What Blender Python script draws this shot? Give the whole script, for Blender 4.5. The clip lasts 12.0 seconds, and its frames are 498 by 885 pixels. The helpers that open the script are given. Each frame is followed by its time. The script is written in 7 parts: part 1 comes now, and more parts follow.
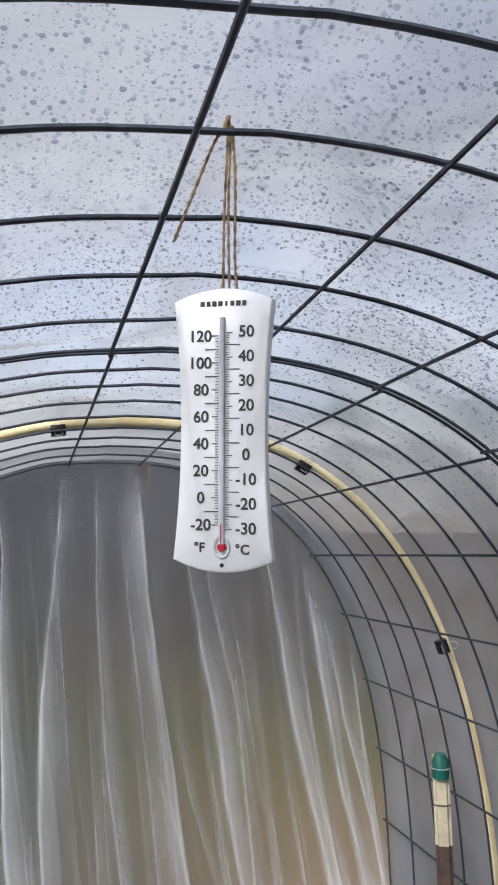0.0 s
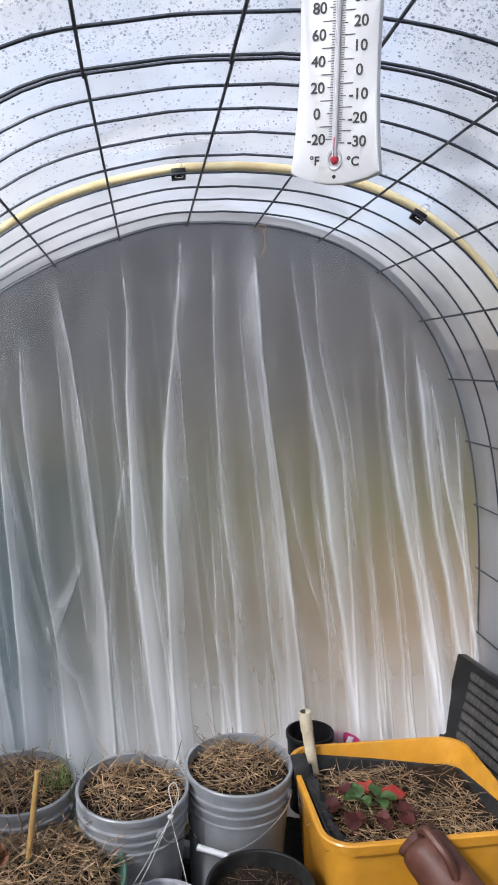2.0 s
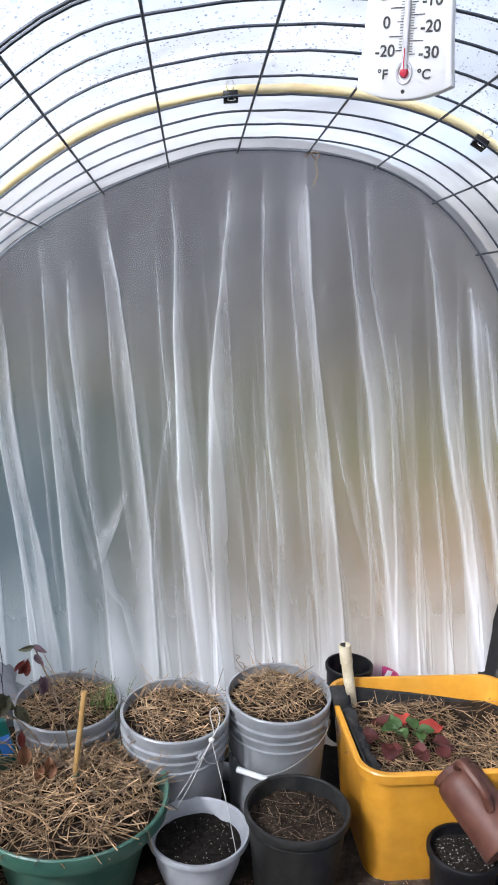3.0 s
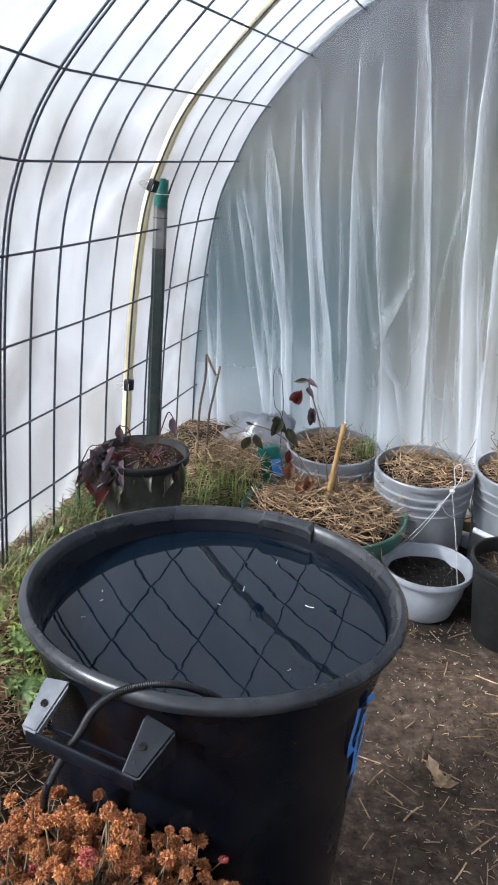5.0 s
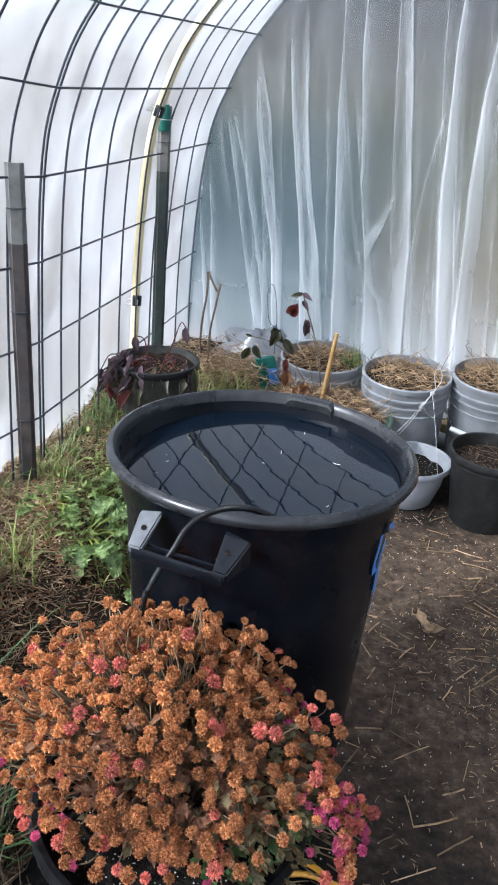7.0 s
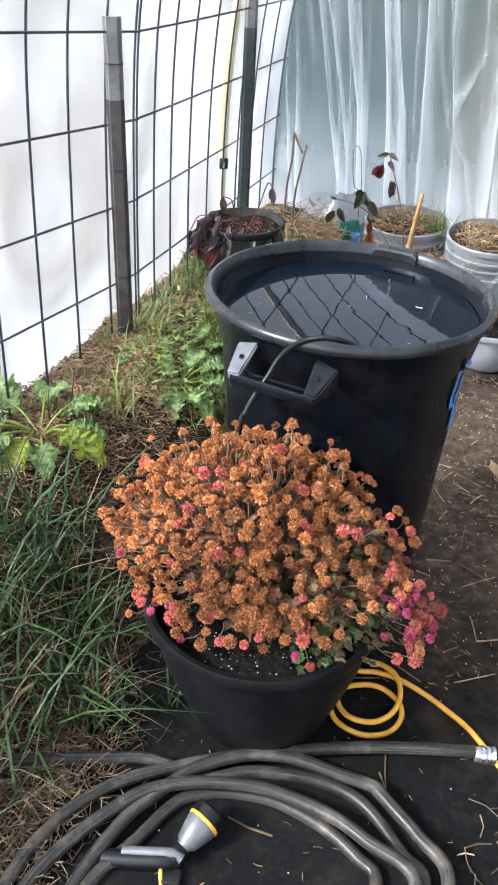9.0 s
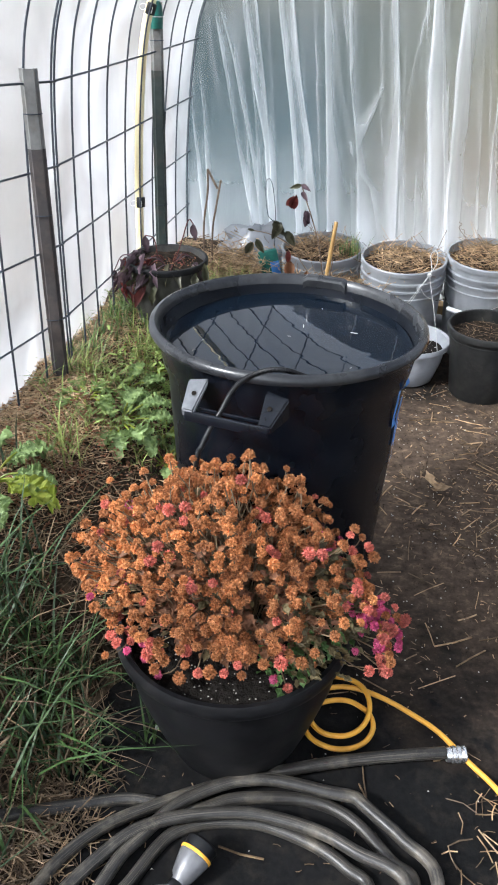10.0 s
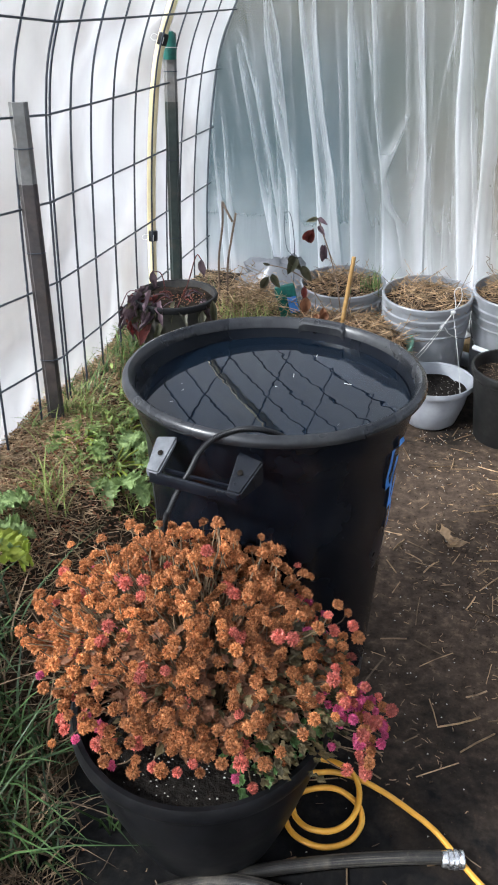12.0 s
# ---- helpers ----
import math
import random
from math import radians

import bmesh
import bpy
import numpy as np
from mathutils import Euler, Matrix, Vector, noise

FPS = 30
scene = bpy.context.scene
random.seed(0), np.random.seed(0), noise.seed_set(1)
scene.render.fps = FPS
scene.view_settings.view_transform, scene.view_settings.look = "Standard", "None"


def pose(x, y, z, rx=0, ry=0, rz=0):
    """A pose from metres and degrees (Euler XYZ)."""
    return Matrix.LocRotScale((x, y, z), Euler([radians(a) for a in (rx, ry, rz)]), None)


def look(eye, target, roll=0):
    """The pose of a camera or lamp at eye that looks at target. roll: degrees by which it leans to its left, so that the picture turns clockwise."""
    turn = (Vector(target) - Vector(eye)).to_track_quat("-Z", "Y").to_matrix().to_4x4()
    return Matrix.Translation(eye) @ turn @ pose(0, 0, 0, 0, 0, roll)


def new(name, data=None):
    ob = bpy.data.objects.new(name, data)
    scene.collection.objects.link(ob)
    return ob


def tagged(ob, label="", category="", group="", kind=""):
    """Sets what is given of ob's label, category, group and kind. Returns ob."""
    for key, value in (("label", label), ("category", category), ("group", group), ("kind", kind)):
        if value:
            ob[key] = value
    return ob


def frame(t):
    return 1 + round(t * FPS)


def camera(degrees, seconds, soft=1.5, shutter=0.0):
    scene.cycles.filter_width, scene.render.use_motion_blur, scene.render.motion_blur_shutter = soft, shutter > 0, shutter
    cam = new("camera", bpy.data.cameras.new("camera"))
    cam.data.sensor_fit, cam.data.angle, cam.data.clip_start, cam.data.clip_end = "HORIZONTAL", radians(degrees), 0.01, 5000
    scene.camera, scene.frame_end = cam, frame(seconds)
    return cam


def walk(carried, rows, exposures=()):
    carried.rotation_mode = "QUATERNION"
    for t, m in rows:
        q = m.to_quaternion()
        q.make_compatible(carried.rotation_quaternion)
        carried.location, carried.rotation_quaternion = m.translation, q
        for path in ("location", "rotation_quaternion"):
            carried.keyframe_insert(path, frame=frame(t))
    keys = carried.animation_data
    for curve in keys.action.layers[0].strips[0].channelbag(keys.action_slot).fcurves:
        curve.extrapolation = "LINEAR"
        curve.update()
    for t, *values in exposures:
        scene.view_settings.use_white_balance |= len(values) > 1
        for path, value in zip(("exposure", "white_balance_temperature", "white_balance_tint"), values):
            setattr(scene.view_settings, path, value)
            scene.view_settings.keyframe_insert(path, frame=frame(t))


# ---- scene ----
cam = camera(34.1, 12.0, 1.9)
PATH = [
    (0, (-0.163, -0.122, 1.719), (0.323, 1.811, 1.889), -0.20),
    (0.5, (-0.164, -0.146, 1.691), (0.283, 1.801, 1.798), -0.70),
    (1, (-0.161, -0.175, 1.660), (0.201, 1.792, 1.692), -0.02),
    (1.5, (-0.151, -0.215, 1.615), (0.130, 1.763, 1.516), 0.28),
    (2, (-0.179, -0.217, 1.559), (0.041, 1.750, 1.272), 1.04),
    (2.5, (-0.189, -0.207, 1.558), (-0.006, 1.749, 1.186), 1.86),
    (2.7, (-0.189, -0.198, 1.573), (-0.022, 1.755, 1.175), 1.92),
    (4.3, (-0.071, -0.364, 1.278), (-0.426, 1.495, 0.630), 1.06),
    (4.5, (-0.032, -0.410, 1.262), (-0.468, 1.423, 0.593), 1.54),
    (5, (-0.001, -0.498, 1.279), (-0.616, 1.256, 0.541), 2.82),
    (5.5, (-0.062, -0.587, 1.284), (-0.739, 1.136, 0.529), 3.33),
    (6, (-0.142, -0.719, 1.273), (-0.808, 0.988, 0.470), 3.03),
    (6.5, (-0.113, -0.765, 1.293), (-0.649, 0.967, 0.448), 3.77),
    (6.7, (-0.083, -0.774, 1.293), (-0.573, 0.968, 0.441), 3.69),
    (8.3, (0.061, -0.904, 1.268), (-0.512, 0.667, 0.170), 1.50),
    (8.5, (0.046, -0.911, 1.265), (-0.538, 0.641, 0.146), 1.73),
    (9, (-0.012, -0.945, 1.277), (-0.620, 0.591, 0.149), 1.44),
    (9.5, (-0.040, -0.965, 1.288), (-0.550, 0.627, 0.190), 0.01),
    (10, (-0.061, -0.992, 1.308), (-0.495, 0.640, 0.235), 0.29),
    (10.5, (-0.086, -0.990, 1.315), (-0.550, 0.664, 0.290), 1.14),
    (11, (-0.072, -0.954, 1.304), (-0.564, 0.695, 0.285), 0.55),
    (11.5, (-0.031, -0.880, 1.306), (-0.557, 0.762, 0.293), -0.15),
    (12, (0.013, -0.824, 1.294), (-0.540, 0.804, 0.272), -0.84),
]
EXPOSURE = [(0.0, 0.6, 6300, 11), (1.0, 0.68, 6300, 12), (1.5, 0.76, 6300, 13), (2.0, 0.94, 6230, 12), (2.5, 1.2, 6150, 12), (4.5, 1.43, 5950, 9), (6.7, 1.5, 5800, 8), (8.3, 1.98, 6010, 8), (9.0, 1.97, 6030, 8), (9.5, 1.76, 6110, 8), (10.0, 1.74, 6130, 8), (12.0, 1.6, 6090, 8)]
walk(cam, [(t, look(eye, target, roll)) for t, eye, target, roll in PATH], EXPOSURE)

# ---- light ----
world = bpy.data.worlds.new("sky")
scene.world = world
world.use_nodes = True
wn = world.node_tree
sky = wn.nodes.new("ShaderNodeTexSky")
sky.sky_type = "NISHITA"
sky.sun_disc = False
SUN_FROM = Vector((-0.56, -0.52, 0.64)).normalized()
sky.sun_elevation = math.asin(SUN_FROM.z)
sky.sun_rotation = math.atan2(SUN_FROM.x, SUN_FROM.y)
sky.air_density, sky.dust_density = 0.8, 4.0
# thin broken cloud whitens the sky in patches
cloud = wn.nodes.new("ShaderNodeTexNoise")
cloud.inputs["Scale"].default_value, cloud.inputs["Detail"].default_value = 3.0, 6.0
veil = wn.nodes.new("ShaderNodeMapRange")
for i_, x_ in enumerate((0.4, 0.62, 0.45, 0.12)):
    veil.inputs[i_ + 1].default_value = x_
pale = wn.nodes.new("ShaderNodeHueSaturation")
wn.links.new(cloud.outputs[0], veil.inputs[0])
wn.links.new(veil.outputs[0], pale.inputs["Saturation"])
pale.inputs["Value"].default_value = 1.45
wn.links.new(sky.outputs[0], pale.inputs["Color"])
wn.links.new(pale.outputs[0], wn.nodes["Background"].inputs[0])
wn.nodes["Background"].inputs[1].default_value = 0.15
sun = new("sun", bpy.data.lights.new("sun", "SUN"))
sun.data.energy, sun.data.angle, sun.data.color = 5.0, radians(6.0), (1.0, 0.95, 0.87)
sun.matrix_world = look(SUN_FROM * 20, (0, 0, 0))

# ---- materials ----


def base_mat(name):
    m = bpy.data.materials.new(name)
    m.use_nodes = True
    nt = m.node_tree
    return m, nt, nt.nodes["Principled BSDF"]


def tex(nt, kind, scale, detail=4.0, vec=None, rough=0.55):
    n = nt.nodes.new(kind)
    n.inputs["Scale"].default_value = scale
    if "Detail" in n.inputs:
        n.inputs["Detail"].default_value = detail
    if "Roughness" in n.inputs:
        n.inputs["Roughness"].default_value = rough
    if vec is not None:
        nt.links.new(vec, n.inputs["Vector"])
    return n


def coords(nt, stretch=(1, 1, 1), kind="Object"):
    tc = nt.nodes.new("ShaderNodeTexCoord")
    mp = nt.nodes.new("ShaderNodeMapping")
    mp.inputs["Scale"].default_value = stretch
    nt.links.new(tc.outputs[kind], mp.inputs["Vector"])
    return mp.outputs[0]


def ramp(nt, fac, stops):
    r = nt.nodes.new("ShaderNodeValToRGB")
    while len(r.color_ramp.elements) < len(stops):
        r.color_ramp.elements.new(0.5)
    for e, (p, c) in zip(r.color_ramp.elements, stops):
        e.position, e.color = p, (*c, 1)
    nt.links.new(fac, r.inputs[0])
    return r.outputs[0]


def mixc(nt, fac, a, b, mode="MIX"):
    n = nt.nodes.new("ShaderNodeMix")
    n.data_type, n.blend_type = "RGBA", mode
    for sock, v in ((n.inputs[0], fac), (n.inputs[6], a), (n.inputs[7], b)):
        if isinstance(v, bpy.types.NodeSocket):
            nt.links.new(v, sock)
        elif isinstance(v, (int, float)):
            sock.default_value = v
        else:
            sock.default_value = (*v, 1)
    return n.outputs[2]


def maprange(nt, v, a, b, c=0.0, d=1.0):
    n = nt.nodes.new("ShaderNodeMapRange")
    nt.links.new(v, n.inputs[0])
    for i, x in enumerate((a, b, c, d)):
        n.inputs[i + 1].default_value = x
    return n.outputs[0]


def bump(nt, bsdf, height, strength, dist=0.002):
    b = nt.nodes.new("ShaderNodeBump")
    b.inputs["Strength"].default_value = strength
    b.inputs["Distance"].default_value = dist
    nt.links.new(height, b.inputs["Height"])
    nt.links.new(b.outputs[0], bsdf.inputs["Normal"])


def rough_mat(name, dark, light, scale=30, rough=0.7, relief=0.3, metal=0.0, dirt=None, dirt_amount=0.4, dist=0.002, stretch=(1, 1, 1), spec=0.5, island=0.0, back=0.0, each=0.0):
    """Two scales of variation, optional dirt patches and a fine relief."""
    m, nt, b = base_mat(name)
    v = coords(nt, stretch)
    fine = tex(nt, "ShaderNodeTexNoise", scale, 6, v)
    wide = tex(nt, "ShaderNodeTexNoise", scale / 7, 3, v)
    col = ramp(nt, fine.outputs[0], [(0.3, dark), (0.7, light)])
    shade = ramp(nt, wide.outputs[0], [(0.3, (0.78, 0.78, 0.78)), (0.7, (1.08, 1.08, 1.08))])
    col = mixc(nt, 1.0, col, shade, "MULTIPLY")
    if island:
        geo = nt.nodes.new("ShaderNodeNewGeometry")
        lo = ramp(nt, geo.outputs["Random Per Island"], [(0.0, (1 - island,) * 3), (1.0, (1 + island,) * 3)])
        col = mixc(nt, 1.0, col, lo, "MULTIPLY")
    if each:
        oi = nt.nodes.new("ShaderNodeObjectInfo")
        col = mixc(nt, 1.0, col, ramp(nt, oi.outputs["Random"], [(0.0, (1 - each, 1 - each * 1.15, 1 - each)), (1.0, (1 + each, 1 + each, 1 + each))]), "MULTIPLY")
    if dirt:
        d = tex(nt, "ShaderNodeTexNoise", scale / 3, 8, v, 0.7)
        f = maprange(nt, d.outputs[0], 0.5, 0.68, 0.0, dirt_amount)
        col = mixc(nt, f, col, dirt)
    nt.links.new(col, b.inputs["Base Color"])
    b.inputs["Roughness"].default_value = rough
    rr = maprange(nt, wide.outputs[0], 0.3, 0.7, max(rough - 0.12, 0.02), min(rough + 0.12, 1))
    nt.links.new(rr, b.inputs["Roughness"])
    b.inputs["Metallic"].default_value = metal
    b.inputs["Specular IOR Level"].default_value = spec
    if relief:
        bump(nt, b, fine.outputs[0], relief, dist)
    if back:
        tr = nt.nodes.new("ShaderNodeBsdfTranslucent")
        nt.links.new(col, tr.inputs[0])
        mx = nt.nodes.new("ShaderNodeMixShader")
        mx.inputs[0].default_value = back
        nt.links.new(b.outputs[0], mx.inputs[1])
        nt.links.new(tr.outputs[0], mx.inputs[2])
        nt.links.new(mx.outputs[0], nt.nodes["Material Output"].inputs[0])
    return m


def film_mat(name, milk, gloss_rough, tint=(0.9, 0.93, 0.97), crinkle=0.3, streak=(1, 1, 1), haze=0.0, milky_foot=False, scatter=0.6, grain=0.05, low_bright=0.0):
    """Thin polythene: clear share, milky share that scatters, and a sheen."""
    m = bpy.data.materials.new(name)
    m.use_nodes = True
    nt = m.node_tree
    nt.nodes.remove(nt.nodes["Principled BSDF"])
    v = coords(nt, streak)
    n1 = tex(nt, "ShaderNodeTexNoise", 2.4, 2.5, v, 0.45)
    n1.inputs["Distortion"].default_value = 0.8
    n2 = tex(nt, "ShaderNodeTexNoise", 55, 4, v)
    b = nt.nodes.new("ShaderNodeBump")
    b.inputs["Strength"].default_value, b.inputs["Distance"].default_value = crinkle, 0.05 if crinkle > 0.5 else 0.01
    n3 = tex(nt, "ShaderNodeTexNoise", 4.2, 2.5, v, 0.45)
    n3.inputs["Distortion"].default_value = 0.5
    hsum = nt.nodes.new("ShaderNodeMath")
    hsum.operation = "MULTIPLY_ADD"
    nt.links.new(n3.outputs[0], hsum.inputs[0])
    hsum.inputs[1].default_value = 0.4
    nt.links.new(n1.outputs[0], hsum.inputs[2])
    nt.links.new(hsum.outputs[0], b.inputs["Height"])
    clr = nt.nodes.new("ShaderNodeBsdfTransparent")
    clr.inputs[0].default_value = (*tint, 1)
    tl = nt.nodes.new("ShaderNodeBsdfTranslucent")
    tl.inputs[0].default_value = (*[c * scatter for c in tint], 1)
    df = nt.nodes.new("ShaderNodeBsdfDiffuse")
    df.inputs[0].default_value = (*[c * scatter for c in tint], 1)
    gl = nt.nodes.new("ShaderNodeBsdfGlossy")
    gl.inputs["Roughness"].default_value = gloss_rough
    for s in (tl, df, gl):
        nt.links.new(b.outputs[0], s.inputs["Normal"])
    mk = nt.nodes.new("ShaderNodeMixShader")
    mk.inputs[0].default_value = 0.5
    nt.links.new(tl.outputs[0], mk.inputs[1])
    nt.links.new(df.outputs[0], mk.inputs[2])
    m1 = nt.nodes.new("ShaderNodeMixShader")
    f = maprange(nt, n2.outputs[0], 0.3, 0.7, max(milk - grain, 0), min(milk + grain, 1))
    if haze:
        w = maprange(nt, n1.outputs[0], 0.38, 0.66, -haze, haze)
        a = nt.nodes.new("ShaderNodeMath")
        a.use_clamp = True
        nt.links.new(f, a.inputs[0])
        nt.links.new(w, a.inputs[1])
        f = a.outputs[0]
    if low_bright:  # milkier towards the ground, which paints the lower wall brighter
        tc = nt.nodes.new("ShaderNodeTexCoord")
        sx = nt.nodes.new("ShaderNodeSeparateXYZ")
        nt.links.new(tc.outputs["Object"], sx.inputs[0])
        sp = nt.nodes.new("ShaderNodeMath")
        sp.use_clamp = True
        nt.links.new(f, sp.inputs[0])
        nt.links.new(maprange(nt, sx.outputs[2], 1.25, 0.3, 0.0, low_bright), sp.inputs[1])
        f = sp.outputs[0]
    if milky_foot:  # milkier towards the ground
        tc = nt.nodes.new("ShaderNodeTexCoord")
        sx = nt.nodes.new("ShaderNodeSeparateXYZ")
        nt.links.new(tc.outputs["Object"], sx.inputs[0])
        fg = nt.nodes.new("ShaderNodeMath")
        fg.use_clamp = True
        nt.links.new(f, fg.inputs[0])
        low = maprange(nt, sx.outputs[2], 0.68, 0.1, 0.0, 1.0)
        sq = nt.nodes.new("ShaderNodeMath")
        sq.operation = "POWER"
        nt.links.new(low, sq.inputs[0])
        sq.inputs[1].default_value = 1.7
        nt.links.new(maprange(nt, sq.outputs[0], 0.0, 1.0, 0.0, 0.75), fg.inputs[1])
        at = nt.nodes.new("ShaderNodeAttribute")  # overlapping film, and the folds' bright sheen painted in as milkiness
        at.attribute_name = "ply_sheen"
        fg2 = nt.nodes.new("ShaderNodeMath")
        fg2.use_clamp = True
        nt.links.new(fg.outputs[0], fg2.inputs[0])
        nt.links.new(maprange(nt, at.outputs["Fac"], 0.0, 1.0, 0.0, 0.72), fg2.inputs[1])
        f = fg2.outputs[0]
    nt.links.new(f, m1.inputs[0])
    nt.links.new(clr.outputs[0], m1.inputs[1])
    nt.links.new(mk.outputs[0], m1.inputs[2])
    lw = nt.nodes.new("ShaderNodeLayerWeight")
    lw.inputs[0].default_value = 0.25
    m2 = nt.nodes.new("ShaderNodeMixShader")
    nt.links.new(maprange(nt, lw.outputs["Facing"], 0.0, 1.0, 0.05, 0.3), m2.inputs[0])
    nt.links.new(m1.outputs[0], m2.inputs[1])
    nt.links.new(gl.outputs[0], m2.inputs[2])
    nt.links.new(m2.outputs[0], nt.nodes["Material Output"].inputs[0])
    return m


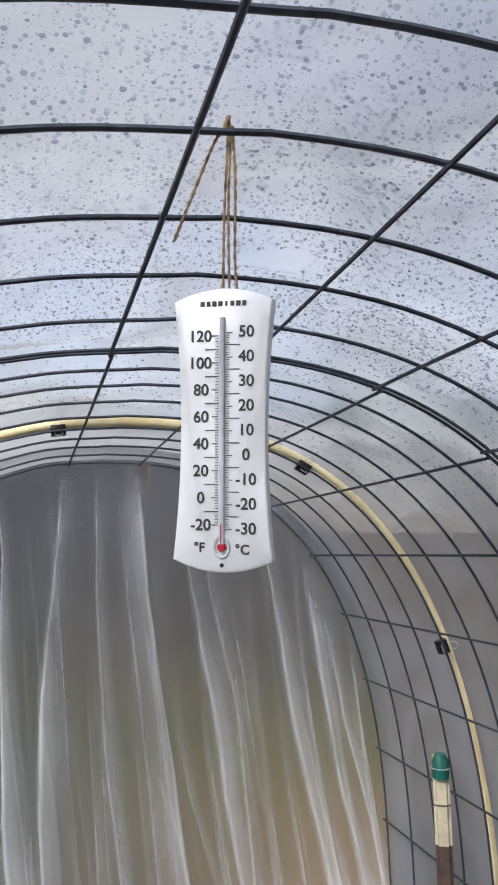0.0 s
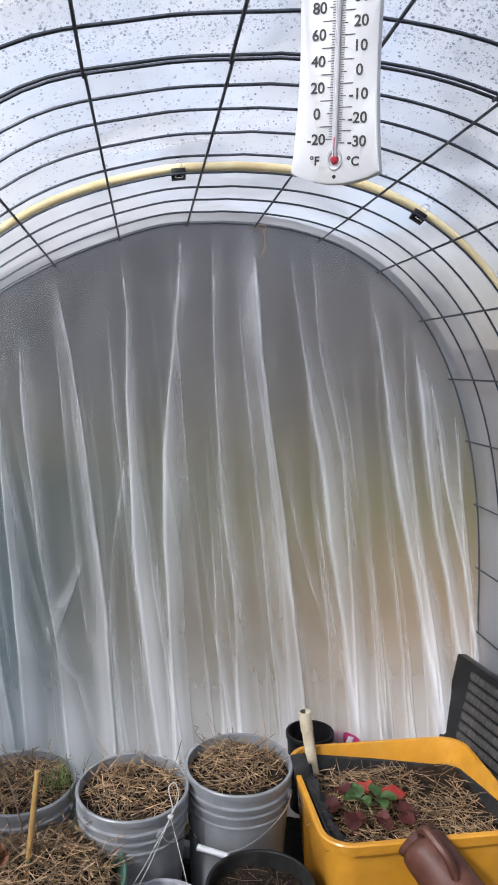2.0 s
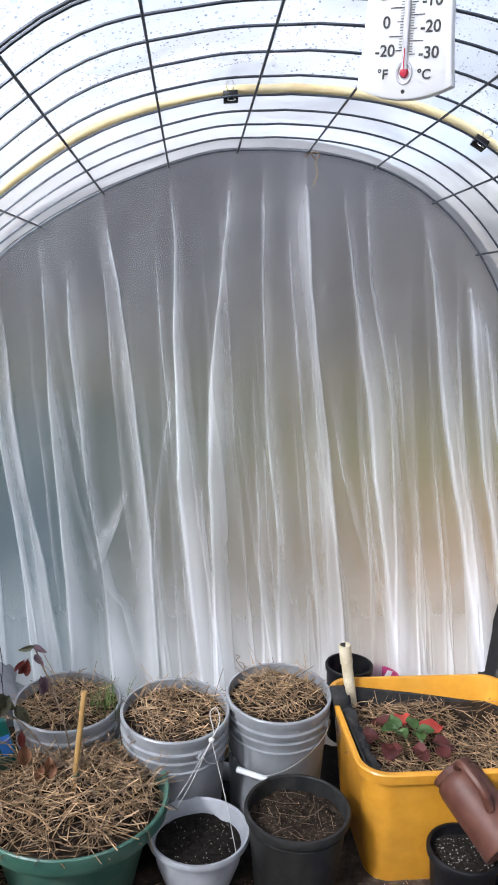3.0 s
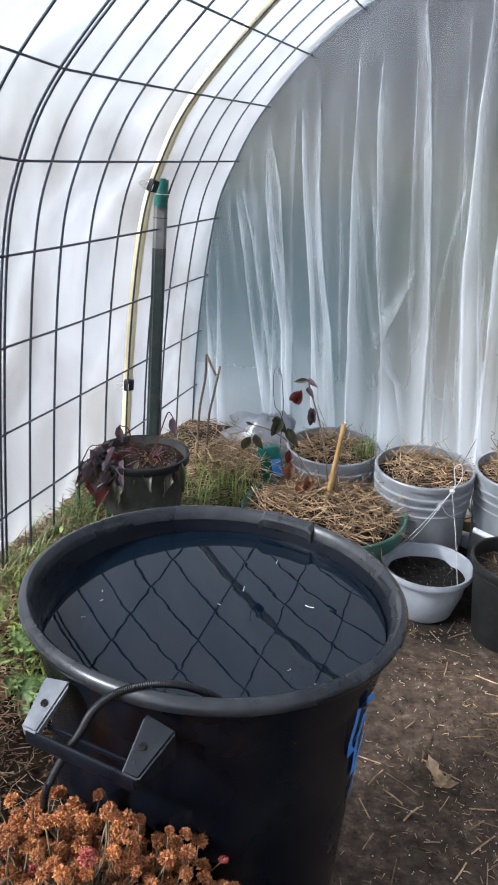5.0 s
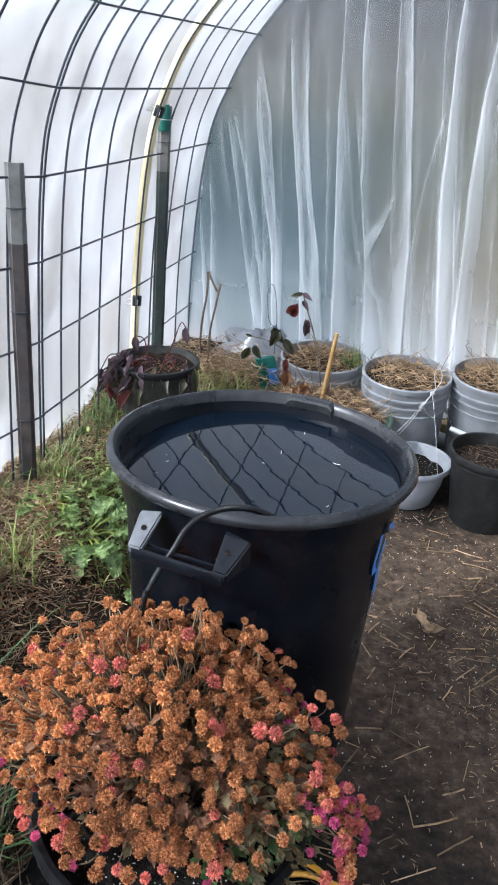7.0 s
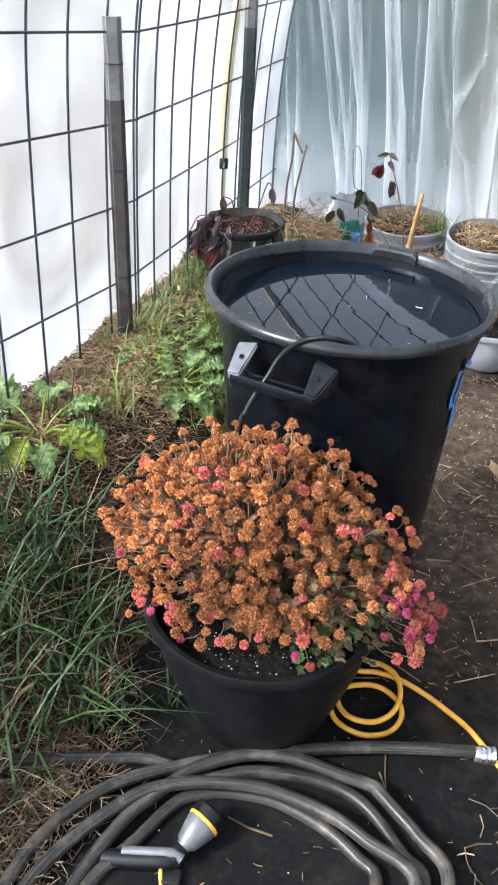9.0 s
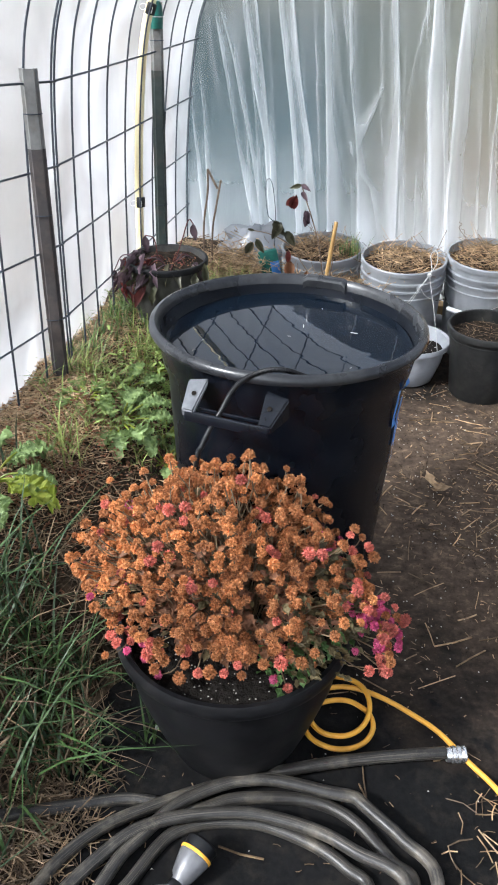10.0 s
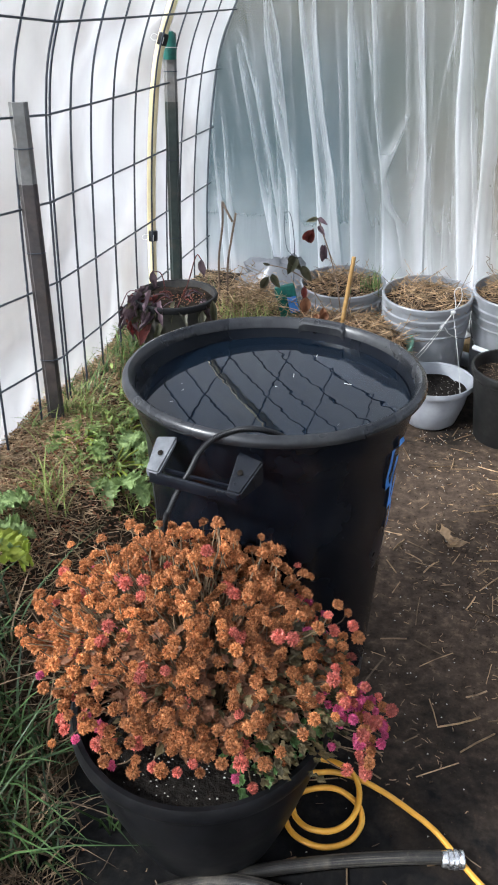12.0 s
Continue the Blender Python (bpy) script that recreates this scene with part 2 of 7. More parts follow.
M = dict(
    cover=film_mat("cover film", 0.64, 0.3, (0.89, 0.92, 0.98), 1.0, (1, 1, 1), 0.2, False, 0.38, 0.01, 0.12),
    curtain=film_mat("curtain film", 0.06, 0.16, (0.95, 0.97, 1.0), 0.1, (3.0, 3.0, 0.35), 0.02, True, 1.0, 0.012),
    wire=rough_mat("galvanised wire", (0.03, 0.037, 0.05), (0.065, 0.076, 0.095), 60, 0.5, 0.2, 0.5),
    blacksoil=rough_mat("black potting soil", (0.004, 0.0035, 0.003), (0.022, 0.018, 0.015), 90, 0.95, 1.0, dist=0.008, spec=0.1),
    soil=rough_mat("dark soil", (0.007, 0.005, 0.004), (0.04, 0.029, 0.021), 60, 0.95, 1.0, dist=0.01, dirt=(0.07, 0.05, 0.034), spec=0.08),
    bank=rough_mat("bank soil with thatch", (0.012, 0.009, 0.006), (0.075, 0.052, 0.033), 45, 0.95, 1.0, dist=0.012, dirt=(0.15, 0.105, 0.065), dirt_amount=0.6, spec=0.15),
    liner=rough_mat("black fabric liner", (0.006, 0.006, 0.007), (0.016, 0.016, 0.016), 60, 0.85, 0.6, dirt=(0.08, 0.06, 0.045), dirt_amount=0.3),
    fabric=rough_mat("black ground fabric", (0.0035, 0.0035, 0.004), (0.009, 0.0088, 0.0088), 90, 0.9, 0.5, dirt=(0.05, 0.04, 0.03), dirt_amount=0.25),
    black=rough_mat("black plastic", (0.002, 0.003, 0.0055), (0.004, 0.0055, 0.009), 50, 0.26, 0.03, dirt=(0.04, 0.04, 0.04), dirt_amount=0.1, spec=0.32),
    rimblack=rough_mat("dusty black plastic", (0.009, 0.0098, 0.0115), (0.02, 0.021, 0.024), 45, 0.28, 0.1, dirt=(0.075, 0.075, 0.072), dirt_amount=0.3, spec=0.4),
    # dusty black, lightened to paint in the sunlight on the pot's side
    litpot=rough_mat("dusty black plastic lightened for sun", (0.018, 0.017, 0.016), (0.05, 0.047, 0.042), 30, 0.6, 0.15, dirt=(0.16, 0.15, 0.13), dirt_amount=0.3),
    blackmat=rough_mat("dull black plastic", (0.004, 0.0042, 0.005), (0.008, 0.008, 0.009), 60, 0.42, 0.1, dirt=(0.035, 0.032, 0.03), dirt_amount=0.2, spec=0.25),
    dustpot=rough_mat("dusty nursery pot", (0.012, 0.012, 0.012), (0.024, 0.024, 0.023), 40, 0.5, 0.15, dirt=(0.06, 0.057, 0.05), dirt_amount=0.4, spec=0.25),
    # for the left bracket: scuffs, with its lit sheen put into the pale colour
    scuff_sheen=rough_mat("scuffed grey-black plastic with painted sheen", (0.075, 0.08, 0.088), (0.14, 0.145, 0.155), 60, 0.45, 0.15, dirt=(0.03, 0.03, 0.03), dirt_amount=0.4),
    grey=rough_mat("grey bucket plastic", (0.21, 0.22, 0.235), (0.26, 0.27, 0.285), 30, 0.42, 0.05, dirt=(0.2, 0.19, 0.17), dirt_amount=0.25),
    pale=rough_mat("pale grey plastic", (0.3, 0.315, 0.34), (0.37, 0.385, 0.41), 30, 0.45, 0.05, dirt=(0.25, 0.23, 0.2), dirt_amount=0.3),
    yellow=rough_mat("yellow plastic", (0.52, 0.235, 0.018), (0.62, 0.295, 0.03), 25, 0.38, 0.05, dirt=(0.3, 0.17, 0.04), dirt_amount=0.25),
    yhose=rough_mat("yellow hose", (0.72, 0.34, 0.03), (0.82, 0.42, 0.05), 60, 0.42, 0.1, dirt=(0.35, 0.2, 0.06), dirt_amount=0.3),
    green=rough_mat("green plastic", (0.035, 0.105, 0.075), (0.06, 0.15, 0.11), 30, 0.4, 0.1, dirt=(0.16, 0.2, 0.16), dirt_amount=0.4),
    brown=rough_mat("brown plastic", (0.062, 0.024, 0.017), (0.095, 0.038, 0.026), 30, 0.52, 0.1, dirt=(0.13, 0.075, 0.055), dirt_amount=0.3, spec=0.25),
    white=rough_mat("white plastic", (0.62, 0.63, 0.645), (0.68, 0.69, 0.7), 12, 0.35, 0.02),
    pvc=rough_mat("aged plastic pipe", (0.62, 0.5, 0.26), (0.78, 0.7, 0.45), 6, 0.45, 0.05, dirt=(0.3, 0.15, 0.05), dirt_amount=0.5),
    paint=rough_mat("black print", (0.02, 0.02, 0.022), (0.028, 0.028, 0.03), 40, 0.5, 0.0),
    tubeglass=rough_mat("thermometer tube", (0.42, 0.42, 0.45), (0.5, 0.5, 0.53), 40, 0.12, 0.0),
    red=rough_mat("red spirit", (0.36, 0.012, 0.03), (0.5, 0.02, 0.05), 40, 0.12, 0.0),
    twine=rough_mat("jute twine", (0.12, 0.075, 0.035), (0.3, 0.2, 0.105), 300, 0.9, 0.8, dist=0.001),
    straw=rough_mat("straw", (0.13, 0.078, 0.042), (0.48, 0.325, 0.18), 40, 0.55, 0.2, island=0.72, back=0.2),
    hay=rough_mat("old hay", (0.25, 0.16, 0.09), (0.54, 0.385, 0.225), 40, 0.8, 0.2, island=0.55, back=0.15),
    # copy of the hay with the shade of the near ground in its colour
    shadehay=rough_mat("hay darkened for shade", (0.09, 0.058, 0.034), (0.27, 0.185, 0.11), 40, 0.8, 0.2, island=0.6, back=0.15),
    tuft=rough_mat("dry yellowish grass", (0.15, 0.2, 0.045), (0.36, 0.4, 0.13), 20, 0.5, 0.1, island=0.5, back=0.35),
    grass=rough_mat("grass", (0.06, 0.11, 0.03), (0.19, 0.27, 0.08), 20, 0.45, 0.1, island=0.6, back=0.35),
    # near grass: deep green, darkened further for the shade it lies in
    shadegrass=rough_mat("deep green grass darkened for shade", (0.016, 0.038, 0.012), (0.072, 0.125, 0.037), 20, 0.45, 0.1, island=0.6, back=0.3),
    kale=rough_mat("frilly kale leaf", (0.12, 0.19, 0.06), (0.31, 0.41, 0.155), 70, 0.55, 0.5, back=0.3, dist=0.004),
    youngkale=rough_mat("young kale leaf", (0.13, 0.2, 0.06), (0.32, 0.42, 0.14), 70, 0.55, 0.5, back=0.35, dist=0.004),
    leaf=rough_mat("green leaves", (0.055, 0.12, 0.03), (0.12, 0.21, 0.06), 25, 0.5, 0.3, island=0.35, back=0.35),
    weed=rough_mat("pale weed leaves", (0.18, 0.27, 0.06), (0.42, 0.5, 0.17), 25, 0.5, 0.3, island=0.45, back=0.35),
    limeleaf=rough_mat("yellowing leaf", (0.2, 0.27, 0.03), (0.38, 0.41, 0.06), 30, 0.5, 0.3, back=0.4),
    mumleaf=rough_mat("dull green leaves", (0.07, 0.062, 0.025), (0.16, 0.115, 0.05), 25, 0.6, 0.3, island=0.45, back=0.3),
    dryleaf=rough_mat("dry leaves", (0.17, 0.075, 0.04), (0.34, 0.16, 0.08), 25, 0.7, 0.3, island=0.4, back=0.25),
    bronze=rough_mat("bronze green leaves", (0.035, 0.04, 0.022), (0.095, 0.085, 0.05), 25, 0.5, 0.3, island=0.4, back=0.25),
    redleaf=rough_mat("dark red leaves", (0.07, 0.016, 0.015), (0.17, 0.038, 0.03), 25, 0.5, 0.3, island=0.5, back=0.35),
    crimson=rough_mat("crimson leaves", (0.22, 0.02, 0.03), (0.36, 0.04, 0.05), 25, 0.5, 0.3, back=0.35),
    purple=rough_mat("wilted purple leaves", (0.045, 0.026, 0.034), (0.15, 0.1, 0.115), 25, 0.6, 0.3, island=0.5, back=0.25),
    brightred=rough_mat("bright red leaves", (0.5, 0.05, 0.04), (0.65, 0.09, 0.06), 25, 0.5, 0.2, back=0.35),
    petal=rough_mat("faded orange petals", (0.39, 0.145, 0.045), (0.72, 0.33, 0.125), 120, 0.8, 0.3, island=0.35, back=0.3, each=0.3),
    petalrose=rough_mat("faded rose petals", (0.44, 0.1, 0.075), (0.7, 0.22, 0.16), 120, 0.75, 0.3, island=0.35, back=0.3, each=0.25),
    pink=rough_mat("pink petals", (0.5, 0.045, 0.15), (0.74, 0.15, 0.31), 120, 0.6, 0.2, island=0.3, back=0.3),
    stem=rough_mat("dry stems", (0.09, 0.06, 0.032), (0.19, 0.13, 0.07), 60, 0.8, 0.3),
    bamboo=rough_mat("bamboo", (0.32, 0.185, 0.06), (0.44, 0.275, 0.1), 30, 0.5, 0.2, dirt=(0.25, 0.15, 0.05)),
    twig=rough_mat("twigs", (0.09, 0.06, 0.04), (0.22, 0.15, 0.1), 60, 0.8, 0.3),
    hose=rough_mat("worn grey hose", (0.012, 0.0115, 0.0115), (0.034, 0.032, 0.03), 45, 0.42, 0.2, dirt=(0.18, 0.155, 0.12), dirt_amount=0.5),
    chrome=rough_mat("silver metal", (0.6, 0.6, 0.6), (0.75, 0.75, 0.76), 30, 0.3, 0.1, 0.9),
    satin=rough_mat("worn silver plastic", (0.11, 0.11, 0.115), (0.17, 0.17, 0.178), 40, 0.42, 0.1, 0.2, dirt=(0.14, 0.12, 0.1), dirt_amount=0.3),
    zinc=rough_mat("bare metal", (0.13, 0.13, 0.125), (0.2, 0.2, 0.19), 40, 0.6, 0.2, 0.2, dirt=(0.12, 0.085, 0.06)),
    postpaint=rough_mat("dark green post paint", (0.02, 0.032, 0.03), (0.04, 0.055, 0.05), 40, 0.5, 0.2, dirt=(0.12, 0.08, 0.06), dirt_amount=0.4),
    rustpaint=rough_mat("brown post paint", (0.034, 0.029, 0.029), (0.058, 0.05, 0.048), 40, 0.6, 0.2, dirt=(0.12, 0.08, 0.06), dirt_amount=0.3),
    rust=rough_mat("rusty brown steel", (0.05, 0.03, 0.022), (0.1, 0.06, 0.042), 40, 0.7, 0.3, dirt=(0.16, 0.09, 0.05), dirt_amount=0.4),
    cream=rough_mat("weathered cream paint", (0.42, 0.36, 0.24), (0.6, 0.53, 0.38), 30, 0.6, 0.3, dirt=(0.16, 0.12, 0.08), dirt_amount=0.6),
    tape=rough_mat("green tape", (0.0, 0.075, 0.06), (0.006, 0.13, 0.1), 60, 0.4, 0.4),
    blue=rough_mat("blue paint", (0.03, 0.16, 0.5), (0.06, 0.24, 0.62), 40, 0.5, 0.1),
    slate=rough_mat("dark rough board", (0.02, 0.02, 0.022), (0.08, 0.075, 0.07), 35, 0.85, 1.0, dist=0.006, stretch=(1, 6, 1), dirt=(0.16, 0.13, 0.1)),
    wood=rough_mat("weathered wood", (0.25, 0.15, 0.06), (0.42, 0.28, 0.12), 30, 0.7, 0.3, stretch=(6, 1, 1)),
    magenta=rough_mat("magenta plastic", (0.28, 0.02, 0.09), (0.36, 0.03, 0.13), 30, 0.4, 0.05),
    perlite=rough_mat("perlite", (0.5, 0.48, 0.42), (0.7, 0.68, 0.62), 60, 0.9, 0.3),
    string=rough_mat("white string", (0.42, 0.42, 0.4), (0.55, 0.54, 0.52), 100, 0.8, 0.3),
)


def water_mat():
    m, nt, b = base_mat("still water")
    b.inputs["Base Color"].default_value = (0.003, 0.006, 0.011, 1)
    b.inputs["Roughness"].default_value = 0.0
    b.inputs["IOR"].default_value = 1.33
    n = tex(nt, "ShaderNodeTexNoise", 15, 2, coords(nt))
    bump(nt, b, n.outputs[0], 0.045, 0.004)
    return m


M["water"] = water_mat()


def streaked(m):
    """Pale scuffs drawn out along a hose, by its own length and turn coordinates."""
    nt = m.node_tree
    b = nt.nodes["Principled BSDF"]
    old = b.inputs["Base Color"].links[0].from_socket
    at = nt.nodes.new("ShaderNodeAttribute")
    at.attribute_name = "along"
    mp = nt.nodes.new("ShaderNodeMapping")
    mp.inputs["Scale"].default_value = (2.6, 6.5, 6.5)
    nt.links.new(at.outputs["Vector"], mp.inputs["Vector"])
    n = tex(nt, "ShaderNodeTexNoise", 1.6, 7, mp.outputs[0], 0.68)
    f = maprange(nt, n.outputs[0], 0.52, 0.66, 0.0, 0.8)
    nt.links.new(mixc(nt, f, old, (0.16, 0.14, 0.11)), b.inputs["Base Color"])
    b.inputs["Specular IOR Level"].default_value = 0.3


streaked(M["hose"])


def dusty_path():
    """Trodden soil spilled over the black fabric, thickest in the middle of the path."""
    m = M["fabric"]
    nt = m.node_tree
    b = nt.nodes["Principled BSDF"]
    old = b.inputs["Base Color"].links[0].from_socket
    v = coords(nt)
    sep = nt.nodes.new("ShaderNodeVectorMath")
    sep.operation = "DISTANCE"
    nt.links.new(v, sep.inputs[0])
    sep.inputs[1].default_value = (0.16, 0.95, 0.0)
    big = tex(nt, "ShaderNodeTexNoise", 4.5, 6, v, 0.65)
    small = tex(nt, "ShaderNodeTexNoise", 34, 7, v, 0.72)
    add = nt.nodes.new("ShaderNodeMath")
    nt.links.new(maprange(nt, big.outputs[0], 0.3, 0.7, -0.3, 0.3), add.inputs[0])
    nt.links.new(sep.outputs["Value"], add.inputs[1])
    mask = maprange(nt, add.outputs[0], 0.90, 0.45, 0.0, 0.95)
    soil = ramp(nt, small.outputs[0], [(0.32, (0.026, 0.0185, 0.0135)), (0.55, (0.082, 0.058, 0.041)), (0.78, (0.23, 0.165, 0.115))])
    nt.links.new(mixc(nt, mask, old, soil), b.inputs["Base Color"])
    b.inputs["Specular IOR Level"].default_value = 0.12


dusty_path()


def drop_mat():
    m, nt, b = base_mat("water drops")
    b.inputs["Base Color"].default_value = (0.7, 0.72, 0.77, 1)
    b.inputs["Roughness"].default_value = 0.02
    b.inputs["IOR"].default_value = 1.38
    b.inputs["Transmission Weight"].default_value = 1.0
    geo = nt.nodes.new("ShaderNodeNewGeometry")
    nt.links.new(ramp(nt, geo.outputs["Random Per Island"], [(0.0, (0.5, 0.53, 0.6)), (0.4, (0.76, 0.79, 0.85)), (1.0, (1.0, 1.0, 1.0))]), b.inputs["Base Color"])
    return m


M["drop"] = drop_mat()

# ---- mesh tools ----


def mesh_of(name, bm, material, smooth=True):
    me = bpy.data.meshes.new(name)
    bm.to_mesh(me)
    bm.free()
    for mt in material if isinstance(material, (list, tuple)) else (material,):
        me.materials.append(mt)
    if smooth:
        me.polygons.foreach_set("use_smooth", [True] * len(me.polygons))
        me.set_sharp_from_angle(angle=radians(40))
    return me


def part(name, bm, material, parent=None, label="", smooth=True):
    ob = new(name, mesh_of(name, bm, material, smooth))
    if parent is not None:
        ob.parent = parent
    return tagged(ob, label)


def thing(name, label, category, at=(0, 0, 0), group="", kind="", rz=0, rx=0, ry=0):
    e = new(name)
    e.empty_display_size = 0.05
    e.matrix_basis = pose(*at, rx, ry, rz)
    return tagged(e, label, category, group, kind)


def raw(name, verts, faces, material, parent=None, label="", smooth=False):
    me = bpy.data.meshes.new(name)
    me.from_pydata([tuple(v) for v in verts], [], faces)
    for mt in material if isinstance(material, (list, tuple)) else (material,):
        me.materials.append(mt)
    if smooth:
        me.polygons.foreach_set("use_smooth", [True] * len(me.polygons))
    ob = new(name, me)
    if parent is not None:
        ob.parent = parent
    return tagged(ob, label)


def lathe(profile, segs=48, bm=None, close=False, squash=(1, 1), at=(0, 0, 0)):
    """Turn (radius, height) pairs round z."""
    bm = bm or bmesh.new()
    rings = []
    for r, z in profile:
        if r < 1e-5:
            rings.append([bm.verts.new((at[0], at[1], at[2] + z))])
        else:
            rings.append([bm.verts.new((at[0] + r * squash[0] * math.cos(2 * math.pi * i / segs), at[1] + r * squash[1] * math.sin(2 * math.pi * i / segs), at[2] + z)) for i in range(segs)])
    for a, b in zip(rings, rings[1:]):
        for i in range(segs):
            j = (i + 1) % segs
            if len(a) == 1 and len(b) == 1:
                continue
            if len(a) == 1:
                bm.faces.new((a[0], b[j], b[i]))
            elif len(b) == 1:
                bm.faces.new((a[i], a[j], b[0]))
            else:
                bm.faces.new((a[i], a[j], b[j], b[i]))
    bmesh.ops.recalc_face_normals(bm, faces=bm.faces)
    return bm


def smooth_path(pts, n=8):
    """Catmull-Rom through the points."""
    p = [Vector(q) for q in pts]
    p = [2 * p[0] - p[1]] + p + [2 * p[-1] - p[-2]]
    out = []
    for i in range(1, len(p) - 2):
        for k in range(n):
            t = k / n
            a, b, c, d = p[i - 1], p[i], p[i + 1], p[i + 2]
            out.append(0.5 * (2 * b + (c - a) * t + (2 * a - 5 * b + 4 * c - d) * t * t + (3 * b - a - 3 * c + d) * t ** 3))
    return out + [p[-2]]


def tube(pts, r, sides=8, bm=None, radii=None, caps=True):
    bm = bm or bmesh.new()
    pts = [Vector(p) for p in pts]
    up = None
    rings = []
    for i, p in enumerate(pts):
        d = (pts[min(i + 1, len(pts) - 1)] - pts[max(i - 1, 0)]).normalized()
        if up is None:
            up = d.orthogonal().normalized()
        up = (up - d * up.dot(d)).normalized()
        side = d.cross(up)
        rr = radii[i] if radii else r
        rings.append([bm.verts.new(p + rr * (math.cos(2 * math.pi * k / sides) * up + math.sin(2 * math.pi * k / sides) * side)) for k in range(sides)])
    for a, b in zip(rings, rings[1:]):
        for i in range(sides):
            j = (i + 1) % sides
            bm.faces.new((a[i], a[j], b[j], b[i]))
    if caps:
        bm.faces.new(rings[0][::-1])
        bm.faces.new(rings[-1])
    return bm


def block(size, at=(0, 0, 0), bevel=0.003, bm=None, m=None):
    bm = bm or bmesh.new()
    mat = Matrix.Translation(at) @ (m or Matrix()) @ Matrix.Diagonal((*size, 1))
    made = bmesh.ops.create_cube(bm, size=1, matrix=mat)
    if bevel:
        es = list({e for v in made["verts"] for e in v.link_edges})
        bmesh.ops.bevel(bm, geom=es, offset=bevel, segments=2, affect="EDGES", profile=0.5)
    return bm


def leaf_faces(bm, base, along, normal, length, width, lobes=0, droop=0.25, curl=0.15):
    """One leaf: a bent, slightly crumpled blade with a low midrib."""
    along = Vector(along).normalized()
    normal = Vector(normal)
    normal = (normal - along * normal.dot(along)).normalized()
    side = along.cross(normal)
    n, rows = 7, []
    sx = base[0] * 91 + base[1] * 57 + base[2] * 33
    for i in range(n + 1):
        t = i / n
        w = width * 0.5 * (math.sin(math.pi * t ** 0.75) ** 0.8 if 0 < t < 1 else 0.02)
        if lobes:
            w *= 1 + 0.35 * math.sin(t * math.pi * lobes * 2)
        c = Vector(base) + along * length * t - normal * droop * length * t * t
        row = []
        for e in (-1, -0.5, 0, 0.5, 1):
            crumple = (noise.noise((t * 3.1 + sx, e * 1.7, sx)) * 0.22 + noise.noise((t * 7.3 + sx, e * 3.1, sx)) * 0.12 * curl) * width * (0.3 + abs(e))
            row.append(bm.verts.new(c + side * w * e * (1 - 0.25 * curl * abs(e)) + normal * (curl * w * e * e + crumple)))
        rows.append(row)
    for a, b in zip(rows, rows[1:]):
        for k in range(4):
            bm.faces.new((a[k], b[k], b[k + 1], a[k + 1]))


def sticks(rng, count, place, length, width, tilt=0.3, bend=0.15, lift=0.0):
    """Many thin bent three-sided stalks; place(rng) gives a point. Returns verts and faces."""
    V, F = [], []
    for _ in range(count):
        p = Vector(place(rng))
        a = rng.uniform(0, 2 * math.pi)
        L = length * rng.uniform(0.35, 1.15)
        w = width * rng.uniform(0.6, 1.3)
        d = Vector((math.cos(a), math.sin(a), rng.uniform(-tilt, tilt)))
        s = Vector((-d.y, d.x, 0)).normalized()
        u = d.normalized().cross(s)
        k = rng.uniform(-bend, bend) * L
        b = len(V)
        for j, t in enumerate((-0.5, 0.0, 0.5)):
            c = p + d * L * t + s * k * (1 - 4 * t * t) + Vector((0, 0, lift))
            for q in range(3):
                ang = 2 * math.pi * q / 3
                V.append(c + (s * math.cos(ang) + u * math.sin(ang)) * w * 0.5)
        for j in range(2):
            for q in range(3):
                r = (q + 1) % 3
                F.append((b + 3 * j + q, b + 3 * j + r, b + 3 * j + 3 + r, b + 3 * j + 3 + q))
        F += [(b, b + 2, b + 1), (b + 6, b + 7, b + 8)]
    return V, F


def blades(rng, count, place, length, width, lean=0.5):
    """Grass blades, tapered and bent over."""
    V, F = [], []
    for _ in range(count):
        p = Vector(place(rng))
        a = rng.uniform(0, 2 * math.pi)
        L = length * rng.uniform(0.4, 1.2)
        w = width * rng.uniform(0.7, 1.3)
        out = Vector((math.cos(a), math.sin(a), 0))
        s = Vector((-out.y, out.x, 0))
        k = rng.uniform(0.2, 1.0) * lean
        b = len(V)
        for j in range(4):
            t = j / 4
            c = p + Vector((0, 0, L * t * (1 - 0.35 * k * t))) + out * L * k * t * t
            V += [c - s * w * 0.5 * (1 - t * 0.7), c + s * w * 0.5 * (1 - t * 0.7)]
        V.append(p + Vector((0, 0, L * (1 - 0.35 * k))) + out * L * k)
        for j in range(3):
            q = b + 2 * j
            F.append((q, q + 1, q + 3, q + 2))
        F.append((b + 6, b + 7, b + 8))
    return V, F


# ---- ground ----
PATH_FALL = 0.02


def smoothstep(a, b, x):
    t = min(max((x - a) / (b - a), 0), 1)
    return t * t * (3 - 2 * t)


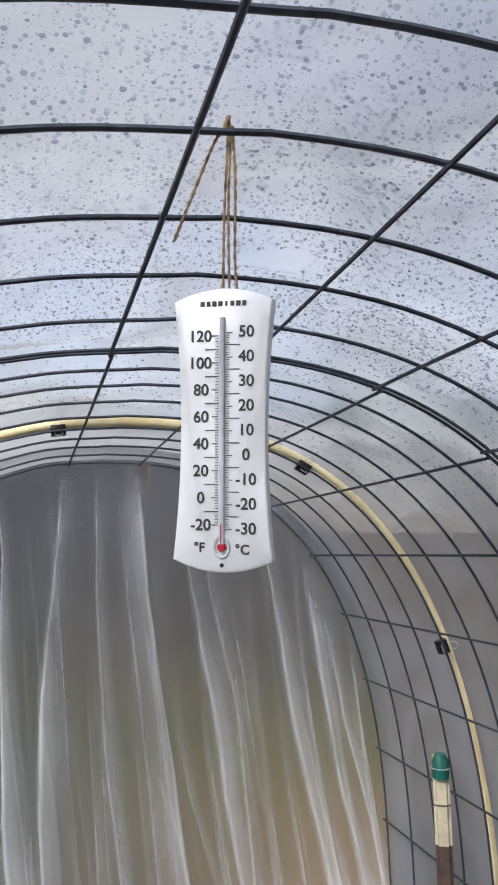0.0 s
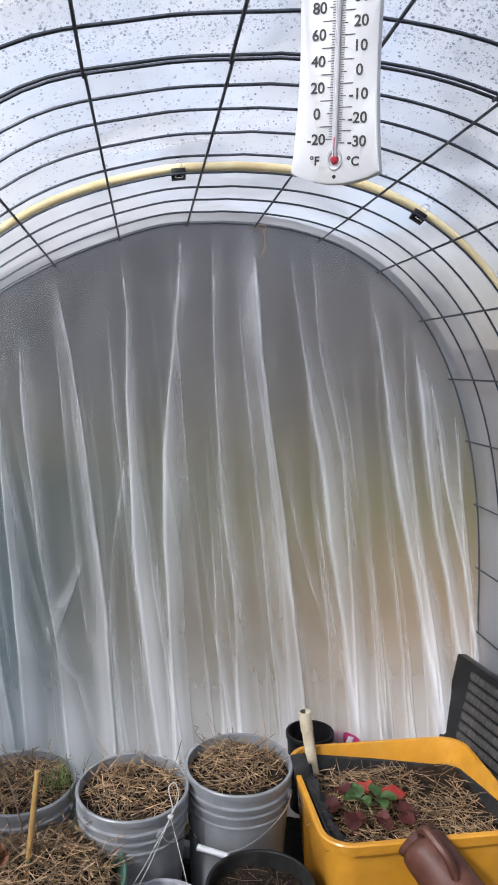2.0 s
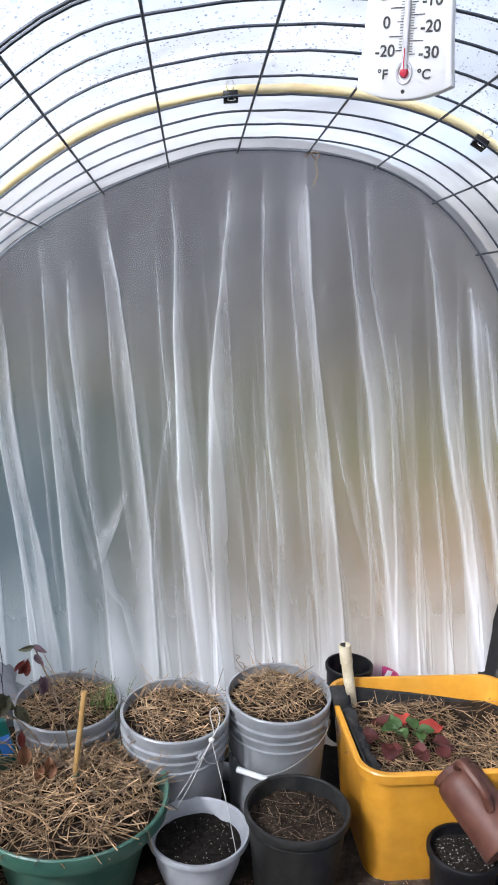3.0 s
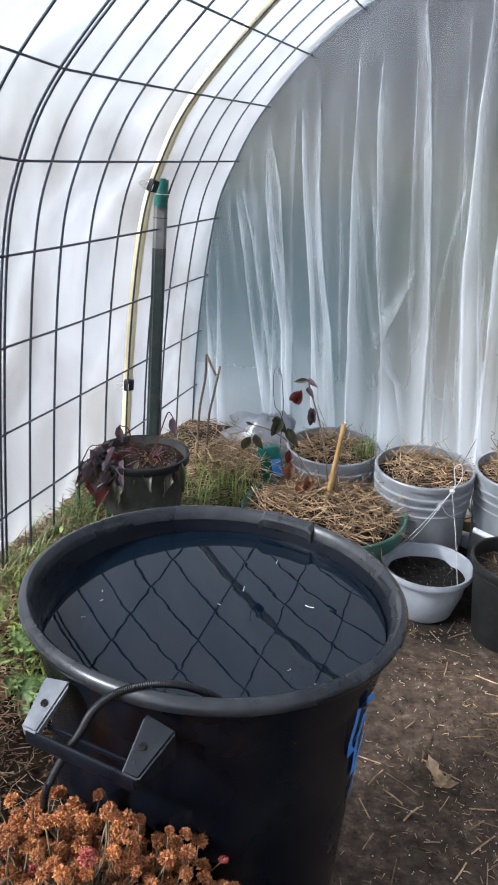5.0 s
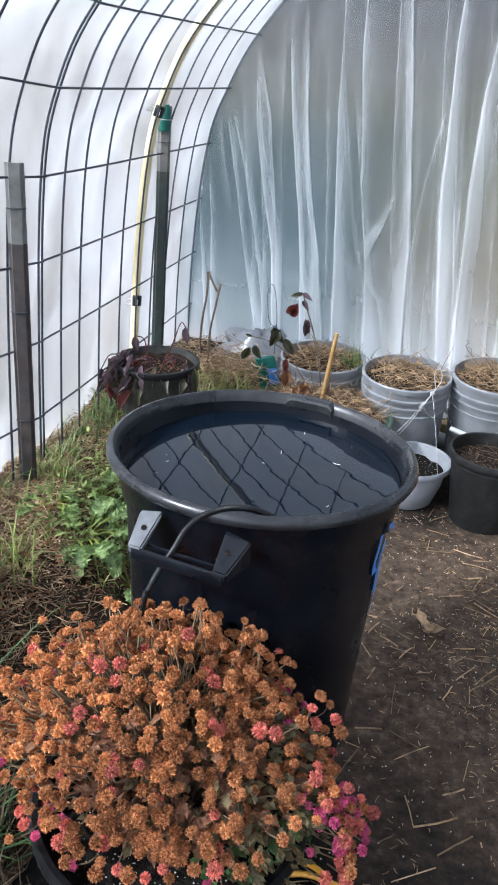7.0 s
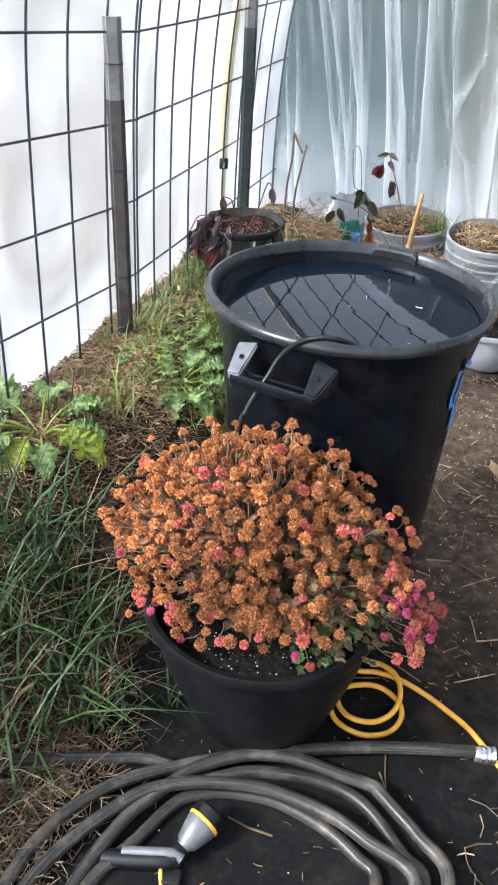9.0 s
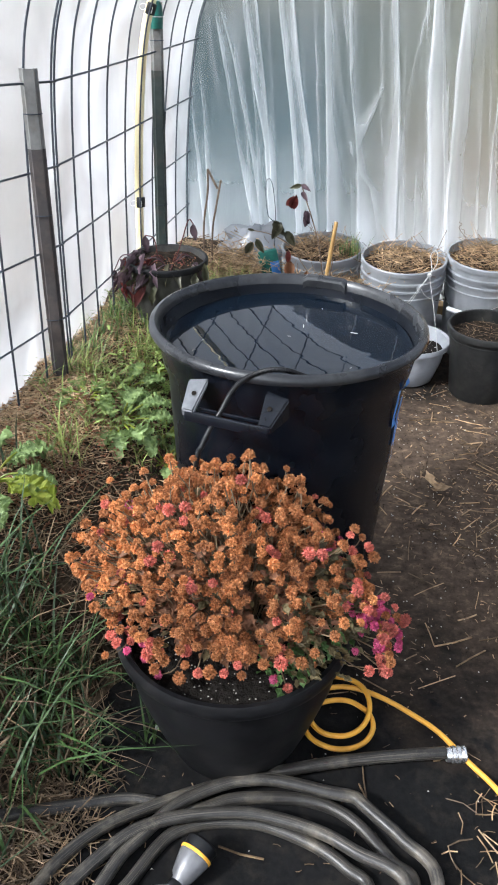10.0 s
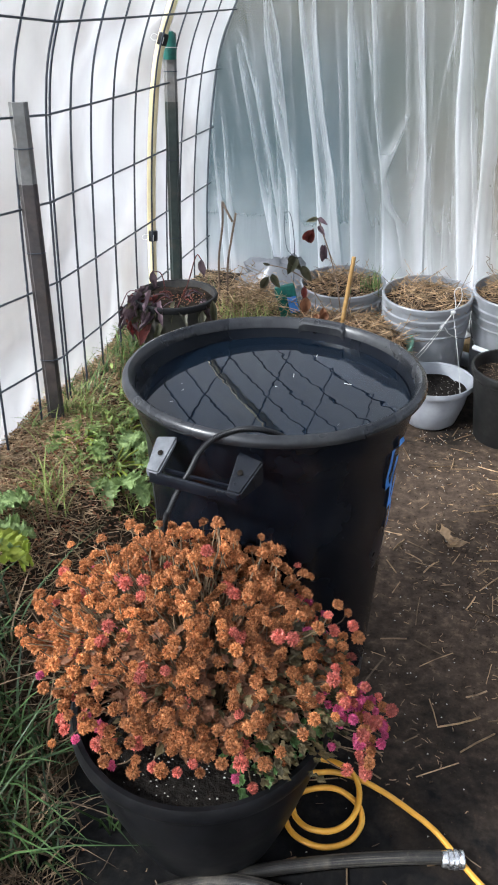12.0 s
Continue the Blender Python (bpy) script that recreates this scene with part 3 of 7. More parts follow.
def ground_z(x, y):
    edge = -0.66 + 0.05 * math.sin(y * 4.1) + 0.03 * math.sin(y * 11 + 1)
    edge += 0.12 * smoothstep(0.0, -0.35, y)
    bank = 0.26 * smoothstep(edge + 0.08, edge - 0.36, x)
    bank *= 1 - 0.25 * smoothstep(-0.1, -0.9, y)
    bank += 0.05 * smoothstep(0.75, 0.95, x)
    n = noise.noise((x * 3, y * 3, 0.3)) * 0.02 + noise.noise((x * 11, y * 11, 2.3)) * 0.008
    rough = smoothstep(edge + 0.1, edge - 0.1, x)
    far = smoothstep(1.6, 3.5, math.hypot(x, y - 0.5))
    return (bank + n * rough + 0.002 * n) * (1 - far) - PATH_FALL * min(max(y, -2), 3) * (1 - far) - 0.004


def grid_axis(lo, hi, flo, fhi, fine, coarse):
    out, x = [], lo
    while x < hi:
        out.append(x)
        d = max(flo - x, x - fhi, 0)
        x += fine if d < 1e-6 and flo <= x < fhi else max(fine, coarse * (0.1 + d))
    return out + [hi]


gx, gy = grid_axis(-400, 400, -1.4, 1.2, 0.035, 0.5), grid_axis(-400, 400, -1.4, 2.5, 0.035, 0.5)
GV = [(x, y, ground_z(x, y)) for y in gy for x in gx]
GF = [(j * len(gx) + i, j * len(gx) + i + 1, (j + 1) * len(gx) + i + 1, (j + 1) * len(gx) + i) for j in range(len(gy) - 1) for i in range(len(gx) - 1)]
tagged(raw("ground", GV, GF, M["bank"], smooth=True), "dark earth ground rising to a hay-strewn bank", "ground", kind="structure")

fx = [-0.62 + 0.04 * i for i in range(39)]
fy = [-1.5 + 0.04 * j for j in range(98)]
FV = []
for y in fy:
    for i, x in enumerate(fx):
        xx = x + (0.05 * math.sin(y * 5) + 0.03 * math.sin(y * 13) + 0.12 * smoothstep(-0.05, -0.3, y) if i == 0 else 0)
        FV.append((max(xx, x), y, ground_z(max(xx, x), y) + 0.007 + 0.004 * noise.noise((x * 5, y * 5, 7))))
FF = [(j * len(fx) + i, j * len(fx) + i + 1, (j + 1) * len(fx) + i + 1, (j + 1) * len(fx) + i) for j in range(len(fy) - 1) for i in range(len(fx) - 1)]
tagged(raw("pavement", FV, FF, M["fabric"], smooth=True), "black ground fabric path dusted with soil and straw", "ground fabric", kind="structure")

# ---- hoop frame ----
LEAN_BACK = 0.085


def hw(x, y, z):
    """From the leaning frame of the hoops to the world."""
    c, s = math.cos(LEAN_BACK), math.sin(LEAN_BACK)
    return Vector((x, c * y + s * z, c * z - s * y))


NEAR_LEFT = ((-1.095, 0.0), (-1.100, 0.65), (-1.088, 1.06), (-1.046, 1.257), (-0.948, 1.437), (-0.70, 1.70), (-0.42, 1.95), (-0.2, 2.018), (0.0, 2.04))
FAR_LEFT = ((-1.19, 0.0), (-1.19, 0.71), (-1.15, 1.13), (-1.085, 1.33), (-0.981, 1.52), (-0.766, 1.756), (-0.503, 1.923), (-0.2, 2.042), (0.0, 2.064))


def arch_dense(y, out=0.0, n=160):
    """The arch at y from the left foot over the crest to the right foot, pushed outwards by out."""
    f = min(max((y - 0.9) / 1.3, 0.0), 1.0)
    knots = [(a[0] + (b[0] - a[0]) * f, a[1] + (b[1] - a[1]) * f, 0) for a, b in zip(NEAR_LEFT, FAR_LEFT)]
    pts = [(q[0], q[1]) for q in smooth_path(knots, max(4, n // 14))]
    ar, crest, bow = 0.858 + 0.014 * f, knots[-1][1], 2.3 + 0.28 * min(max((y - 0.35) / 0.5, 0.0), 1.0)
    for k in range(1, n // 2 + 1):
        a = math.pi / 2 * k / (n // 2)
        pts.append((ar * math.sin(a) ** (2 / bow), 0.82 + (crest - 0.82) * math.cos(a) ** (2 / bow)))
    for k in range(1, 25):
        pts.append((ar, 0.82 - 0.87 * k / 24))
    pts = np.array(pts)
    if out:
        d = np.gradient(pts, axis=0)
        d /= np.linalg.norm(d, axis=1)[:, None] + 1e-9
        pts = pts + out * np.c_[-d[:, 1], d[:, 0]]
    return pts


def arch_at(y, s, out=0.0):
    """The place on the arch at arc length s from the crest (right is plus)."""
    p = arch_dense(y, out)
    L = np.r_[0, np.cumsum(np.linalg.norm(np.diff(p, axis=0), axis=1))]
    L = L - np.interp(0.0, p[:, 0], L)
    return float(np.interp(s, L, p[:, 0])), float(np.interp(s, L, p[:, 1]))


WIRE_R = 0.003


def stay_at(k, y, end_mesh):
    """Arc length from the crest at which the k-th lengthwise wire crosses the hoop at y."""
    f = min(max((y - 0.892) / 1.308, 0.0), 1.0)
    if end_mesh:
        start, up, mid, low = -0.0715 - 0.024 * f, 0.210 + 0.001 * f, 0.2187 - 0.0068 * f, 0.2 + 0.008 * f
    else:
        start, up, mid, low = -0.06 - 0.025 * (y - 0.284), 0.2065, 0.218, 0.2005
    return start + up * k if k >= 0 else start + mid * max(k, -5) + low * min(k + 5, 0)


def wire_arch(arches, label):
    t = thing("wire_arch", label, "wire arch", group="arched wire meshes")
    for y in arches:
        keep = arch_dense(y, n=168)[::2]
        part("arch_wire", tube([hw(x, y, z) for x, z in keep], WIRE_R, 6), M["wire"], t)
    lo, hi = min(arches), max(arches)
    for k in range(-11, 11):
        pts = []
        for j in range(7):
            y = lo - 0.012 + (hi - lo + 0.024) * j / 6
            x, z = arch_at(y, stay_at(k, y, hi > 1), -2 * WIRE_R)
            pts.append(hw(x, y, z))
        if pts[0].z < 0.02:
            continue
        part("stay_wire", tube(pts, WIRE_R * 0.95, 6), M["wire"], t)
    return t


wire_arch([0.892, 1.0, 1.118, 1.26, 1.422, 1.57, 1.714, 1.86, 2.023, 2.2], "dark galvanised wire mesh bent into an arch at the end")
wire_arch([-0.38, -0.265, -0.14, 0.005, 0.148, 0.284, 0.435, 0.582, 0.74, 0.876], "dark galvanised wire mesh bent into an arch")
wire_arch([-1.66, -1.545, -1.42, -1.28, -1.135, -0.985, -0.835, -0.685, -0.53, -0.395], "dark galvanised wire mesh bent into an arch near the entrance")

# cover film over the arches
cov_y = [-2.3 + 0.03 * j for j in range(152)]
CV, nrow = [], None
for y in cov_y:
    snug = smoothstep(1.65, 2.15, y)  # drawn tight over the end hoop
    p = arch_dense(y, 0.05 - 0.037 * snug, n=120)
    nrow = len(p)
    for i, (x, z) in enumerate(p):
        r = 0.010 * noise.noise((i * 0.10, y * 1.1, 1.7)) + 0.006 * noise.noise((i * 0.3 + y * 4, y * 2.0, 4.1)) + 0.004 * noise.noise((i * 0.13 - y * 7, y * 3, 9.1))
        ridge = max(0.0, 1 - 2.6 * abs(noise.noise((i * 0.035 + y * 1.6, y * 1.9 - i * 0.05, 2.2)))) + 0.7 * max(0.0, 1 - 3 * abs(noise.noise((i * 0.09 - y * 2.2, y * 1.2 + i * 0.03, 6.6))))
        r = (r + 0.014 * ridge * ridge) * (1 - 0.85 * snug)
        cx, cz = -0.16, 0.9
        d = Vector((x - cx, z - cz)).normalized()
        CV.append(hw(x + d.x * r, y, z + d.y * r))
CF = [(j * nrow + i, j * nrow + i + 1, (j + 1) * nrow + i + 1, (j + 1) * nrow + i) for j in range(len(cov_y) - 1) for i in range(nrow - 1)]
tagged(raw("ceiling", CV, CF, M["cover"], smooth=True), "translucent plastic film roof wet with condensation", "plastic cover", kind="structure")

# entrance end behind the walk
p = arch_dense(-2.25, 0.03, n=60)
EV = [hw(-0.16, -2.27, 0.3)] + [hw(x, -2.27, z) for x, z in p]
tagged(raw("wall_south", EV, [(0, i, i + 1) for i in range(1, len(p))], M["curtain"]), "plain plastic film closing the entrance end", "wall", kind="structure")

# ---- end curtain: gathered film ----
FOLDS = []


def fold(line, w_top, w_low, ply_sheen, side=1, held=False):
    """A gather in the film along (x, z) points from the top down: sharp on one side, easing out on the other."""
    FOLDS.append((line, w_top, w_low, ply_sheen, side, held))


fold([(-0.69, 1.794), (-0.664, 1.405), (-0.65, 1.14), (-0.626, 0.86), (-0.592, 0.48)], 0.02, 0.055, 0.55)
fold([(-0.604, 1.70), (-0.591, 1.421), (-0.553, 1.05), (-0.50, 0.759), (-0.463, 0.422)], 0.025, 0.07, 0.62)
fold([(-0.68, 1.71), (-0.622, 1.403), (-0.553, 1.05)], 0.014, 0.02, 0.3, 1, True)
fold([(-0.503, 1.902), (-0.451, 1.649), (-0.406, 1.319), (-0.369, 1.052), (-0.335, 0.685), (-0.315, 0.40)], 0.02, 0.06, 0.55, -1)
fold([(-0.309, 2.01), (-0.284, 1.791), (-0.273, 1.41), (-0.257, 1.053), (-0.213, 0.684), (-0.172, 0.40)], 0.016, 0.075, 0.62)
fold([(-0.279, 1.375), (-0.30, 1.232), (-0.333, 0.961), (-0.335, 0.685)], 0.016, 0.03, 0.36, 1, True)
fold([(-0.112, 2.027), (-0.14, 1.659), (-0.16, 1.324), (-0.159, 1.054), (-0.14, 0.684), (-0.126, 0.40)], 0.045, 0.085, 0.72)
fold([(-0.009, 2.057), (-0.009, 1.68), (0.019, 1.273), (0.056, 0.871), (0.087, 0.395)], 0.026, 0.05, 0.36)
fold([(-0.029, 1.416), (0.003, 0.963), (0.029, 0.492)], 0.02, 0.045, 0.3)
fold([(0.114, 2.045), (0.143, 1.667), (0.193, 1.33), (0.247, 0.964), (0.291, 0.509)], 0.04, 0.085, 0.6, -1)
fold([(0.207, 1.349), (0.271, 1.057), (0.356, 0.777)], 0.018, 0.03, 0.3, 1, True)
fold([(0.23, 1.982), (0.277, 1.671), (0.334, 1.351), (0.368, 1.058), (0.435, 0.681), (0.485, 0.409)], 0.035, 0.09, 0.55)
fold([(0.29, 2.053), (0.331, 1.673), (0.409, 1.316), (0.446, 0.871)], 0.022, 0.04, 0.3)
fold([(0.376, 1.674), (0.434, 1.389), (0.499, 0.966), (0.53, 0.681)], 0.02, 0.035, 0.26)
fold([(0.488, 1.915), (0.526, 1.679), (0.574, 1.356), (0.628, 1.023), (0.703, 0.68), (0.755, 0.425)], 0.02, 0.1, 0.68)
fold([(0.64, 1.718), (0.675, 1.394), (0.731, 1.061), (0.798, 0.718), (0.85, 0.483)], 0.05, 0.07, 0.75)
fold([(0.694, 1.576), (0.749, 1.248), (0.822, 0.967), (0.866, 0.718)], 0.025, 0.04, 0.5)
fold([(-0.404, 1.033), (-0.447, 0.906), (-0.50, 0.759)], 0.012, 0.05, 0.45, -1, True)
fold([(-0.50, 0.759), (-0.482, 0.685), (-0.437, 0.629), (-0.391, 0.459)], 0.03, 0.02, 0.5, 1, True)
fold([(-1.17, 1.13), (-1.167, 0.9), (-1.146, 0.65), (-1.12, 0.45)], 0.012, 0.02, 0.5)
fold([(-1.155, 1.114), (-1.132, 0.9), (-1.109, 0.658), (-1.09, 0.45)], 0.012, 0.03, 0.55)
fold([(-1.085, 1.27), (-1.05, 1.06), (-0.986, 0.79), (-0.934, 0.55), (-0.91, 0.446)], 0.016, 0.04, 0.62)
fold([(-1.073, 1.29), (-1.0, 1.064), (-0.941, 0.834), (-0.897, 0.594), (-0.877, 0.45)], 0.012, 0.024, 0.55)
fold([(-0.983, 1.435), (-0.964, 1.217), (-0.918, 0.992), (-0.87, 0.76), (-0.834, 0.47)], 0.014, 0.05, 0.6)
fold([(-0.97, 1.453), (-0.915, 1.256), (-0.883, 0.995), (-0.861, 0.8)], 0.02, 0.02, 0.6, -1, True)
fold([(-0.866, 1.58), (-0.83, 1.223), (-0.78, 0.924), (-0.742, 0.65), (-0.72, 0.467)], 0.018, 0.035, 0.6)
fold([(-0.81, 1.613), (-0.773, 1.262), (-0.731, 1.0), (-0.676, 0.776), (-0.632, 0.497)], 0.024, 0.05, 0.68, -1)
rng = random.Random(77)
for _ in range(64):  # fine pleats between the large ones, all running down with them
    a, dr = rng.uniform(-1.2, 0.8), rng.uniform(0.09, 0.16)
    z_hi = rng.uniform(1.3, 2.0)
    z_lo = rng.uniform(0.3, 0.9)
    fold([(a, z_hi), (a + dr * 0.45, (z_hi + z_lo) / 2), (a + dr, z_lo)], rng.uniform(0.005, 0.013), rng.uniform(0.01, 0.03), rng.uniform(0.08, 0.3), rng.choice((1, 1, -1)), rng.random() < 0.25)

curtain_nu, curtain_nv = 900, 210
end_arch = arch_dense(2.2, 0.011)
arch_l = end_arch[np.argmin(end_arch[:, 0]): np.argmax(end_arch[:, 1]) + 1]
arch_r = end_arch[np.argmax(end_arch[:, 1]):]
cu_x = np.linspace(-1.199, 0.882, curtain_nu)
cu_top = np.where(cu_x < arch_l[-1, 0], np.interp(cu_x, arch_l[:, 0], arch_l[:, 1]), np.interp(cu_x, arch_r[:-23, 0], arch_r[:-23, 1]))
cu_v = np.linspace(0, 1, curtain_nv + 1)
cu_z = cu_top[None, :] + (0.01 - cu_top[None, :]) * cu_v[:, None]
cu_y, cu_clear = np.zeros_like(cu_z), np.ones_like(cu_z)
grow = np.clip((cu_top[None, :] - cu_z) / 0.22, 0, 1)
grow = grow * grow * (3 - 2 * grow)
wave_z = np.linspace(-0.1, 2.2, 60)
for n_, (line, w_top, w_low, ply_sheen, side, held) in enumerate(FOLDS):
    lz, lx = np.array([q[1] for q in line[::-1]]), np.array([q[0] for q in line[::-1]])
    slope = (lx[1] - lx[0]) / (lz[1] - lz[0])
    wob = np.array([noise.noise((n_ * 7.3, z * 2.6, 3.3)) * 0.010 + noise.noise((n_ * 3.1, z * 8, 5.3)) * 0.0025 for z in wave_z])
    amp = np.array([0.85 + 0.5 * noise.noise((n_ * 5.7, z * 2.2, 0.4)) for z in wave_z])
    px = np.interp(cu_z, lz, lx) + np.minimum(cu_z - lz[0], 0) * slope * 0.6 + np.interp(cu_z, wave_z, wob)
    f = np.clip((lz[-1] - cu_z) / max(lz[-1] - lz[0], 0.1), 0, 1.15)
    w = (w_top + (w_low - w_top) * f) * np.interp(cu_z, wave_z, amp)
    live = np.clip((lz[-1] + 0.05 - cu_z) / 0.22, 0, 1)
    if held:
        live = live * np.clip((cu_z - lz[0] + 0.03) / 0.16, 0, 1)
    q = side * (cu_x[None, :] - px) / w
    body = np.where(q < 0, np.exp(-(q / 0.10) ** 2), np.exp(-(np.abs(q) / 0.95) ** (1.3 + 2.6 * f)))
    # thin highlight painted along each fold's sharp edge, with a slight ridge
    crease = np.exp(-((q - 0.05) / 0.09) ** 2)
    amount = np.clip(ply_sheen * live * (body * (0.66 + 0.22 * f) + 0.45 * crease), 0, 0.95) * np.interp(cu_z, wave_z, amp)
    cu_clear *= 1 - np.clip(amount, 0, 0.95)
    cu_y -= (w * 0.55 * body * ply_sheen * live + 0.002 * crease * live) * grow
soft = np.array([[noise.noise((x * 5, v * 2.6, 5.5)) + 0.35 * noise.noise((x * 15, v * 5, 8.5)) for x in cu_x[::10]] for v in cu_v])
cu_y += 0.016 * np.array([np.interp(cu_x, cu_x[::10], r) for r in soft]) * grow + 0.02 * np.clip((0.45 - cu_z) / 0.45, 0, 1) ** 2
cu_ply_sheen = np.clip((1 - cu_clear) * (0.35 + 0.65 * grow), 0, 1)
KV = [hw(x, 2.215 + y, z) for rz, ry in zip(cu_z, cu_y) for x, y, z in zip(cu_x, ry, rz)]
KF = [(j * curtain_nu + i, j * curtain_nu + i + 1, (j + 1) * curtain_nu + i + 1, (j + 1) * curtain_nu + i) for j in range(curtain_nv) for i in range(curtain_nu - 1)]
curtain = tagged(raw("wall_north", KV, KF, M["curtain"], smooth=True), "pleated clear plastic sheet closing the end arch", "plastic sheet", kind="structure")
curtain.data.attributes.new("ply_sheen", "FLOAT", "POINT").data.foreach_set("value", cu_ply_sheen.ravel().astype(np.float32))

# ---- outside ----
# sheet just behind the curtain that glows in place of the daylit distance
glow_backdrop_m, hnt, hb = base_mat("glowing painted trees")
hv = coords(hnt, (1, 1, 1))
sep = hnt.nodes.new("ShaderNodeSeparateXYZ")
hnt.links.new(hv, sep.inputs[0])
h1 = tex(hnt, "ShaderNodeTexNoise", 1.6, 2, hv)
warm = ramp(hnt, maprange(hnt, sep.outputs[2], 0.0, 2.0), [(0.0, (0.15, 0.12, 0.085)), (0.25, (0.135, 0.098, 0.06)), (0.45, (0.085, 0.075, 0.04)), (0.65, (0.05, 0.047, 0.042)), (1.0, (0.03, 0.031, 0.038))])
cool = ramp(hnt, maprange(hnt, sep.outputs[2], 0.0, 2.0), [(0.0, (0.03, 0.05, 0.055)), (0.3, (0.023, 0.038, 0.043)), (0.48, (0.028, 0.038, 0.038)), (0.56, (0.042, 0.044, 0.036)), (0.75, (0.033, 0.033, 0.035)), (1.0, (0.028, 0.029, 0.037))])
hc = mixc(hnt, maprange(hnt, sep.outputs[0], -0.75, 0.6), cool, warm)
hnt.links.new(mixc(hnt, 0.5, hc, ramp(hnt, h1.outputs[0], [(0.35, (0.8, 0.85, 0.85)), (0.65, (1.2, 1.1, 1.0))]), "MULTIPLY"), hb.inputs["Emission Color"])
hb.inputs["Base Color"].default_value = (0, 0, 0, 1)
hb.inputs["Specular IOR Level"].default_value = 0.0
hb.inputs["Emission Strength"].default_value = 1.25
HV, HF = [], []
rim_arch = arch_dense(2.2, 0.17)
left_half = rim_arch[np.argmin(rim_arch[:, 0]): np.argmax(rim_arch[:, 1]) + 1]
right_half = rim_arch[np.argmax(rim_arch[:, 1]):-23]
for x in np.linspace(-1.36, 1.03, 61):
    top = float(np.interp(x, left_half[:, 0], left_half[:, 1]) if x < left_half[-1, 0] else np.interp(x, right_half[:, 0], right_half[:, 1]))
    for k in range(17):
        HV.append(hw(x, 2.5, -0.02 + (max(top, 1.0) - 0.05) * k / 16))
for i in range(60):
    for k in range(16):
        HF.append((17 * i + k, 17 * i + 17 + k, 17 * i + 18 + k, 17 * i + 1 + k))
tagged(raw("backdrop", HV, HF, glow_backdrop_m, smooth=True), "glowing sheet painted with blurred grey-green trees and tan ground", "backdrop", kind="structure")

# added low hills all round, paler upwards with haze painted into their colour
hill_m, hl, hlb = base_mat("hills with painted haze")
hlv = coords(hl)
hs = hl.nodes.new("ShaderNodeSeparateXYZ")
hl.links.new(hlv, hs.inputs[0])
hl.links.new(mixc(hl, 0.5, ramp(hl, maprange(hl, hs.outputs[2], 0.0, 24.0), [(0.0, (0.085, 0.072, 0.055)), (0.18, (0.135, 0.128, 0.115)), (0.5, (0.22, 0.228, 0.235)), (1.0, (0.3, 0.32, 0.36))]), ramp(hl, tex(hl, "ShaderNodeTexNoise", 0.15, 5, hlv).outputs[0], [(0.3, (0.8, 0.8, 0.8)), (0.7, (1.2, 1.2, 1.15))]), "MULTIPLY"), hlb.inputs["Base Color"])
hlb.inputs["Roughness"].default_value = 1.0
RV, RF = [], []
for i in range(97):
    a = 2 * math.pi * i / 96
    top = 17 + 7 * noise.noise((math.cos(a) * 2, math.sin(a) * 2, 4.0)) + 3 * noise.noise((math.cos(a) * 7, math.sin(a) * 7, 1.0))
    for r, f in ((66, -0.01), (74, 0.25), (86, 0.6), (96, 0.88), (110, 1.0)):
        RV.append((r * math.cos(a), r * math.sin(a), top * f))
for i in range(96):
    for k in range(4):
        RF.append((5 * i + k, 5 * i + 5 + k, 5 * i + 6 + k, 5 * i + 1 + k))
tagged(raw("backdrop", RV, RF, hill_m, smooth=True), "added low hills round the place, paler upwards with painted haze", "backdrop", kind="structure")

# ---- pots and tubs ----


def pot_walls(r_top, r_bot, h, lip=0.006, lip_h=0.02, wall=0.003, bands=(), segs=56):
    """A hollow tapered pot with a rolled lip and raised bands given as (height, size)."""
    prof = [(0, 0), (r_bot - 0.004, 0), (r_bot, 0.004)]
    for z, s in sorted(bands):
        r = r_bot + (r_top - r_bot) * z / h
        prof += [(r, z - s), (r + s * 0.8, z - s * 0.7), (r + s * 0.9, z + s * 0.5), (r, z + s)]
    rl = r_bot + (r_top - r_bot) * (h - lip_h) / h
    prof += [(rl, h - lip_h), (rl + lip, h - lip_h + 0.002), (r_top + lip, h - 0.003), (r_top + lip * 0.5, h), (r_top - wall, h - 0.001), (r_bot - wall, 0.012), (0, 0.012)]
    return lathe(prof, segs)


def fill_disc(r, z, mound, seed, rough=0.006, n=26):
    """A lumpy filling."""
    V, F = [(0, 0, z + mound)], []
    for i in range(1, 11):
        for k in range(n):
            a, rr = 2 * math.pi * k / n, r * i / 10
            V.append((rr * math.cos(a), rr * math.sin(a), z + mound * (1 - (i / 10) ** 2) + rough * noise.noise((rr * math.cos(a) * 40, rr * math.sin(a) * 40, seed))))
    for k in range(n):
        F.append((0, 1 + k, 1 + (k + 1) % n))
    for i in range(9):
        for k in range(n):
            a, b = 1 + i * n + k, 1 + i * n + (k + 1) % n
            F.append((a, a + n, b + n, b))
    return V, F


def straw_pile(name, label, at, r, z, mound, count, seed, material="straw", length=0.07, width=0.0028, tilt=0.35, squash=(1, 1)):
    rng = random.Random(seed)

    def place(g):
        a, q = g.uniform(0, 2 * math.pi), r * math.sqrt(g.random())
        return (q * math.cos(a) * squash[0], q * math.sin(a) * squash[1], z + mound * (1 - (q / r) ** 2) + g.uniform(0, 0.018))
    V, F = sticks(rng, count, place, length, width, tilt)
    ob = raw(name, V, F, M[material])
    ob.matrix_basis = pose(*at)
    return tagged(ob, label, "straw", kind="stuff")


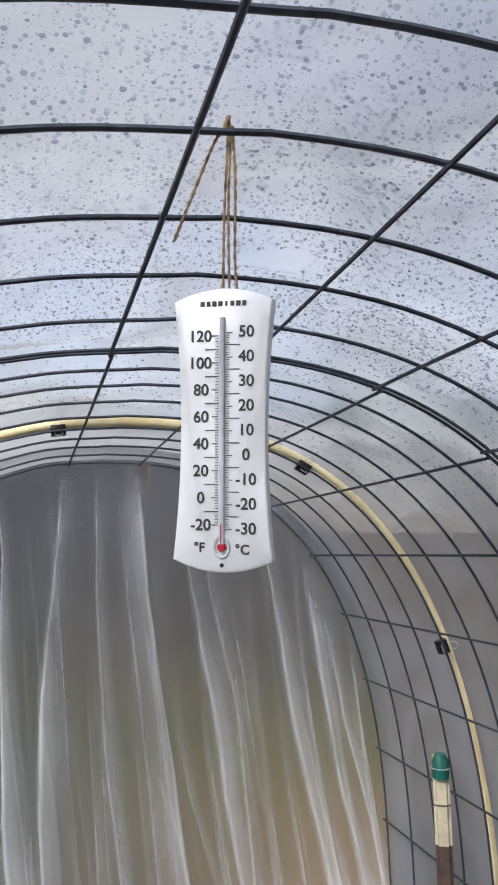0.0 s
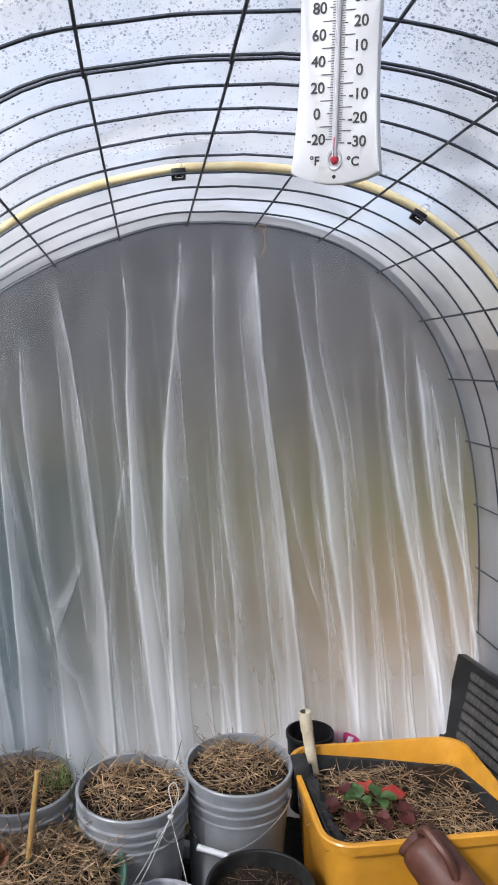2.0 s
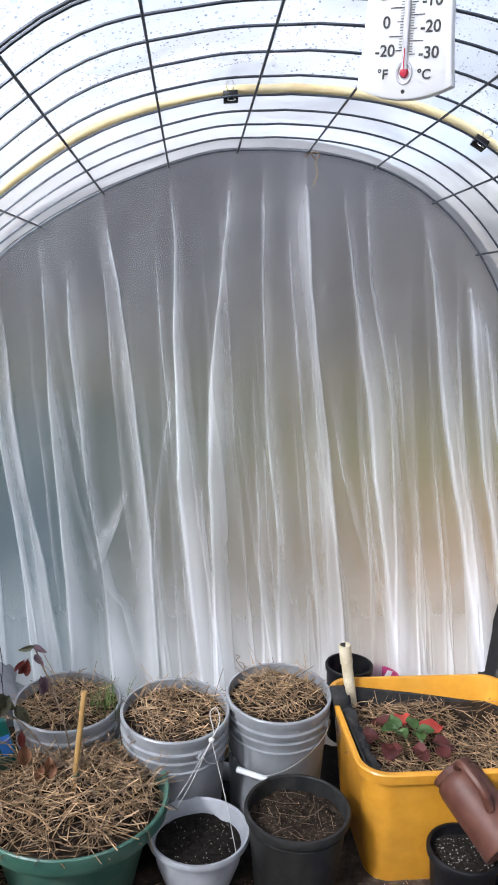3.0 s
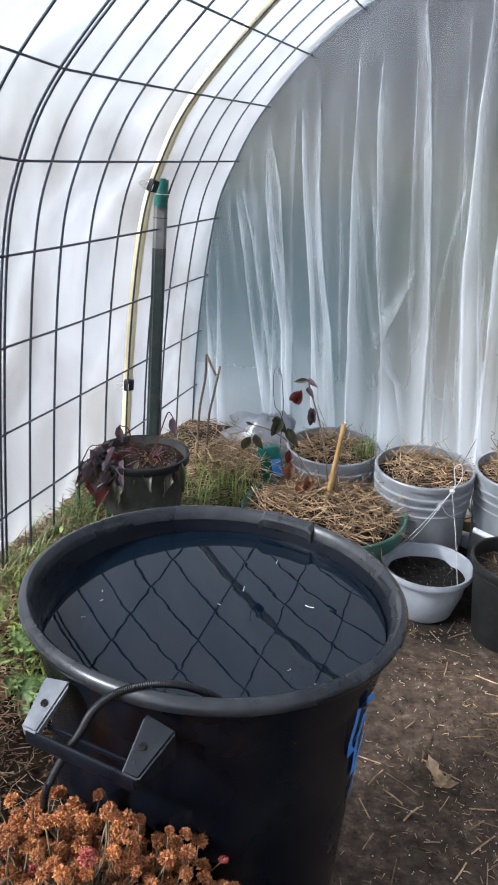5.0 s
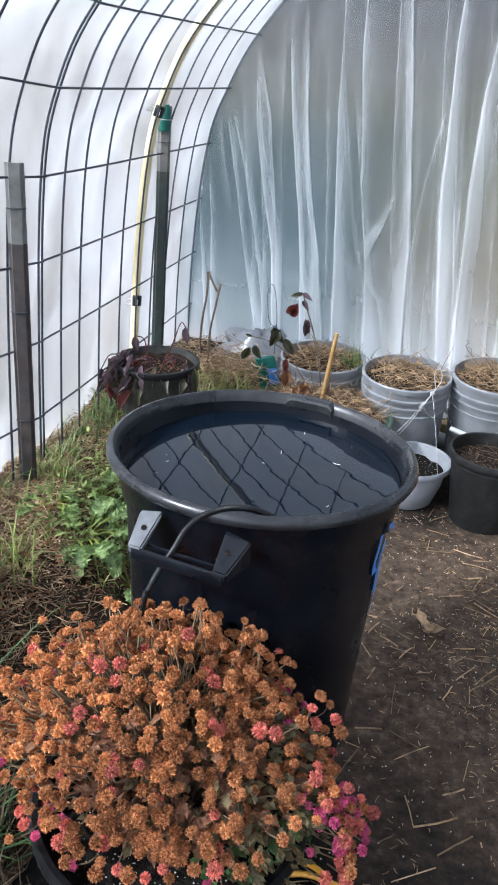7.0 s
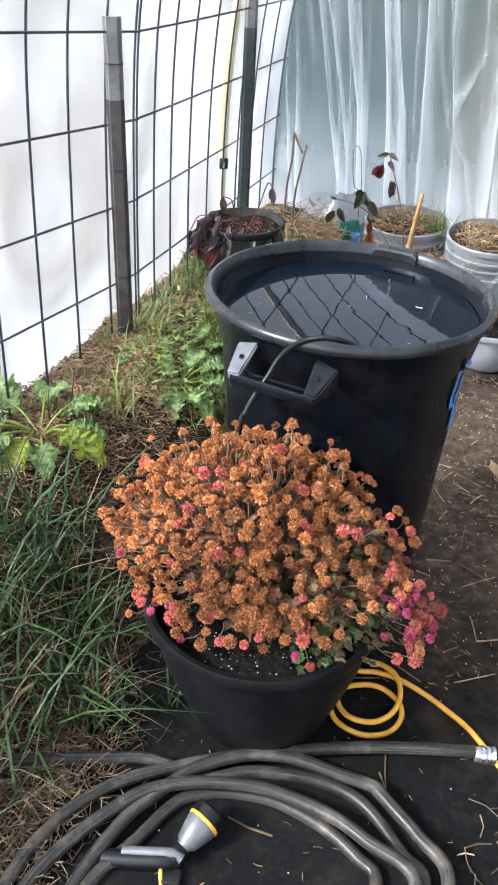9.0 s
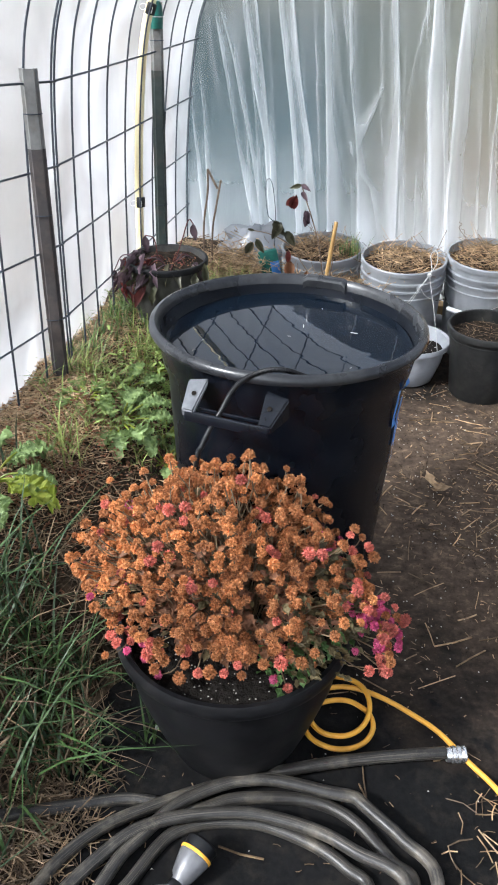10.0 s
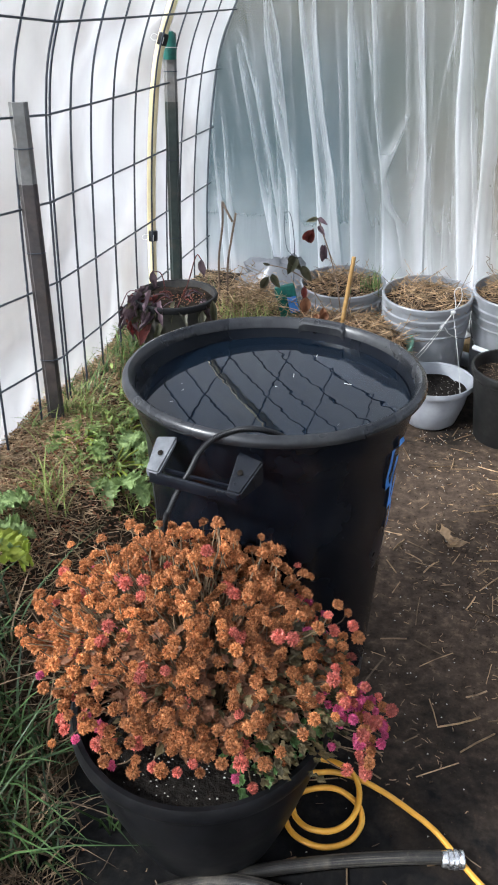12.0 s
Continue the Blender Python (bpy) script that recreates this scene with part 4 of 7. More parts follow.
def speckle(rng, count, place, size):
    V, F = [], []
    for _ in range(count):
        p = Vector(place(rng))
        s = size * rng.uniform(0.5, 1.4)
        b = len(V)
        for d in ((1, 0, 0), (-0.5, 0.8, 0), (-0.5, -0.8, 0), (0, 0, 1)):
            V.append(p + Vector(d) * s)
        F += [(b, b + 1, b + 3), (b + 1, b + 2, b + 3), (b + 2, b, b + 3)]
    return V, F


# water barrel
BX, BY, BR = -0.363, 0.380, 0.2525
barrel = thing("water_barrel", "large black plastic barrel filled with water", "barrel")
barrel.matrix_basis = pose(BX, BY, -0.003, -2.35, 0.55) @ Matrix.Diagonal((1, 1, 1.047, 1))
prof = [(0, 0.0), (0.185, 0.0), (0.195, 0.008)]
for k in range(12):
    prof.append((0.195 + (BR - 0.022 - 0.195) * k / 11, 0.01 + 0.55 * k / 11))
prof += [(BR - 0.014, 0.575), (BR - 0.0065, 0.612), (BR - 0.003, 0.640), (BR - 0.0075, 0.641), (BR - 0.0135, 0.600), (BR - 0.024, 0.55), (0.2, 0.03), (0, 0.03)]
part("body", lathe(prof, 96), M["black"], barrel)
part("rim", lathe([(BR - 0.0035, 0.639), (BR + 0.004, 0.6365), (BR + 0.0095, 0.638), (BR + 0.0125, 0.643), (BR + 0.0115, 0.6495), (BR + 0.007, 0.6545), (BR + 0.0015, 0.656), (BR - 0.003, 0.6535), (BR - 0.007, 0.646), (BR - 0.009, 0.637), (BR - 0.0035, 0.639)], 128), M["rimblack"], barrel, "dusty scuffed rolled rim")
wd = [(0, 0.0), (0.10, 0.0), (0.2, 0.0), (BR - 0.0135, 0.0)]
water = part("water", lathe(wd, 96), M["water"], barrel, "still dark water reflecting the roof")
water.matrix_basis = pose(0, 0, 0.607, 3.3, -0.5)


def barrel_handle(angle, out=0.048):
    """A hollow grip: two sloping brackets with keyholes, a lip between them and an inner bar."""
    h = part("handle", block((0.15, 0.006, 0.019), (0, -out, -0.033), 0.003), M["black"], barrel, "black moulded carrying handle")
    part("inner_bar", block((0.118, 0.004, 0.006), (0, -out * 0.62, -0.027), 0.0015), M["black"], h)
    for sx in (-1, 1):
        bm = bmesh.new()
        v = [bm.verts.new(q) for q in ((sx * 0.052, 0.004, 0.016), (sx * 0.092, 0.006, 0.006), (sx * 0.080, -out - 0.003, -0.022), (sx * 0.058, -out - 0.003, -0.022), (sx * 0.052, 0.0, 0.004), (sx * 0.094, 0.006, -0.03), (sx * 0.080, -out, -0.036), (sx * 0.058, -out, -0.034))]
        for f in ((0, 1, 2, 3), (4, 7, 6, 5), (0, 4, 5, 1), (1, 5, 6, 2), (2, 6, 7, 3), (3, 7, 4, 0)):
            bm.faces.new([v[i] for i in f])
        bmesh.ops.recalc_face_normals(bm, faces=bm.faces)
        bmesh.ops.bevel(bm, geom=list(bm.edges), offset=0.0025, segments=2, affect="EDGES")
        part("bracket", bm, M["scuff_sheen"] if abs(angle) < 90 and sx < 0 else M["black"], h, "scuffed black bracket with a round hole")
        # flat dark disc that paints the shade inside the hole
        part("hole", lathe([(0.0, 0.0002), (0.0045, 0.0)], 12), M["blacksoil"], h).matrix_basis = pose(sx * 0.068, -0.025, -0.0028, 34.6)
    h.matrix_basis = pose(BR * math.sin(radians(angle)), -BR * math.cos(radians(angle)), 0.612, 0, 0, angle)
    return h


barrel_handle(-7)
barrel_handle(178)
bm = bmesh.new()  # ledge of the far grip let into the rim
rows = []
for k in range(13):
    a = radians(72.5 + 22.5 * k / 12)
    dip = 0.006 * max(0, abs(k - 6) - 5)
    rows.append([bm.verts.new((r * math.cos(a), r * math.sin(a), z - dip)) for r, z in ((BR - 0.0125, 0.636), (BR - 0.0150, 0.650), (BR - 0.0135, 0.6545), (BR - 0.008, 0.6575), (BR + 0.002, 0.6585), (BR + 0.006, 0.650))])
for a, b in zip(rows, rows[1:]):
    for i in range(5):
        bm.faces.new((a[i], b[i], b[i + 1], a[i + 1]))
for r in (rows[0][::-1], rows[-1]):
    bm.faces.new(r)
bmesh.ops.recalc_face_normals(bm, faces=bm.faces)
part("rim_ledge", bm, M["rimblack"], barrel, "raised ledge in the rim", smooth=False)
bits = random.Random(23)
for _ in range(9):
    a_, q_ = bits.uniform(0, 6.28), 0.2 * math.sqrt(bits.random())
    V, F = sticks(bits, 1, lambda g: (0, 0, 0.0006), bits.choice((0.004, 0.006, 0.014)), 0.0012, 0.02)
    fleck = tagged(raw("chaff_fleck", V, F, M["perlite"]), "pale chaff fleck floating on the water", "chaff", group="flecks on the water")
    fleck.matrix_basis = barrel.matrix_basis @ water.matrix_basis @ pose(q_ * math.cos(a_), q_ * math.sin(a_), 0.0)
# blue brush mark on the side
rng = random.Random(3)
bm = bmesh.new()
for s in range(3):
    z0, a0 = 0.59 - 0.05 * s, radians(-14 + 6 * s)
    rows = []
    for k in range(9):
        z = z0 - 0.1 * k / 8
        r = 0.198 + (BR - 0.022 - 0.195) * min((z - 0.01) / 0.55, 1) + (0.012 if z > 0.57 else 0)
        a = a0 + 0.03 * math.sin(k * 0.9 + s)
        rows.append([bm.verts.new((r * math.cos(a + d), r * math.sin(a + d), z)) for d in (-0.03 - 0.02 * math.sin(k), 0.03 + 0.02 * math.sin(k * 1.7))])
    for a, b in zip(rows, rows[1:]):
        bm.faces.new((a[0], a[1], b[1], b[0]))
part("paint_mark", bm, M["blue"], barrel, "bright blue brushed paint mark")

# corrugated hose that dips into the water over the rim
ch = smooth_path([(-0.475, 0.10, 0.02), (-0.47, 0.105, 0.30), (-0.451, 0.118, 0.516), (-0.44, 0.12, 0.556), (-0.425, 0.124, 0.592), (-0.405, 0.128, 0.63), (-0.39, 0.131, 0.662), (-0.371, 0.139, 0.684), (-0.347, 0.152, 0.695), (-0.322, 0.17, 0.694), (-0.298, 0.19, 0.682), (-0.268, 0.213, 0.655), (-0.252, 0.235, 0.6), (-0.25, 0.245, 0.52)], 40)
corr = thing("corrugated_hose", "thin black corrugated hose dipping into the barrel", "hose")
part("tube", tube(ch, 0.006, 10, radii=[0.0046 + 0.0005 * math.sin(i * 2.1) for i in range(len(ch))]), M["blackmat"], corr)

# grey buckets
bucket_group = "grey buckets in a row"


def bucket(at, bail_angle, down=True, lean=0.0, face=0):
    b = thing("bucket", "grey five-gallon plastic bucket mulched with straw", "bucket", at, bucket_group, rx=lean)
    part("body", pot_walls(0.147, 0.131, 0.37, 0.005, 0.02, bands=((0.295, 0.006), (0.322, 0.007), (0.265, 0.005))), M["grey"], b)
    sgn = -1 if down else 1
    pts = []
    for k in range(15):
        a = math.pi * k / 14
        pts.append((0.158 * math.cos(a), sgn * 0.04 * math.sin(a) - 0.13 * math.sin(a) ** 2 * (1 if down else 0.2), 0.315 - 0.108 * math.sin(a) * (1 if down else -0.5)))
    bail = part("bail", tube(smooth_path(pts, 4), 0.0017, 6), M["chrome"], b, "thin steel wire bail")
    m = pts[7]
    part("grip", tube([(m[0] - 0.045, m[1], m[2]), (m[0] + 0.045, m[1], m[2])], 0.0085, 12), M["white"], bail, "white plastic grip")
    bail.matrix_basis = pose(0, 0, 0, 0, 0, bail_angle)
    for s in (0, 180):
        part("lug", lathe([(0, 0.012), (0.012, 0.011), (0.014, 0.0)], 14), M["grey"], b).matrix_basis = pose(0.146 * math.cos(radians(bail_angle + s)), 0.146 * math.sin(radians(bail_angle + s)), 0.315, 0, 90, bail_angle + s)
    return b


gz = ground_z
BUCKETS = [(-0.555, 1.93, -0.06, 160, 3), (-0.248, 1.865, -0.045, 120, 4), (0.046, 1.93, -0.03, -28, 4)]
for i, (x, y, z, ba, ln) in enumerate(BUCKETS):
    bucket((x, y, z), ba, True, ln)
    V, F = fill_disc(0.143, 0.335, 0.012, i)
    soil = tagged(raw("potting_soil", V, F, M["soil"], smooth=True), "dark potting soil in a bucket", "soil", kind="stuff")
    soil.matrix_basis = pose(x, y, z, ln)
    straw_pile("straw_mulch", "dry tan straw mulch heaped in a bucket", (x, y, z), 0.135, 0.33, 0.03, 360, 40 + i, length=0.10, width=0.0025, tilt=0.6)
    straw_pile("straw_mulch", "long straws standing out of a bucket", (x, y, z), 0.12, 0.355, 0.02, 46, 140 + i, length=0.13, width=0.0018, tilt=1.3)

# green pot with straw
GX, GY = -0.50, 1.625
gp = thing("planter_pot", "wide green plastic planter mulched with straw", "planter", (GX, GY, -0.04))
part("body", lathe([(0, 0), (0.15, 0), (0.156, 0.005), (0.2, 0.19), (0.205, 0.2), (0.232, 0.205), (0.243, 0.222), (0.246, 0.258), (0.243, 0.262), (0.236, 0.258), (0.225, 0.225), (0.195, 0.19), (0.15, 0.02), (0, 0.02)], 10 * 6), M["green"], gp)
V, F = fill_disc(0.222, 0.235, 0.02, 5)
tagged(raw("potting_soil", V, F, M["soil"], smooth=True), "dark potting soil in the green planter", "soil", kind="stuff").matrix_basis = pose(GX, GY, -0.04)
straw_pile("straw_mulch", "thick dry straw mulch in the green planter", (GX, GY, -0.04), 0.215, 0.245, 0.05, 800, 50, length=0.13, width=0.0028, tilt=0.55)
straw_pile("straw_mulch", "long straws standing out of the green planter", (GX, GY, -0.04), 0.19, 0.275, 0.03, 70, 150, length=0.15, width=0.0019, tilt=1.1)

# small pale hanging pot
HX, HY = -0.178, 1.60
hp = thing("hanging_pot", "small pale grey hanging pot filled with dark soil", "pot", (HX, HY, -0.03))
part("body", lathe([(0, 0), (0.07, 0), (0.085, 0.012), (0.108, 0.08), (0.116, 0.13), (0.128, 0.135), (0.132, 0.145), (0.129, 0.155), (0.121, 0.152), (0.108, 0.11), (0.08, 0.02), (0, 0.016)], 56), M["pale"], hp)
V, F = fill_disc(0.11, 0.118, 0.006, 7, 0.01)
tagged(raw("potting_soil", V, F, M["blacksoil"], smooth=True), "black potting soil flecked with perlite in the hanging pot", "soil", kind="stuff").matrix_basis = pose(HX, HY, -0.03)

# dark nursery pot
NX, NY = 0.068, 1.565
npot = thing("nursery_pot", "dusty dark grey nursery pot with bare soil", "pot", (NX, NY, -0.03))
part("body", pot_walls(0.127, 0.1, 0.245, 0.004, 0.022, bands=((0.21, 0.002),)), M["dustpot"], npot)
part("rim", lathe([(0.1275, 0.224), (0.133, 0.226), (0.1345, 0.240), (0.132, 0.246), (0.126, 0.2465), (0.1245, 0.244)], 56), M["dustpot"], npot, "rolled rim")
V, F = fill_disc(0.12, 0.205, 0.006, 8, 0.01)
tagged(raw("potting_soil", V, F, M["soil"], smooth=True), "crumbly brown soil in the nursery pot", "soil", kind="stuff").matrix_basis = pose(NX, NY, -0.03)

# black pot with the wilted plant, on the bank
WX, WY, WZ = -0.95, 1.335, 0.19
wp = thing("nursery_pot", "black nursery pot holding a wilted purple plant", "pot", (WX, WY, WZ))
part("body", pot_walls(0.122, 0.098, 0.235, 0.004, 0.02), M["litpot"], wp)
part("rim", lathe([(0.1225, 0.214), (0.128, 0.216), (0.1295, 0.230), (0.127, 0.2355), (0.121, 0.236), (0.1195, 0.233)], 56), M["blackmat"], wp, "rolled rim")
V, F = fill_disc(0.116, 0.215, 0.006, 9, 0.008)
tagged(raw("potting_soil", V, F, M["soil"], smooth=True), "dark soil with dry leaf crumbs in the black pot", "soil", kind="stuff").matrix_basis = pose(WX, WY, WZ)

# flower pot
MX, MY = -0.345, 0.010
MPX, MPY = -0.349, -0.004
mp = thing("flower_pot", "wide black plastic flower pot with a rolled rim", "pot")
mp.matrix_basis = pose(MPX, MPY, -0.003) @ Matrix.Diagonal((1.01, 1.02, 1.075, 1))
part("body", lathe([(0, 0), (0.110, 0), (0.118, 0.004), (0.127, 0.025), (0.146, 0.075), (0.164, 0.13), (0.179, 0.18), (0.1845, 0.215), (0.186, 0.245), (0.1825, 0.247), (0.180, 0.215), (0.159, 0.13), (0.122, 0.03), (0, 0.02)], 80), M["blackmat"], mp)
part("rim", lathe([(0.1855, 0.244), (0.195, 0.252), (0.203, 0.262), (0.2045, 0.274), (0.199, 0.285), (0.191, 0.284), (0.185, 0.27), (0.181, 0.244), (0.1855, 0.244)], 80), M["blackmat"], mp, "rolled rim")
V, F = fill_disc(0.182, 0.262, 0.008, 11, 0.012)
tagged(raw("potting_soil", V, F, M["blacksoil"], smooth=True), "dark potting soil flecked with perlite in the flower pot", "soil", kind="stuff").matrix_basis = pose(MPX, MPY, 0)

# yellow tub: rounded rectangle
def rounded(w, d, r, n=8):
    out = []
    for cx, cy, a0 in ((w - r, d - r, 0), (r - w, d - r, 90), (r - w, r - d, 180), (w - r, r - d, 270)):
        for k in range(n + 1):
            a = radians(a0 + 90 * k / n)
            out.append((cx + r * math.cos(a), cy + r * math.sin(a)))
    return out


def loft(rings):
    bm = bmesh.new()
    vs = [[bm.verts.new(p) for p in ring] for ring in rings]
    n = len(vs[0])
    for a, b in zip(vs, vs[1:]):
        for i in range(n):
            bm.faces.new((a[i], a[(i + 1) % n], b[(i + 1) % n], b[i]))
    bm.faces.new(vs[0][::-1])
    bm.faces.new(vs[-1])
    bmesh.ops.recalc_face_normals(bm, faces=bm.faces)
    return bm


TX, TY, TZ = 0.482, 1.79, -0.035
tub = thing("storage_tub", "yellow plastic tub lined with black fabric, planted with strawberries", "tub", (TX, TY, TZ), rz=3)
TH, TW, TD = 0.355, 0.272, 0.238
rings = []
for z, w, d, r in ((0.0, TW - 0.05, TD - 0.05, 0.06), (0.01, TW - 0.045, TD - 0.045, 0.06), (TH - 0.035, TW - 0.012, TD - 0.012, 0.07), (TH - 0.03, TW, TD, 0.075), (TH - 0.004, TW + 0.004, TD + 0.004, 0.078), (TH, TW + 0.001, TD + 0.001, 0.075), (TH, TW - 0.01, TD - 0.01, 0.068), (TH - 0.03, TW - 0.018, TD - 0.018, 0.062), (0.05, TW - 0.06, TD - 0.06, 0.05)):
    rings.append([(x, y, z) for x, y in rounded(w, d, r)])
part("body", loft(rings), M["yellow"], tub)
rings = []
for k, (z, e) in enumerate(((TH - 0.10, 0.03), (TH - 0.03, 0.022), (TH - 0.012, 0.02), (TH - 0.014, 0.026), (TH - 0.11, 0.036))):
    rings.append([(x, y, z + 0.014 * noise.noise((x * 12, y * 12, 1.0)) - 0.055 * smoothstep(0.0, 0.15, y) * smoothstep(-0.22, -0.1, x)) for x, y in rounded(TW - e, TD - e, 0.06)])
part("liner", loft(rings), M["liner"], tub, "crumpled black fabric liner")
part("liner_flap", block((0.05, 0.075, 0.07), (-TW + 0.014, 0.12, TH - 0.008), 0.014), M["liner"], tub, "black fabric folded over the rim")
rings = [[(x, y, TH - 0.075 + 0.012 * noise.noise((x * 20, y * 20, 3.0))) for x, y in rounded((TW - 0.03) * q, (TD - 0.03) * q, 0.05 * q)] for q in (1.0, 0.8, 0.6, 0.4, 0.2)]
tagged(part("potting_soil", loft(rings), M["soil"], None), "dark potting soil in the yellow tub", "soil", kind="stuff").matrix_basis = pose(TX, TY, TZ, 0, 0, 3)


def tub_straw(g):
    """Straw lies thick but for a bare patch of soil in one corner."""
    while True:
        x, y = g.uniform(-0.22, 0.22), g.uniform(-0.19, 0.19)
        if x < 0.08 or y < 0.04 or g.random() < 0.18:
            return x, y, TH - 0.068 + g.uniform(0, 0.02)


V, F = sticks(random.Random(60), 780, tub_straw, 0.1, 0.0024, 0.45)
mulch = tagged(raw("straw_mulch", V, F, M["straw"]), "dry straw mulch filling the yellow tub", "straw", kind="stuff")
mulch.matrix_basis = pose(TX, TY, TZ, 0, 0, 3)
folds = random.Random(64)
for run, thick in (([(-TW + 0.03, 0.13, TH - 0.02), (-TW + 0.036, 0.03, TH - 0.04), (-TW + 0.04, -0.08, TH - 0.045), (-TW + 0.055, -0.16, TH - 0.055), (-TW + 0.10, -TD + 0.05, TH - 0.058)], 0.026), ([(-0.09, -TD + 0.042, TH - 0.055), (-0.02, -TD + 0.046, TH - 0.048), (0.06, -TD + 0.042, TH - 0.056)], 0.022)):
    way_ = smooth_path(run, 9)
    bm = tube(way_, thick, 14, radii=[thick * (0.75 + 0.3 * folds.random()) for _ in way_])
    for v in bm.verts:
        v.co += Vector((0.004, 0.004, 0.011)) * noise.noise(v.co * 55)
    part("liner_flap", bm, M["liner"], tub, "black fabric bunched along the edge")

# ---- thermometer ----
TOP, BOT = Vector((-0.039, 0.448, 1.885)), Vector((-0.037, 0.462, 1.672))
th = thing("thermometer", "white plastic wall thermometer hanging on jute twine", "thermometer")
AX = (TOP - BOT).normalized()
view = Vector((-0.163, -0.122, 1.70))
NRM = (view - (TOP + BOT) / 2)
NRM = (NRM - AX * NRM.dot(AX)).normalized()
NRM = (NRM - AX.cross(NRM) * 0.26).normalized()
SID = AX.cross(NRM).normalized()
CEN = (TOP + BOT) / 2
th.matrix_basis = Matrix((( -SID.x, AX.x, NRM.x, CEN.x), (-SID.y, AX.y, NRM.y, CEN.y), (-SID.z, AX.z, NRM.z, CEN.z), (0, 0, 0, 1)))
if th.matrix_basis.to_3x3().determinant() < 0:
    th.matrix_basis = Matrix(((SID.x, AX.x, NRM.x, CEN.x), (SID.y, AX.y, NRM.y, CEN.y), (SID.z, AX.z, NRM.z, CEN.z), (0, 0, 0, 1)))
TL, TWD = 0.208, 0.0372


def therm_outline(inset):
    """Waisted sides, bowed top and bottom."""
    out = []
    hl, n = TL / 2 - inset, 14
    for k in range(n + 1):
        t = -1 + 2 * k / n
        out.append(((TWD - 0.0055 * (1 - t * t) - inset), t * (hl - 0.009)))
    w = TWD - inset
    for k in range(1, n):
        t = 1 - 2 * k / n
        out.append((t * w, hl - 0.009 + 0.009 * (1 - t * t)))
    for k in range(n + 1):
        t = 1 - 2 * k / n
        out.append((-(TWD - 0.0055 * (1 - t * t) - inset), t * (hl - 0.009)))
    for k in range(1, n):
        t = -1 + 2 * k / n
        out.append((t * w, -hl + 0.009 - 0.009 * (1 - t * t)))
    return out


part("case", loft([[(x, y, -0.013) for x, y in therm_outline(0.0)], [(x, y, -0.001) for x, y in therm_outline(0.0)], [(x, y, 0.0) for x, y in therm_outline(0.0012)]]), M["white"], th)


def letters(text, size, at, name="numeral", bold=0.00022):
    cu = bpy.data.curves.new(name, "FONT")
    cu.body, cu.size, cu.align_x, cu.align_y = text, size, "CENTER", "CENTER"
    cu.bevel_depth, cu.bevel_resolution = bold, 0
    tmp = bpy.data.objects.new(name, cu)
    me = bpy.data.meshes.new_from_object(tmp)
    bpy.data.objects.remove(tmp)
    me.materials.clear()
    me.materials.append(M["paint"])
    ob = new(name, me)
    ob.parent = th
    ob.matrix_basis = pose(*at)
    return ob


def bar(w, h, x, y, name="mark", m="paint", z=0.0004):
    ob = part(name, block((w, h, 0.0003), (0, 0, 0), 0), M[m], th, smooth=False)
    ob.matrix_basis = pose(x, y, z)
    return ob


PX = TL / 490.0  # metres to one step of the printed face
def fy_(v):
    return (765 - 968 + (968 - v) * 0.978) * PX


def fx_(v):
    return (v - 396) * PX


for k, txt in enumerate(("120", "100", "80", "60", "40", "20", "0", "-20")):
    y = 595 + 47.6 * k
    letters(txt, 0.0118, (fx_(356 + (0 if k < 2 else 2)), fy_(y), 0.0005))
    bar(0.0048, 0.0006, fx_(383), fy_(y - 1))
    if k < 7:
        bar(0.0105, 0.0006, fx_(377), fy_(y + 23))
    for q in range(1, 10):
        if q != 5 and k < 7:
            bar(0.0026, 0.0004, fx_(386), fy_(y - 1 + 4.76 * q))
for k, txt in enumerate(("50", "40", "30", "20", "10", "0", "-10", "-20", "-30")):
    y = 588 + 43.2 * k
    letters(txt, 0.0118, (fx_(438), fy_(y), 0.0005))
    bar(0.0048, 0.0006, fx_(408), fy_(y + 1))
    if k < 8:
        bar(0.0105, 0.0006, fx_(414), fy_(y + 22))
    for q in range(1, 10):
        if q != 5 and k < 8:
            bar(0.0026, 0.0004, fx_(405), fy_(y + 1 + 4.32 * q))
letters("°F", 0.0098, (fx_(356), fy_(968), 0.0005))
letters("°C", 0.0098, (fx_(432), fy_(970), 0.0005))
# maker's mark as plain bars
for i, w in enumerate((9, 8, 9, 9, 4, 8, 9, 8)):
    bar(w * PX * 0.85, 0.0036, fx_(360 + 10.6 * i), fy_(537), "maker_mark")
part("tube", tube([(0, fy_(966), 0.0012), (0, fy_(562), 0.0012)], 0.0021, 10), M["tubeglass"], th, "grey glass capillary tube")
part("spirit", tube([(0, fy_(966), 0.0036), (0, fy_(925), 0.0036)], 0.0004, 6), M["red"], th, "thin red spirit column")
part("bulb_well", lathe([(0.0044, 0.0), (0.0050, 0.0012), (0.0060, 0.0014), (0.0066, 0.0)], 20, squash=(1, 1.3)), M["tubeglass"], th, "clear glass well round the bulb").matrix_basis = pose(0, fy_(966), 0)
part("bulb", lathe([(0, 0.0038), (0.0024, 0.0032), (0.0034, 0.0014), (0.0036, 0)], 18), M["red"], th, "round red spirit bulb").matrix_basis = pose(0, fy_(966), 0)
# dark disc on the case, drawn for the shade in the hole
part("hole", lathe([(0, 0.0004), (0.0016, 0.0003)], 12), M["dustpot"], th).matrix_basis = pose(0, -0.0985, 0)

# twine that carries it
twine = thing("twine_loop", "frayed tan jute twine tied over a wire", "twine")
